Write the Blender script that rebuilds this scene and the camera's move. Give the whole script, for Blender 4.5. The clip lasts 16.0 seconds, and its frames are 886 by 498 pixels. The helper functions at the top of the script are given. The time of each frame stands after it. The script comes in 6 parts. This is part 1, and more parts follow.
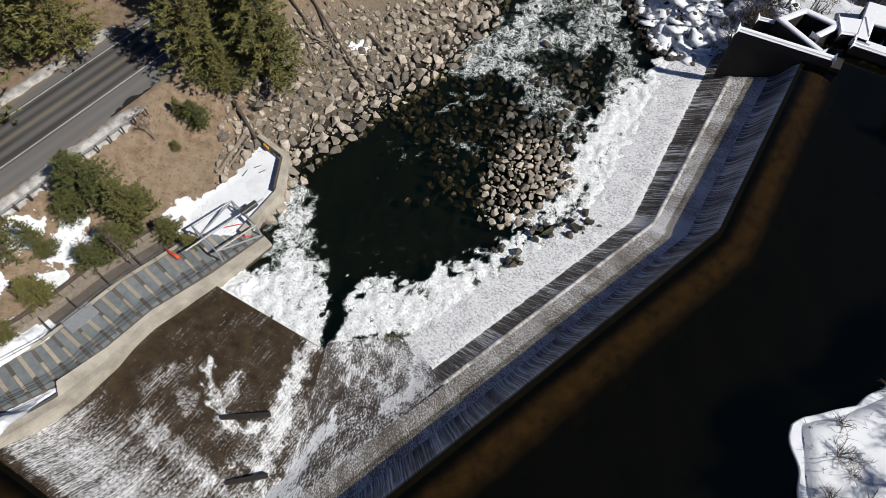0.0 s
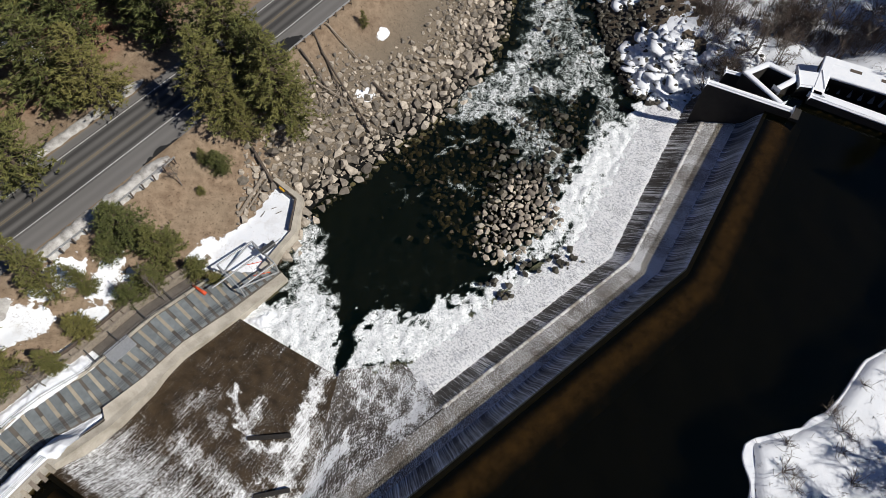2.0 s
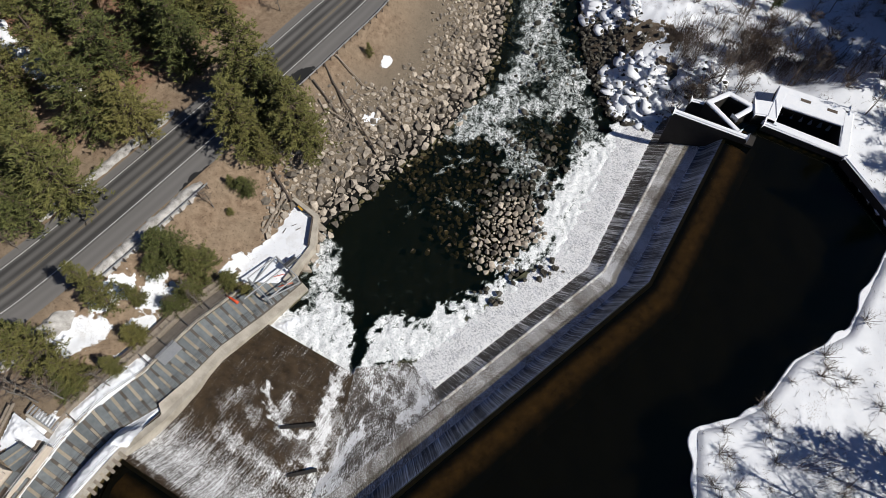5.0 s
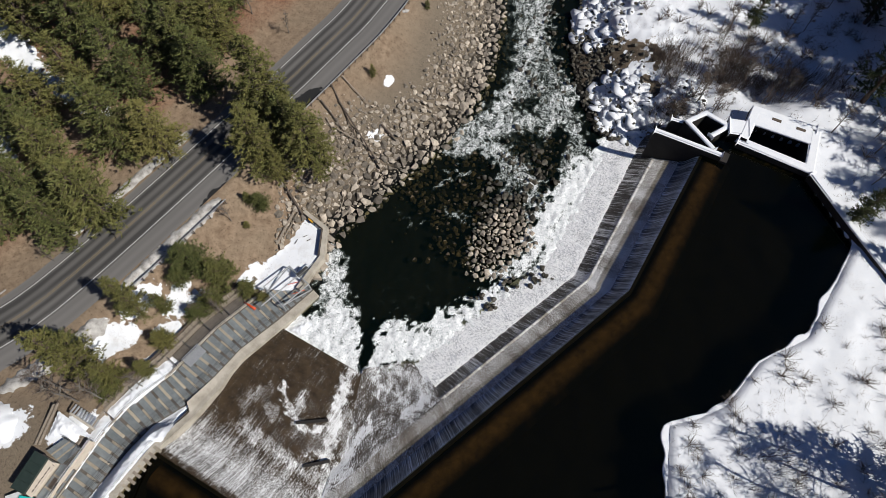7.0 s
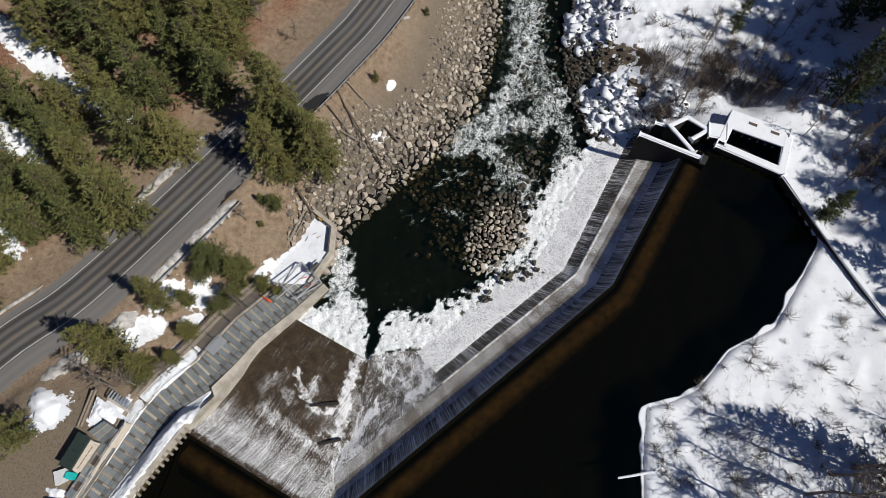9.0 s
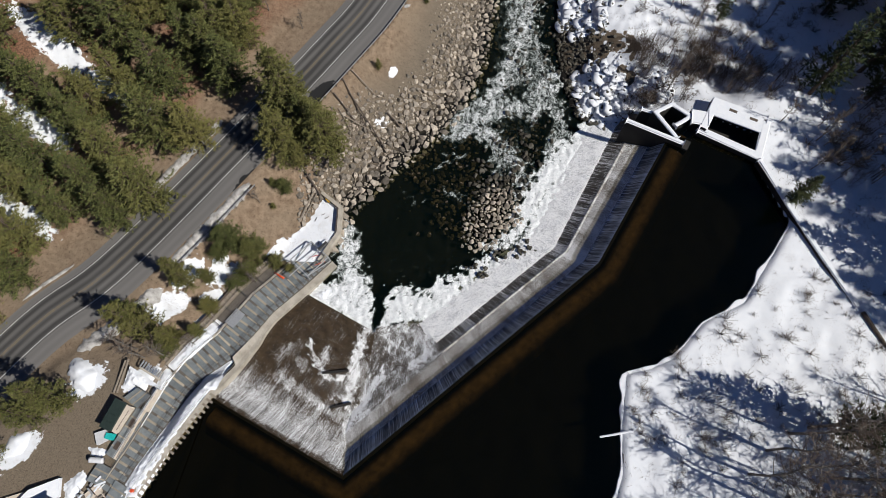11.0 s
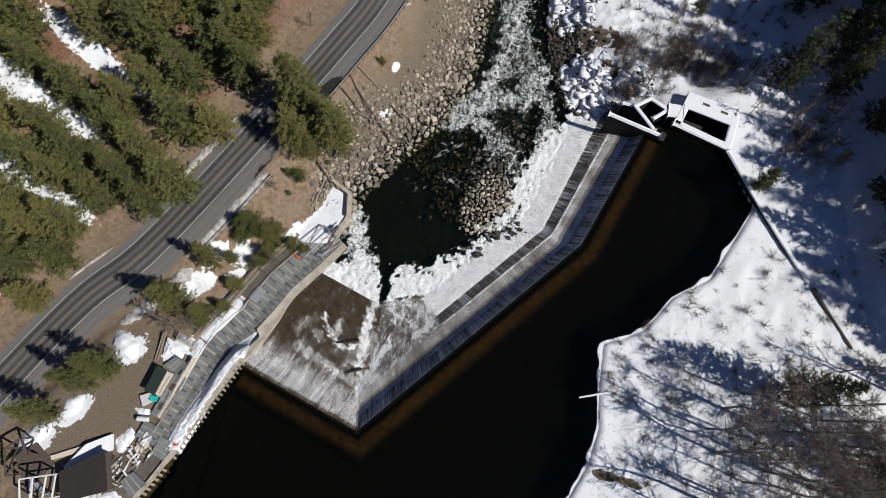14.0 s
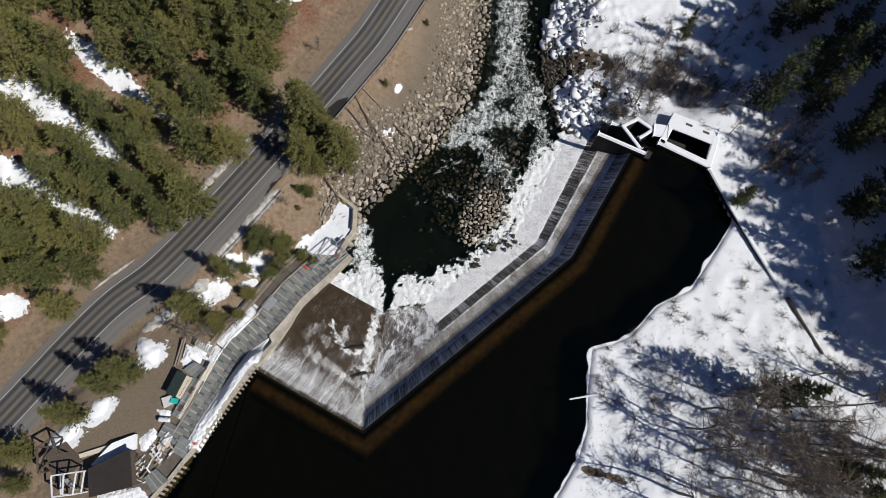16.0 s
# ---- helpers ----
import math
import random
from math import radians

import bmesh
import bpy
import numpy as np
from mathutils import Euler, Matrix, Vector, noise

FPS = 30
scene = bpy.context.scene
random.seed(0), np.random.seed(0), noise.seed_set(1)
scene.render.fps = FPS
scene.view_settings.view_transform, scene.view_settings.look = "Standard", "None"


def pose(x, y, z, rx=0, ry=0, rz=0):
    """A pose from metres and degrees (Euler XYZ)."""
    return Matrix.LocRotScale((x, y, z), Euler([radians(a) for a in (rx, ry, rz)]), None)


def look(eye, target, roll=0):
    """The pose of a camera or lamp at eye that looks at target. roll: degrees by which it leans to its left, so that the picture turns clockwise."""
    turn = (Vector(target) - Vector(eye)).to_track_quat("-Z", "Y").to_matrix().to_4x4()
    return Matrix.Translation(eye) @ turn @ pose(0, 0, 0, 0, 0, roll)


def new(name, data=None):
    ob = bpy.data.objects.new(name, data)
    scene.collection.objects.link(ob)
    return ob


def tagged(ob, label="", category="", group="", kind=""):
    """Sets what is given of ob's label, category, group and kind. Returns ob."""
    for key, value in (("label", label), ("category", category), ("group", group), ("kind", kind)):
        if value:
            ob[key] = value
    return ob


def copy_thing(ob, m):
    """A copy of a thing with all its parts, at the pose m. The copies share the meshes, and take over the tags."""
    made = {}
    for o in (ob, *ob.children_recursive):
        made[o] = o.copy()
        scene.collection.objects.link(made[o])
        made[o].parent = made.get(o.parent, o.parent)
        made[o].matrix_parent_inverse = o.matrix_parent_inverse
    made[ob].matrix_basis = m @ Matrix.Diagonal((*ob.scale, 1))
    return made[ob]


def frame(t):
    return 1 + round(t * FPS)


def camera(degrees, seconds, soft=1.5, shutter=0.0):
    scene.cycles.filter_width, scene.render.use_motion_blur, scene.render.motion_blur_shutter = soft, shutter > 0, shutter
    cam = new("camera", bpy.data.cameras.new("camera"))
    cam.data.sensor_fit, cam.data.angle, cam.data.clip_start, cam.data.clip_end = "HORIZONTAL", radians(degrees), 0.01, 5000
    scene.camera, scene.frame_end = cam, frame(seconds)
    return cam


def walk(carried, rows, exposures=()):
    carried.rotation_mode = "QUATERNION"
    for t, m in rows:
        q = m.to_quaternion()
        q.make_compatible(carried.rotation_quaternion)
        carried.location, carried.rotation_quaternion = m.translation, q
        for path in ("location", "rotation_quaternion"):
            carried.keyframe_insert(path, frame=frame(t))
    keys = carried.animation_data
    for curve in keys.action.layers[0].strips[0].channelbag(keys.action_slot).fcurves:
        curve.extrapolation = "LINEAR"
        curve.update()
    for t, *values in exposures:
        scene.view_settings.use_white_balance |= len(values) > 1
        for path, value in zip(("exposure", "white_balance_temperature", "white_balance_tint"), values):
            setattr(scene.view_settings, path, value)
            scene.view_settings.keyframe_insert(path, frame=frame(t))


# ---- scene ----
cam = camera(70.9, 16.0, soft=0.65)
METRES, EYE, TILT, LEAN, TURN = 88.0, 73.5, -60.2, 0.0, 0.0
ROWS = [
    (0.0, 0.0, 0.0, 0.0, 0.0, 0.0, -0.0),
    (0.5, 0.0006, -0.0263, 0.0157, -0.02, -0.05, 0.05),
    (1.0, 0.0004, -0.0539, 0.03, -0.08, -0.02, 0.12),
    (1.5, -0.0001, -0.0821, 0.0451, -0.11, -0.05, 0.16),
    (2.0, -0.0017, -0.1097, 0.0601, -0.19, -0.05, 0.24),
    (2.5, -0.0021, -0.1364, 0.0749, -0.24, -0.22, 0.3),
    (3.0, -0.0023, -0.1635, 0.0894, -0.27, -0.98, 0.35),
    (5.5, -0.0047, -0.2999, 0.17, -0.48, -3.54, 0.63),
    (6.0, -0.0054, -0.3274, 0.1859, -0.54, -3.87, 0.67),
    (6.5, -0.0057, -0.3543, 0.2015, -0.56, -4.27, 0.72),
    (7.0, -0.0051, -0.3813, 0.2172, -0.55, -4.74, 0.76),
    (7.5, -0.0061, -0.4083, 0.2333, -0.61, -5.19, 0.8),
    (8.0, -0.0059, -0.4356, 0.2492, -0.63, -5.78, 0.85),
    (8.5, -0.0052, -0.4627, 0.2641, -0.61, -6.44, 0.88),
    (9.0, -0.0055, -0.4902, 0.2797, -0.62, -7.13, 0.92),
    (11.5, -0.0095, -0.6257, 0.3557, -0.82, -11.54, 1.04),
    (12.0, -0.0104, -0.6531, 0.3711, -0.86, -12.34, 1.06),
    (12.5, -0.0108, -0.6804, 0.3868, -0.88, -13.16, 1.08),
    (13.0, -0.0119, -0.7074, 0.4025, -0.92, -13.94, 1.1),
    (13.5, -0.0135, -0.7339, 0.4192, -0.98, -14.33, 1.11),
    (14.0, -0.0139, -0.7611, 0.4349, -1.01, -14.33, 1.13),
    (14.5, -0.015, -0.7884, 0.4504, -1.04, -14.32, 1.14),
    (15.0, -0.0157, -0.8155, 0.4661, -1.08, -14.33, 1.15),
    (15.5, -0.0166, -0.8429, 0.4818, -1.1, -14.32, 1.15),
    (16.0, -0.0177, -0.8676, 0.4964, -1.13, -14.32, 1.15),
]
walk(cam, [(t, pose(0, 0, EYE, TILT, LEAN, TURN) @ pose(METRES * x, METRES * y, METRES * z, 90 + pitch, roll, yaw)) for t, x, y, z, yaw, pitch, roll in ROWS],
     exposures=[(0.0, 0.06, 5840, 10), (16.0, -0.07, 5800, 10)])

# ---- world, sun ----
SUN_AZ, SUN_EL = 115.7, 46.0     # degrees clockwise from +y, and above the horizon
world = bpy.data.worlds.new("sky")
scene.world = world
world.use_nodes = True
_nt = world.node_tree
_sky = _nt.nodes.new("ShaderNodeTexSky")
_sky.sky_type, _sky.sun_disc, _sky.ozone_density, _sky.altitude = "NISHITA", False, 4.0, 400
_sky.sun_elevation, _sky.sun_rotation = radians(SUN_EL), radians(SUN_AZ)
_bg = _nt.nodes["Background"]
_tint = _nt.nodes.new("ShaderNodeMix")     # a deeper mountain blue
_tint.data_type, _tint.blend_type = "RGBA", "MULTIPLY"
_tint.inputs[0].default_value = 1.0
_tint.inputs[7].default_value = (0.78, 0.94, 1.22, 1)
_nt.links.new(_sky.outputs[0], _tint.inputs[6])
_nt.links.new(_tint.outputs[2], _bg.inputs[0])
_bg.inputs[1].default_value = 0.029
SUN_DIR = Vector((math.sin(radians(SUN_AZ)) * math.cos(radians(SUN_EL)), math.cos(radians(SUN_AZ)) * math.cos(radians(SUN_EL)), math.sin(radians(SUN_EL))))
_sun = bpy.data.lights.new("sun", "SUN")
_sun.energy, _sun.angle, _sun.color = 4.7, radians(0.5), (1.0, 0.90, 0.75)
sun = new("sun", _sun)
sun.matrix_world = look(SUN_DIR * 300, (0, 0, 0))


# ---- materials ----
class Nodes:
    """A short way to write node trees."""

    def __init__(self, name):
        self.mat = bpy.data.materials.new(name)
        self.mat.use_nodes = True
        self.nt = self.mat.node_tree
        self.bsdf = self.nt.nodes["Principled BSDF"]
        self.out = self.nt.nodes["Material Output"]

    def add(self, kind, **inputs):
        n = self.nt.nodes.new(kind)
        for k, v in inputs.items():
            self.put(n, k.replace("_", " "), v)
        return n

    def put(self, n, key, v):
        sock = n.inputs[int(key)] if key.isdigit() else n.inputs[key]
        if isinstance(v, bpy.types.NodeSocket):
            self.nt.links.new(v, sock)
        else:
            sock.default_value = v

    def pos(self):
        return self.add("ShaderNodeNewGeometry").outputs["Position"]

    def noise(self, scale, vec=None, detail=4.0, rough=0.55, dist=0.0, stretch=None):
        n = self.add("ShaderNodeTexNoise", Scale=scale, Detail=detail, Roughness=rough, Distortion=dist)
        v = vec if vec is not None else self.pos()
        if stretch:
            m = self.add("ShaderNodeMapping")
            self.put(m, "Vector", v)
            m.inputs["Scale"].default_value = stretch
            v = m.outputs[0]
        self.put(n, "Vector", v)
        return n.outputs["Fac"]

    def ramp(self, fac, *stops):
        n = self.nt.nodes.new("ShaderNodeValToRGB")
        e = n.color_ramp.elements
        while len(e) < len(stops):
            e.new(0.5)
        for el, (p, c) in zip(e, stops):
            el.position = p
            el.color = (c, c, c, 1) if isinstance(c, (int, float)) else (*c, 1)
        self.put(n, "Fac", fac)
        return n.outputs[0]

    def mix(self, fac, a, b):
        n = self.nt.nodes.new("ShaderNodeMix")
        n.data_type = "RGBA"
        for key, v in ((0, fac), (6, a), (7, b)):
            if isinstance(v, bpy.types.NodeSocket):
                self.nt.links.new(v, n.inputs[key])
            else:
                n.inputs[key].default_value = v if key == 0 else (*v, 1)
        return n.outputs[2]

    def math(self, op, a, b=0.0, c=0.0, clamp=False):
        n = self.nt.nodes.new("ShaderNodeMath")
        n.operation, n.use_clamp = op, clamp
        for i, v in enumerate((a, b, c)):
            if isinstance(v, bpy.types.NodeSocket):
                self.nt.links.new(v, n.inputs[i])
            else:
                n.inputs[i].default_value = v
        return n.outputs[0]

    def attr(self, name):
        n = self.nt.nodes.new("ShaderNodeAttribute")
        n.attribute_name = name
        return n.outputs["Fac"]

    def uv(self):
        return self.add("ShaderNodeUVMap").outputs[0]

    def island(self):
        return self.add("ShaderNodeNewGeometry").outputs["Random Per Island"]

    def ob_random(self):
        return self.add("ShaderNodeObjectInfo").outputs["Random"]

    def bump(self, h, strength=0.3, dist=0.1):
        n = self.add("ShaderNodeBump", Strength=strength, Distance=dist, Height=h)
        self.put(self.bsdf, "Normal", n.outputs[0])

    def done(self, color=None, rough=0.8, metal=0.0, spec=0.5):
        for k, v in (("Base Color", color), ("Roughness", rough), ("Metallic", metal), ("Specular IOR Level", spec)):
            if v is not None:
                self.put(self.bsdf, k, (*v, 1) if isinstance(v, tuple) else v)
        return self.mat


def plain(name, c0, c1, scale=1.5, rough=0.8, bump=0.25, fine=14.0, metal=0.0, per="", spread=0.35, spec=0.4):
    """Two-tone surface with a coarse and a fine grain; per: 'ob' or 'island' varies its brightness piece by piece."""
    s = Nodes(name)
    a = s.noise(scale, detail=5)
    f = s.noise(fine, detail=3)
    k = s.math("MULTIPLY_ADD", f, 0.45, s.math("MULTIPLY", a, 0.75))
    col = s.mix(s.ramp(k, (0.35, 0.0), (0.8, 1.0)), c0, c1)
    if per:
        r = s.ob_random() if per == "ob" else s.island()
        g = s.math("MULTIPLY_ADD", r, 2 * spread, 1 - spread)
        v = s.add("ShaderNodeVectorMath")
        v.operation = "SCALE"
        s.put(v, "0", col)
        s.put(v, "Scale", g)
        col = v.outputs[0]
    s.bump(k, bump, 0.08)
    return s.done(col, rough, metal, spec)


SNOW_A, SNOW_B = (0.74, 0.77, 0.82), (0.86, 0.87, 0.89)


def make_ground():
    s = Nodes("ground")
    big, mid, fine = s.noise(0.12, detail=6), s.noise(0.9, detail=6), s.noise(5.0, detail=8, rough=0.75)
    soil = s.mix(s.ramp(mid, (0.35, 0.0), (0.65, 1.0)), (0.125, 0.079, 0.047), (0.27, 0.194, 0.128))
    soil = s.mix(s.ramp(big, (0.42, 0.0), (0.6, 0.55)), soil, (0.22, 0.17, 0.115))
    soil = s.mix(s.ramp(fine, (0.55, 0.0), (0.75, 0.6)), soil, (0.09, 0.055, 0.035))
    # gravel tone, darkened so the gaps between riprap stones look shaded
    grit_gap_shade = s.mix(s.ramp(s.noise(4.5, detail=7, rough=0.7), (0.3, 0.0), (0.7, 1.0)), (0.04, 0.033, 0.025), (0.19, 0.16, 0.12))
    col = s.mix(s.attr("stony"), soil, grit_gap_shade)
    grain = s.ramp(s.noise(8.0, detail=6, rough=0.85), (0.33, 0.0), (0.67, 1.0))
    col = s.mix(s.math("MULTIPLY", grain, 0.45), col, (0.36, 0.29, 0.21))
    col = s.mix(s.ramp(s.noise(2.6, detail=7, rough=0.8), (0.54, 0.0), (0.62, 0.7)), col, (0.055, 0.036, 0.024))
    litter = s.mix(s.ramp(s.noise(3.0, detail=5), (0.4, 0.0), (0.6, 1.0)), (0.10, 0.05, 0.03), (0.24, 0.13, 0.08))
    col = s.mix(s.attr("litter"), col, litter)
    # wet darkens damp shore; under water it paints light lost in depth as near-black
    wet = s.attr("wet")
    col = s.mix(wet, col, (0.0045, 0.0048, 0.0045))
    edge = s.math("ADD", s.attr("snow"), s.math("MULTIPLY_ADD", s.noise(0.8, detail=7, rough=0.65), 1.3, -0.65))
    sn = s.ramp(edge, (0.49, 0.0), (0.53, 1.0))
    dirt = s.ramp(s.noise(0.35, detail=7, rough=0.7), (0.50, 0.0), (0.72, 0.55))
    snow = s.mix(s.math("MULTIPLY", dirt, s.attr("dirty")), s.mix(mid, SNOW_A, SNOW_B), (0.42, 0.39, 0.35))
    specks = s.ramp(s.math("MULTIPLY", s.noise(5.5, detail=5, rough=0.7), s.ramp(s.noise(0.22, detail=4), (0.35, 0.75), (0.65, 1.1))), (0.60, 0.0), (0.66, 0.7))
    snow = s.mix(specks, snow, (0.16, 0.12, 0.09))
    col = s.mix(sn, col, snow)
    h = s.math("ADD", s.math("MULTIPLY", mid, s.math("MULTIPLY_ADD", sn, -0.45, 0.6)), s.math("MULTIPLY_ADD", fine, 0.3, s.math("MULTIPLY", sn, 0.5)))
    s.bump(h, 0.6, 0.25)
    return s.done(col, s.mix(sn, (0.95,) * 3, (0.65,) * 3), spec=0.2)


def water_sheet(name, tint, body_share, ripple):
    """Clear dark water over whatever lies under it, with white broken foam where the mesh's foam attribute is high."""
    s = Nodes(name)
    s.nt.nodes.remove(s.bsdf)
    foam_b = s.add("ShaderNodeBsdfPrincipled")
    w = s.noise(1.1, detail=3, dist=0.8)
    rip = s.noise(3.0, detail=5, rough=0.6, dist=1.2)
    bumpn = s.add("ShaderNodeBump", Strength=ripple, Distance=0.3, Height=s.math("MULTIPLY_ADD", rip, 0.5, w))
    clear = s.add("ShaderNodeBsdfTransparent")
    s.put(clear, "Color", (*tint, 1))
    gloss = s.add("ShaderNodeBsdfGlossy", Roughness=0.06)
    s.put(gloss, "Normal", bumpn.outputs[0])
    fres = s.add("ShaderNodeFresnel", IOR=1.33)
    s.put(fres, "Normal", bumpn.outputs[0])
    body = s.add("ShaderNodeBsdfDiffuse", Color=(0.005, 0.014, 0.010, 1))
    m0 = s.add("ShaderNodeMixShader", Fac=body_share)
    s.nt.links.new(clear.outputs[0], m0.inputs[1])
    s.nt.links.new(body.outputs[0], m0.inputs[2])
    m1 = s.add("ShaderNodeMixShader", Fac=fres.outputs[0])
    s.nt.links.new(m0.outputs[0], m1.inputs[1])
    s.nt.links.new(gloss.outputs[0], m1.inputs[2])
    warp = s.add("ShaderNodeTexNoise", Scale=0.35, Detail=2.0)
    s.put(warp, "Vector", s.pos())
    shift = s.add("ShaderNodeVectorMath")
    shift.operation = "MULTIPLY_ADD"
    s.put(shift, "0", warp.outputs["Color"])
    shift.inputs[1].default_value = (1.7, 1.7, 0.0)
    s.put(shift, "2", s.pos())
    q = shift.outputs[0]
    n1 = s.noise(0.55, q, detail=10, rough=0.68, dist=0.5, stretch=(1.5, 0.75, 1))
    n2 = s.noise(3.2, q, detail=7, rough=0.75, dist=0.6)

    def veins(scale, sharp, dist):
        v = s.math("ABSOLUTE", s.math("SUBTRACT", s.noise(scale, q, detail=6, rough=0.6, dist=dist), 0.5))
        return s.math("SUBTRACT", 1.0, s.math("MULTIPLY", v, sharp), clamp=True)

    thread = s.math("MAXIMUM", veins(0.55, 10.0, 1.1), s.math("MULTIPLY", veins(1.5, 8.0, 0.8), 0.8))
    f = s.attr("foam")
    live = s.ramp(f, (0.02, 0.0), (0.30, 1.0))
    rest = s.math("ADD", s.math("MULTIPLY_ADD", n1, 1.5, -0.75), s.math("ADD", s.math("MULTIPLY_ADD", n2, 0.7, -0.35), s.math("MULTIPLY_ADD", thread, 0.55, -0.2)))
    k = s.math("MULTIPLY_ADD", rest, live, f)
    fac = s.ramp(k, (0.28, 0.0), (0.55, 0.30), (0.92, 1.0))
    tone = s.mix(s.ramp(n2, (0.36, 0.0), (0.58, 1.0)), (0.46, 0.50, 0.51), (0.95, 0.955, 0.96))
    tone = s.mix(s.ramp(k, (0.35, 0.0), (0.85, 1.0)), (0.22, 0.28, 0.23), tone)
    s.put(foam_b, "Base Color", tone)
    s.put(foam_b, "Roughness", 0.6)
    fb = s.add("ShaderNodeBump", Strength=0.7, Distance=0.35, Height=s.math("ADD", n1, s.math("MULTIPLY", n2, 0.5)))
    s.put(foam_b, "Normal", fb.outputs[0])
    m2 = s.add("ShaderNodeMixShader", Fac=fac)
    s.nt.links.new(m1.outputs[0], m2.inputs[1])
    s.nt.links.new(foam_b.outputs[0], m2.inputs[2])
    s.nt.links.new(m2.outputs[0], s.out.inputs["Surface"])
    return s.mat


def spill(name, dark, white, cover, streak=(5.0, 0.35, 1), grain=1.0, run=1.0, spec=0.4, crisp=0.15, fine=4.4):
    """A thin sheet of running water on concrete: broken white streaks down the slope. Its uv is in metres: along the crest, down the slope.
    cover: share of white; run: weight of the long streaks; grain: weight of the fine broken foam."""
    s = Nodes(name)
    uv = s.uv()
    warp = s.add("ShaderNodeTexNoise", Scale=0.7, Detail=3.0)
    s.put(warp, "Vector", uv)
    shift = s.add("ShaderNodeVectorMath")
    shift.operation = "MULTIPLY_ADD"
    s.put(shift, "0", warp.outputs["Color"])
    shift.inputs[1].default_value = (0.22, 0.3, 0.0)
    s.put(shift, "2", uv)
    q = shift.outputs[0]
    a = s.noise(1.0, q, detail=5, rough=0.6, stretch=streak)
    b = s.noise(1.0, uv, detail=3, stretch=(streak[0] * 0.10, streak[1] * 0.35, 1))
    c = s.noise(fine, q, detail=5, rough=0.72, dist=0.6, stretch=(1.3, 0.9, 1))
    k = s.math("MULTIPLY_ADD", s.math("SUBTRACT", a, 0.5), 2.2 * run, s.attr("foam"))
    k = s.math("MULTIPLY_ADD", s.math("SUBTRACT", c, 0.5), 2.4 * grain, k)
    k = s.math("MULTIPLY_ADD", s.math("SUBTRACT", b, 0.5), 0.8, k)
    lo = 0.5 + (0.5 - cover) * 0.5 - crisp * 0.5
    fac = s.ramp(s.math("MULTIPLY_ADD", k, 0.5, 0.5), (lo, 0.0), (lo + crisp * 0.5, 0.42), (lo + crisp, 1.0))
    base = s.mix(s.ramp(s.noise(0.5, uv, detail=8, rough=0.7), (0.35, 0.0), (0.65, 1.0)), tuple(v * 0.65 for v in dark), tuple(v * 1.8 for v in dark))
    s.bump(k, 0.5, 0.12)
    return s.done(s.mix(fac, base, white), 0.4, spec=spec)


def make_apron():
    """Brown algae and silt under water; where the foam attribute drops, black is painted in for light lost in the
    depth.
    """
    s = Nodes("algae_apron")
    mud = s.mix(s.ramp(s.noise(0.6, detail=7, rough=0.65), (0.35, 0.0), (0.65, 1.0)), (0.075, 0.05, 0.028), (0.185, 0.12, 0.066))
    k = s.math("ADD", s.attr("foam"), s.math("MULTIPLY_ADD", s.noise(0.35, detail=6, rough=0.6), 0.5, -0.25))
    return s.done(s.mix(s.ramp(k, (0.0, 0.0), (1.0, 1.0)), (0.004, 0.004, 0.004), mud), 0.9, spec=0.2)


def make_road():
    s = Nodes("asphalt")
    uv = s.uv()
    sx = s.add("ShaderNodeSeparateXYZ")
    s.put(sx, "0", uv)
    across = sx.outputs[0]
    g = s.noise(28.0, detail=3)
    big = s.noise(0.25, uv, detail=6, stretch=(1.0, 0.12, 1))
    wav = s.math("COSINE", s.math("MULTIPLY", across, 2 * math.pi / 1.8))
    k = s.math("ADD", s.math("MULTIPLY", wav, 0.22), s.math("MULTIPLY_ADD", big, 1.1, -0.1))
    col = s.mix(s.ramp(k, (0.2, 0.0), (0.75, 1.0)), (0.05, 0.048, 0.046), (0.15, 0.143, 0.135))
    far = s.math("GREATER_THAN", s.math("ABSOLUTE", across), 3.9)
    col = s.mix(s.math("MULTIPLY", far, 0.7), col, (0.20, 0.19, 0.18))
    col = s.mix(s.math("MULTIPLY", g, 0.25), col, (0.05, 0.05, 0.05))
    damp = s.ramp(s.math("ADD", s.attr("damp"), s.math("MULTIPLY_ADD", s.noise(0.35, detail=5), 0.8, -0.4)), (0.49, 0.0), (0.51, 1.0))
    col = s.mix(damp, col, (0.022, 0.022, 0.022))
    s.bump(g, 0.2, 0.02)
    return s.done(col, s.mix(damp, (0.9,) * 3, (0.6,) * 3), spec=0.3)


M = {}
M["ground"] = make_ground()
M["road"] = make_road()
M["river"] = water_sheet("river_water", (0.62, 0.61, 0.47), 0.20, 0.25)
M["pool"] = water_sheet("pool_water", (0.41, 0.37, 0.24), 0.05, 0.02)
# the shaded fall's sky blue is put into both of its tones
M["fall"] = spill("weir_fall", (0.030, 0.044, 0.072), (0.64, 0.73, 0.86), 0.34, streak=(5.0, 0.10, 1), grain=0.4, run=1.5, spec=0.3, crisp=0.42, fine=7.0)
M["weir_up"] = spill("weir_water_upper", (0.105, 0.086, 0.066), (0.88, 0.88, 0.88), 0.46, streak=(5.0, 0.5, 1), grain=1.9, run=0.45, crisp=0.34, fine=5.2)
M["weir_low"] = spill("weir_water_lower", (0.032, 0.026, 0.019), (0.84, 0.84, 0.84), 0.24, streak=(6.5, 0.24, 1), grain=0.9, run=1.7, crisp=0.24, fine=5.5)
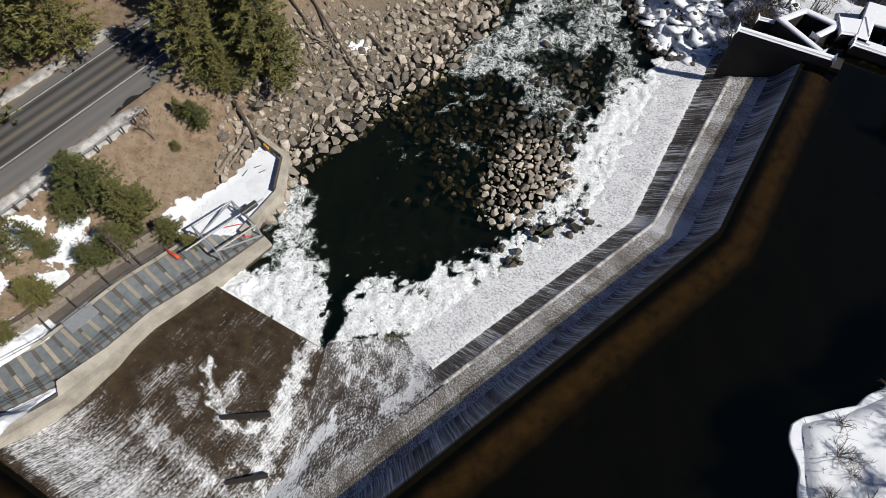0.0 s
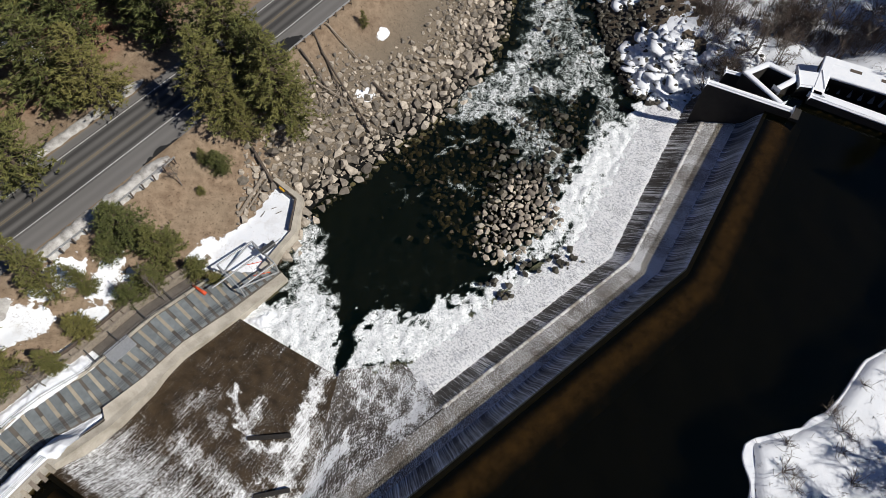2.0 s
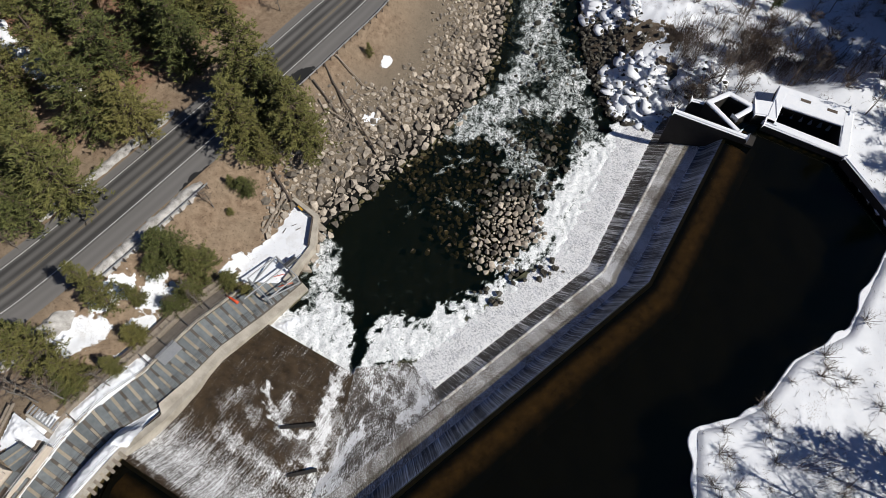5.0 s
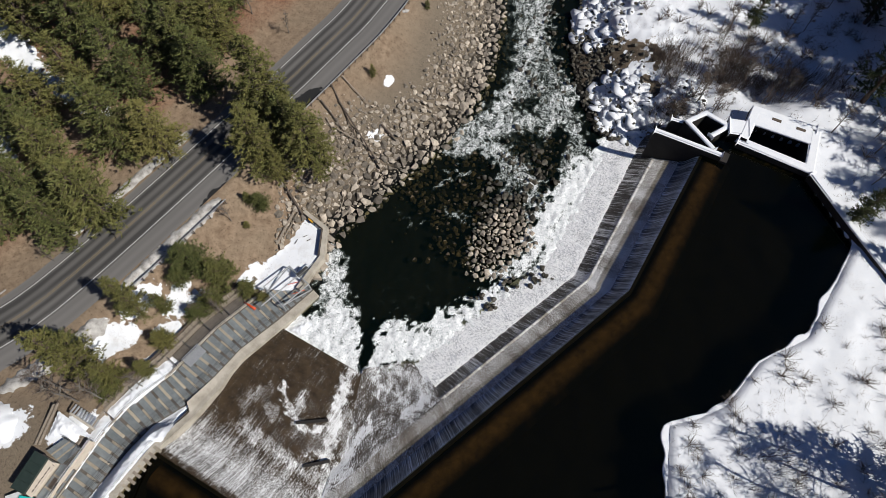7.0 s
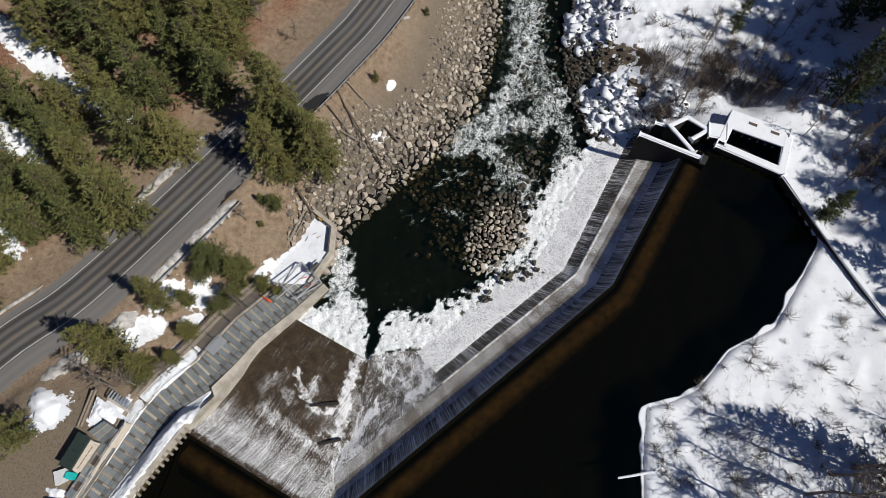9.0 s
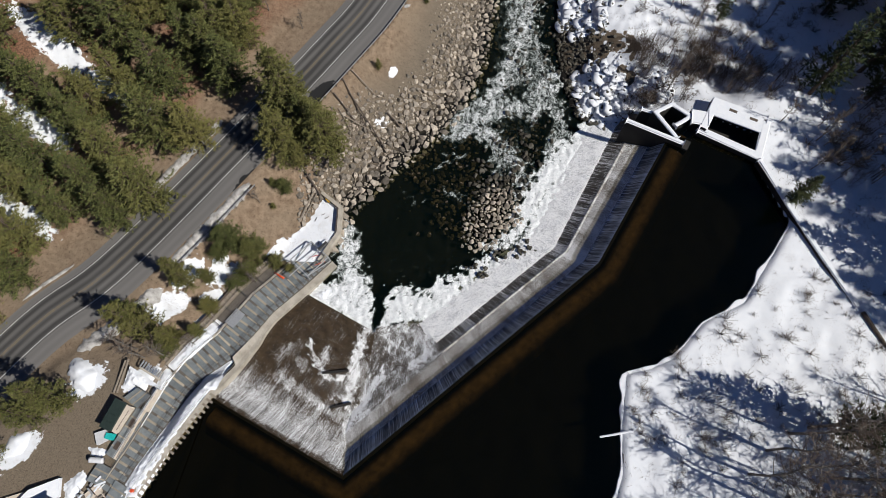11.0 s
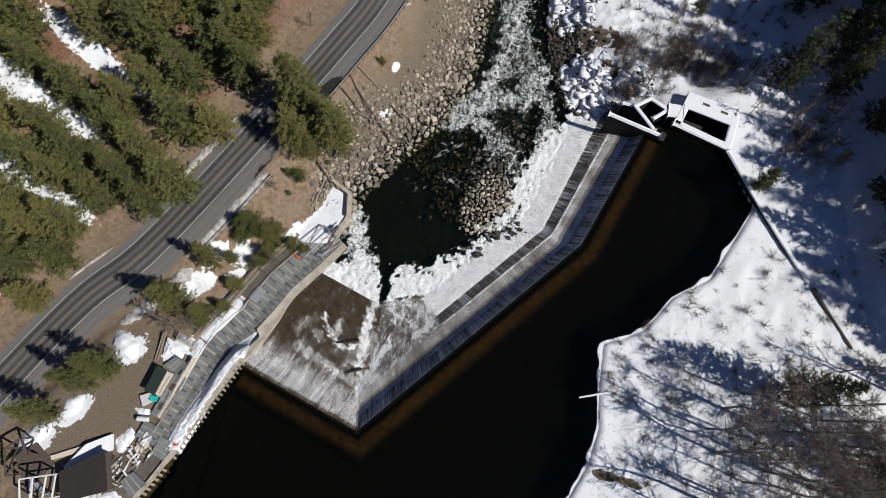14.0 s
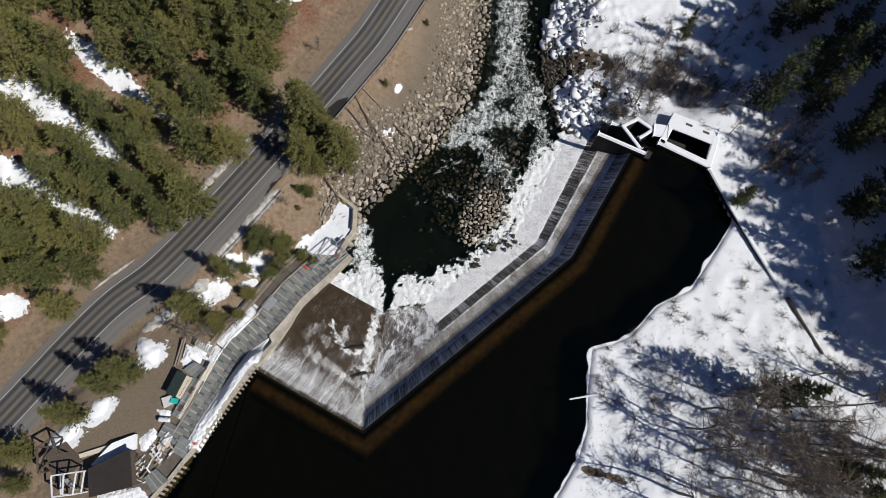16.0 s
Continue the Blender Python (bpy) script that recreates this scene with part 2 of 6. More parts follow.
M["slab"] = spill("wet_slab", (0.036, 0.024, 0.0125), (0.90, 0.905, 0.91), -0.13, streak=(6.5, 0.2, 1), grain=1.15, run=0.8, spec=0.2, crisp=0.36, fine=3.4)
M["toe"] = spill("toe_foam", (0.30, 0.31, 0.34), (0.96, 0.96, 0.965), 0.82, streak=(3.0, 0.8, 1), grain=2.3, run=0.6, crisp=0.5, fine=3.0)
M["lace"] = spill("lace_water", (0.040, 0.031, 0.023), (0.84, 0.85, 0.87), 0.24, streak=(3.0, 0.5, 1), grain=1.9, run=0.8, crisp=0.26, fine=2.8)
M["sill"] = spill("wet_sill", (0.24, 0.215, 0.185), (0.74, 0.73, 0.71), 0.55, streak=(2.2, 0.6, 1), grain=0.9, run=1.2, crisp=0.4, fine=6.0)
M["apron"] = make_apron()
M["concrete"] = plain("weathered_concrete", (0.24, 0.215, 0.17), (0.56, 0.51, 0.43), 0.45, 0.85, fine=9)
# near-black tone for intake, bank wall, crest curb and baffle blocks
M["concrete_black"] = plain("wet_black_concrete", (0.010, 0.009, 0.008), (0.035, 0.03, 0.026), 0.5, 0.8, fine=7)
M["concrete_dark"] = plain("stained_concrete", (0.07, 0.06, 0.05), (0.16, 0.14, 0.12), 0.5, 0.85, fine=7)
M["snow"] = plain("snow", SNOW_A, SNOW_B, 0.8, 0.65, bump=0.5, fine=5, spec=0.2)
M["snow_dirty"] = plain("old_dirty_snow", (0.12, 0.105, 0.088), (0.60, 0.585, 0.56), 0.9, 0.75, bump=1.0, fine=9, spec=0.2)
M["rock"] = plain("granite_boulder", (0.15, 0.125, 0.095), (0.45, 0.395, 0.325), 1.6, 0.9, bump=0.5, per="ob", spread=0.58)
M["rocks"] = plain("granite_rubble", (0.15, 0.125, 0.095), (0.47, 0.41, 0.335), 1.6, 0.9, bump=0.5, per="island", spread=0.58)
M["rock_bed"] = plain("brown_submerged_stone", (0.035, 0.026, 0.016), (0.13, 0.095, 0.058), 1.6, 0.8, bump=0.4, per="island", spread=0.6)
M["rock_wet"] = plain("wet_dark_rock", (0.03, 0.028, 0.022), (0.085, 0.075, 0.055), 1.4, 0.5, bump=0.5, per="island", spread=0.4)
M["wood"] = plain("grey_timber", (0.16, 0.13, 0.10), (0.34, 0.29, 0.23), 2.5, 0.85, fine=18)
M["wood_dark"] = plain("dark_timber", (0.05, 0.04, 0.03), (0.13, 0.10, 0.08), 2.5, 0.85, fine=18)
M["plank"] = plain("tan_board", (0.27, 0.23, 0.17), (0.42, 0.37, 0.29), 2.5, 0.85, fine=18, per="ob", spread=0.2)
M["grate"] = plain("steel_grating", (0.13, 0.145, 0.15), (0.24, 0.26, 0.265), 1.2, 0.6, metal=0.1, fine=40, per="ob", spread=0.15)
M["rail"] = plain("dark_steel_rail", (0.06, 0.06, 0.06), (0.13, 0.13, 0.13), 4, 0.5, metal=0.6)
M["galv"] = plain("galvanised_steel", (0.36, 0.37, 0.38), (0.56, 0.57, 0.58), 4, 0.45, metal=0.5)
M["roof_dark"] = plain("dark_brown_roof", (0.022, 0.018, 0.016), (0.036, 0.029, 0.025), 0.5, 0.7, fine=6)
M["roof_green"] = plain("dark_green_roof", (0.018, 0.030, 0.026), (0.032, 0.046, 0.04), 1.5, 0.5, fine=12)
M["cream"] = plain("cream_board", (0.55, 0.47, 0.38), (0.70, 0.61, 0.50), 1.5, 0.7)
M["turquoise"] = plain("turquoise_tarp", (0.02, 0.38, 0.36), (0.05, 0.52, 0.48), 2.0, 0.5)
M["red"] = plain("orange_red_paint", (0.50, 0.05, 0.015), (0.66, 0.10, 0.03), 3.0, 0.5)
M["white_paint"] = plain("white_paint", (0.66, 0.66, 0.66), (0.80, 0.80, 0.80), 2.0, 0.5)
M["line_white"] = plain("white_line_paint", (0.30, 0.30, 0.29), (0.68, 0.68, 0.66), 2.2, 0.8, fine=22)
M["line_yellow"] = plain("yellow_line_paint", (0.15, 0.115, 0.07), (0.24, 0.18, 0.085), 2.2, 0.8, fine=22)
M["bark"] = plain("bark", (0.055, 0.04, 0.03), (0.14, 0.105, 0.08), 3, 0.95)
M["bark_grey"] = plain("grey_bark", (0.10, 0.09, 0.08), (0.22, 0.20, 0.17), 3, 0.95)
M["twig"] = plain("bare_twigs", (0.075, 0.055, 0.042), (0.16, 0.125, 0.10), 3, 0.95)


def foliage(name, c0, c1, c2):
    s = Nodes(name)
    r = s.island()
    o = s.ob_random()
    col = s.mix(r, c0, c1)
    col = s.mix(s.ramp(s.math("MULTIPLY_ADD", o, 0.5, s.math("MULTIPLY", s.noise(0.5), 0.7)), (0.45, 0.0), (0.85, 0.8)), col, c2)
    return s.done(col, 0.75, spec=0.25)


M["needle"] = foliage("pine_needles", (0.034, 0.044, 0.015), (0.155, 0.165, 0.05), (0.20, 0.18, 0.055))
M["needle_dark"] = foliage("fir_needles", (0.024, 0.038, 0.016), (0.06, 0.075, 0.028), (0.075, 0.082, 0.028))
M["shrub"] = foliage("shrub_leaves", (0.07, 0.07, 0.02), (0.14, 0.12, 0.035), (0.17, 0.12, 0.04))


# ---- mesh helpers ----
def make_mesh(name, verts, faces, mat, smooth=False):
    me = bpy.data.meshes.new(name)
    me.from_pydata([tuple(map(float, v)) for v in verts], [], [tuple(map(int, f)) for f in faces])
    me.materials.append(mat)
    if smooth:
        me.polygons.foreach_set("use_smooth", [True] * len(me.polygons))
    me.update()
    return me


def join(*pieces):
    vs, fs, n = [], [], 0
    for v, f in pieces:
        vs.extend(v)
        fs.extend(tuple(i + n for i in q) for q in f)
        n += len(v)
    return vs, fs


def part(name, geo, mat, parent=None, label="", smooth=False):
    """One mesh object under a thing or a part; geo is (verts, faces), in world metres."""
    ob = new(name, make_mesh(name, geo[0], geo[1], mat, smooth))
    if parent is not None:
        ob.parent = parent
        ob.matrix_parent_inverse = base_of(parent).inverted()
    if label:
        ob["label"] = label
    return ob


def base_of(ob):
    m = ob.matrix_basis.copy()
    return base_of(ob.parent) @ ob.matrix_parent_inverse @ m if ob.parent else m


def thing(name, x, y, z, label, category, group="", kind=""):
    ob = new(name)
    ob.empty_display_size = 0.5
    ob.matrix_basis = Matrix.Translation((x, y, z))
    return tagged(ob, label, category, group, kind)


def solid(name, geo, mat, label, category="", group="", kind="", smooth=False):
    return tagged(part(name, geo, mat, None, "", smooth), label, category, group, kind)


def beam(p0, p1, w, h, ch=0.0):
    """A bar from p0 to p1 (its axis), w wide and h high, with chamfered long edges."""
    p0, p1 = Vector(p0), Vector(p1)
    d = (p1 - p0).normalized()
    side = d.cross(Vector((0, 0, 1)))
    side = side.normalized() if side.length > 1e-4 else Vector((1, 0, 0))
    up = side.cross(d).normalized()
    c = ch or min(w, h) * 0.12
    a, b = w / 2, h / 2
    ring = [(-a + c, -b), (a - c, -b), (a, -b + c), (a, b - c), (a - c, b), (-a + c, b), (-a, b - c), (-a, -b + c)]
    v = [p + side * x + up * y for p in (p0, p1) for x, y in ring]
    f = [(i, (i + 1) % 8, 8 + (i + 1) % 8, 8 + i) for i in range(8)] + [tuple(range(7, -1, -1)), tuple(range(8, 16))]
    return v, f


def pipe(points, r0, r1=None, n=6):
    """A tapered round tube along points."""
    r1 = r0 if r1 is None else r1
    pts = [Vector(p) for p in points]
    v, f = [], []
    for i, p in enumerate(pts):
        d = (pts[min(i + 1, len(pts) - 1)] - pts[max(i - 1, 0)]).normalized()
        s = d.cross(Vector((0.3, 0.2, 1))).normalized()
        u = s.cross(d)
        r = r0 + (r1 - r0) * i / (len(pts) - 1)
        v += [p + (s * math.cos(2 * math.pi * k / n) + u * math.sin(2 * math.pi * k / n)) * r for k in range(n)]
    for i in range(len(pts) - 1):
        f += [(i * n + k, i * n + (k + 1) % n, (i + 1) * n + (k + 1) % n, (i + 1) * n + k) for k in range(n)]
    if n > 3:
        f += [tuple(range(n - 1, -1, -1)), tuple(range((len(pts) - 1) * n, len(pts) * n))]
    return v, f


def prism(poly, z0, z1):
    """A flat polygon (counter-clockwise) raised from z0 to z1; either may be a list, corner by corner."""
    n = len(poly)
    a = z0 if isinstance(z0, (list, tuple)) else [z0] * n
    b = z1 if isinstance(z1, (list, tuple)) else [z1] * n
    v = [(x, y, q) for (x, y), q in zip(poly, a)] + [(x, y, q) for (x, y), q in zip(poly, b)]
    return v, [tuple(range(n - 1, -1, -1)), tuple(range(n, 2 * n))] + [(i, (i + 1) % n, n + (i + 1) % n, n + i) for i in range(n)]


def wall_line(points, width, z0, z1):
    """A wall of the given width along points (x, y), mitred at the bends; z0 and z1 may be lists, point by point."""
    n = len(points)
    a = z0 if isinstance(z0, (list, tuple)) else [z0] * n
    b = z1 if isinstance(z1, (list, tuple)) else [z1] * n
    left = offset_line(points, width / 2)
    right = offset_line(points, -width / 2)
    v, f = [], []
    for i in range(n):
        v += [(*left[i], a[i]), (*right[i], a[i]), (*right[i], b[i]), (*left[i], b[i])]
    for i in range(n - 1):
        k, m = 4 * i, 4 * i + 4
        f += [(k + j, m + j, m + (j + 1) % 4, k + (j + 1) % 4) for j in range(4)]
    f += [(3, 2, 1, 0), (4 * n - 4, 4 * n - 3, 4 * n - 2, 4 * n - 1)]
    return v, f


def offset_line(points, s):
    """The line of points moved s metres to its left, mitred."""
    p = [Vector(q) for q in points]
    d = [(p[i + 1] - p[i]).normalized() for i in range(len(p) - 1)]
    out = []
    for i in range(len(p)):
        d0, d1 = d[max(i - 1, 0)], d[min(i, len(d) - 1)]
        n0, n1 = Vector((-d0.y, d0.x)), Vector((-d1.y, d1.x))
        b = (n0 + n1).normalized()
        out.append(p[i] + b * (s / max(b.dot(n0), 0.35)))
    return [(q.x, q.y) for q in out]


def along(points, step):
    """Places every step metres along a line of points, with the direction there."""
    out, rest = [], 0.0
    for a, b in zip(points[:-1], points[1:]):
        a, b = Vector(a), Vector(b)
        length = (b - a).length
        t = rest
        while t <= length:
            out.append((a + (b - a) * (t / length), (b - a).normalized()))
            t += step
        rest = t - length
    return out


def dist_to(X, Y, line):
    """Distance of grid points from a line of points, and the share of the way along the whole line."""
    best = np.full(X.shape, 1e9)
    where = np.zeros(X.shape)
    lens = [math.dist(a[:2], b[:2]) for a, b in zip(line[:-1], line[1:])]
    run, total = 0.0, sum(lens)
    for (a, b), l in zip(zip(line[:-1], line[1:]), lens):
        dx, dy = (b[0] - a[0]) / l, (b[1] - a[1]) / l
        t = np.clip((X - a[0]) * dx + (Y - a[1]) * dy, 0, l)
        d = np.hypot(X - a[0] - t * dx, Y - a[1] - t * dy)
        where = np.where(d < best, (run + t) / total, where)
        best = np.minimum(best, d)
        run += l
    return best, where


def inside(X, Y, poly):
    r = np.zeros(X.shape, bool)
    for (x0, y0), (x1, y1) in zip(poly, poly[1:] + poly[:1]):
        if y0 == y1:
            continue
        c = ((y0 > Y) != (y1 > Y)) & (X < (x1 - x0) * (Y - y0) / (y1 - y0) + x0)
        r ^= c
    return r


def smooth(a, b, v):
    t = np.clip((v - a) / (b - a), 0, 1)
    return t * t * (3 - 2 * t)


WAVE_SETS = {}


def waves(X, Y, seed, size, octaves=4):
    """Cheap smooth noise, about -1 to 1."""
    if (seed, octaves) not in WAVE_SETS:
        rng = np.random.RandomState(seed)
        rows = []
        for o in range(octaves):
            for _ in range(5):
                an, ph = rng.uniform(0, 2 * math.pi, 2)
                rows.append((0.35 * 0.55 ** o, rng.uniform(0.7, 1.4) * 2 ** o, math.cos(an), math.sin(an), ph))
        WAVE_SETS[seed, octaves] = rows
    out = np.zeros(np.shape(X))
    for amp, f, c, n, ph in WAVE_SETS[seed, octaves]:
        k = 2 * math.pi / size * f
        out = out + amp * np.sin(k * (X * c + Y * n) + ph + 1.3 * np.sin(0.6 * k * (X * n - Y * c) + 2 * ph))
    return out


def sheet(name, xs, ys, height, mat, attrs, keep=None, smooth_shade=True):
    """A ground or water sheet over the grid xs, ys, with its masks as point attributes."""
    X, Y = np.meshgrid(xs, ys)
    Z = height(X, Y)
    nx, ny = len(xs), len(ys)
    idx = np.arange(nx * ny).reshape(ny, nx)
    quads = np.stack([idx[:-1, :-1], idx[:-1, 1:], idx[1:, 1:], idx[1:, :-1]], -1).reshape(-1, 4)
    used = np.ones(nx * ny, bool)
    if keep is not None:
        ok = keep(X, Y).ravel()
        quads = quads[ok[quads].all(1)]
        used = np.zeros(nx * ny, bool)
        used[quads.ravel()] = True
    remap = np.cumsum(used) - 1
    co = np.stack([X.ravel(), Y.ravel(), Z.ravel()], 1)[used]
    quads = remap[quads]
    me = bpy.data.meshes.new(name)
    me.vertices.add(len(co))
    me.vertices.foreach_set("co", co.ravel())
    me.loops.add(quads.size)
    me.loops.foreach_set("vertex_index", quads.ravel())
    me.polygons.add(len(quads))
    me.polygons.foreach_set("loop_start", np.arange(0, quads.size, 4))
    me.polygons.foreach_set("loop_total", np.full(len(quads), 4))
    me.polygons.foreach_set("use_smooth", np.full(len(quads), smooth_shade))
    for key, values in attrs(X, Y, Z).items():
        at = me.attributes.new(key, "FLOAT", "POINT")
        at.data.foreach_set("value", np.asarray(values, float).ravel()[used])
    me.materials.append(mat)
    me.update()
    me.validate()
    return new(name, me)


# ---- plan of the place ----
RIVER, POOL = 0.0, 10.0
SHORE_L = [(60, 420), (22, 200), (16, 123), (15, 111), (12, 98), (8, 87), (3, 79), (-2, 74), (-9, 68), (-15, 62), (-21, 56), (-22.5, 50), (-26, 43),
           (-31, 37), (-38, 27.5), (-45, 14), (-52, 5), (-58, -4), (-63, -11), (-72, -24), (-100, -80), (-140, -400)]
SHORE_R = [(85, 420), (45, 200), (37, 122), (32, 111), (31, 99), (32, 88), (34, 80), (41, 75.5), (47, 77), (54, 69), (58, 69), (70, 62), (75, 47), (70.5, 41), (62, 30),
           (53, 26), (46, 19), (41, 17), (36, 16), (34, 6), (33, -3), (30, -10), (25, -17), (12, -50), (0, -120), (-20, -400)]
WATER = SHORE_L + SHORE_R[::-1]
CREST = [(-45.5, 13.4), (-19.3, -1.7), (33.2, 39.2), (53.5, 71.0)]
ROAD = [(-260, -190), (-150, -52), (-105, 3), (-84, 28), (-70, 40), (-50, 63.5), (-25, 95), (-11, 116), (30, 190), (90, 330)]
LADDER = [(-24.3, 43.7), (-30.2, 37.6), (-36.2, 31.7), (-39.8, 26.6), (-43.2, 21.7), (-47.9, 17.9), (-50.7, 14.0), (-58.3, 0.4), (-61.2, -4.6)]     # outer edge of the deck, downstream end first


def road_z(X, Y):
    return 8.3 + 1.5 * smooth(10, 120, np.asarray(Y, float)) + 0.004 * np.clip(np.asarray(Y) - 120, 0, 300)


def ladder_z(f):
    return np.interp(f, [0, 0.24, 0.45, 0.56, 0.65, 0.9, 1.0], [0.9, 2.5, 4.5, 6.2, 7.6, 10.3, 10.4])


INTAKE_PIT = [(44.5, 73.0), (54.3, 67.6), (58.5, 69.0), (70.2, 62.8), (73.6, 71.2), (63.6, 76.0), (59.5, 71.5), (57.0, 74.0), (53.4, 76.4), (48.5, 76.0)]
PAD = [(-22.8, 56), (-23.2, 50), (-26, 44), (-34, 43), (-36, 46), (-30, 53), (-26.5, 59.5)]


def ground_z(X, Y):
    X, Y = np.asarray(X, float), np.asarray(Y, float)
    wet = inside(X, Y, WATER)
    dl, fl = dist_to(X, Y, SHORE_L)
    dr, fr = dist_to(X, Y, SHORE_R)
    droad, _ = dist_to(X, Y, ROAD)
    zr = road_z(X, Y)
    above = inside(X, Y, CREST + [(54, 69), (200, 60), (200, -400), (-200, -400), (-100, -80), (-52, 4)])
    # bed under the water
    level = np.where(above, POOL, RIVER)
    bed = level - np.where(above, 5.5, 2.2) * smooth(0, 7, np.minimum(dl, dr)) - 0.3 + 0.25 * waves(X, Y, 3, 9)
    # side of the road
    flip = np.asarray(X) < np.interp(Y, [p[1] for p in ROAD], [p[0] for p in ROAD])
    lad, f = dist_to(X, Y, LADDER)
    zb = np.where(Y > 50, 0.2, ladder_z(f) - 0.9)
    zb = np.where((Y > 43) & (Y <= 58), np.minimum(zb, 1.6), zb)
    dd = np.maximum(np.minimum(dl, np.where(Y < 45, np.maximum(lad - 7, 0), 99)), 0)
    gap = np.maximum(droad - 8.4, 0)
    t = dd / (dd + gap + 0.001)
    left = zb + (zr - 0.05 - zb) * t ** 1.7
    left += 0.22 * waves(X, Y, 5, 7) * smooth(0, 3, gap) * smooth(0, 3, dd)
    hill = zr - 0.05 + 0.27 * np.clip(droad - 12, 0, 400) ** 1.02 + 0.5 * waves(X, Y, 6, 16) * smooth(12, 22, droad)
    left = np.where(flip & (droad > 5), hill, left)
    left = np.where(droad < 8.4, zr - 0.15, left)
    yard = smooth(26, 14, np.hypot((X + 68) * 0.9, (Y + 2) * 0.8))
    left = np.where(flip, left, left + (9.95 - left) * yard * smooth(8.4, 11, droad))
    left = np.where((lad < 7.6) & (Y < 45) & (Y > -5), np.minimum(left, ladder_z(f) - 0.55), left)
    pad = inside(X, Y, PAD)
    left = np.where(pad, 1.75, left)
    # other bank
    up = smooth(84, 72, Y + 0.3 * (62 - X))
    low = 0.3 + 5.2 * smooth(0, 16, dr) + 3.2 * smooth(8, 0, np.hypot(X - 56, Y - 78) - 6)
    high = POOL + 0.15 + 0.75 * smooth(0.0, 0.75, dr) + 1.2 * smooth(3, 30, dr)
    right = low + (high - low) * up + (0.18 * waves(X, Y, 8, 13) + 0.045 * waves(X, Y, 9, 3.5, 3)) * smooth(1, 6, dr)
    right += 0.28 * waves(X, Y, 10, 3.6, 2) * smooth(0.5, 3, dr) * smooth(62, 52, X) * smooth(74, 79, Y)
    right += 0.42 * np.clip(X - 96, 0, 400) * smooth(-60, 40, Y) * 0.8
    # steep ridge out of view, added to throw shade over the far-bank forest
    right += 1.8 * np.clip(X - 128, 0, 25) * smooth(-35, 0, Y) * smooth(135, 95, Y)
    right = np.where(inside(X, Y, INTAKE_PIT), 4.5, right)
    z = np.where(dl < dr, left, right)
    far = smooth(160, 420, np.hypot(X, Y - 50))
    return np.where(wet, bed, z + 35 * far * (0.4 + 0.6 * np.abs(waves(X, Y, 11, 330, 3))))


def blob(X, Y, spots):
    """Soft union of ellipses (x, y, half length, half width, degrees)."""
    out = np.zeros(np.shape(X))
    for x, y, a, b, ang in spots:
        c, s = math.cos(radians(ang)), math.sin(radians(ang))
        u, v = (X - x) * c + (Y - y) * s, -(X - x) * s + (Y - y) * c
        out = np.maximum(out, 1.25 - 0.75 * np.sqrt((u / a) ** 2 + (v / b) ** 2))
    return np.clip(out, 0, 1)


HILL_SNOW = [(-85, 90, 12, 3, -40), (-71, 80, 7, 2.2, -30), (-102, 81, 11, 4, -28), (-87, 71, 8, 2.8, -33), (-105, 61, 12, 4, -28), (-89, 52, 8, 2.6, -30), (-106, 30, 4, 3, 0), (-46, 112, 5, 2.5, 40), (-38, 116, 4, 2, 40), (-52, 110, 2, 1.5, 0)]
SNOW_SPOTS = HILL_SNOW + [(-57.5, 32.5, 4.6, 2.5, 45), (-49.5, 35, 3.0, 1.6, 25), (-48.5, 41.5, 1.5, 4, -20), (-70, 17, 4, 2.8, 40), (-54, 40, 4, 2.0, 50),
              (-81, 4, 5, 2.4, 40), (-88, -3, 5, 2, 45), (-13.3, 78, 1.6, 1.2, 30), (-10.5, 90, 1.6, 0.9, 60), (-48, 29, 4, 1.4, 48), (-36, 46, 4, 1.6, 48), (-59, 17, 4, 2.5, 30), (-14, 101, 1, 1.5, 0),
              (-46.5, 40.5, 3.5, 1.4, 48), (-42.5, 36.5, 2.5, 1.2, 45), (-50, 30, 3.5, 1.4, 48), (-40.5, 41, 2.6, 1.0, 40), (-61, 33, 4, 1.5, 48)]
BARE_BANK = [(40, 98, 9, 4.0, 10), (48, 97, 2.5, 4, 15), (46.5, 89, 1.5, 3, 30), (33.5, 97, 3.5, 7, 0), (33, 82, 1.5, 5, 0)]
MELT = [(33.6, -12.1, 2.3, 0.7, -15), (38.4, -13.6, 2.2, 0.6, -22)]


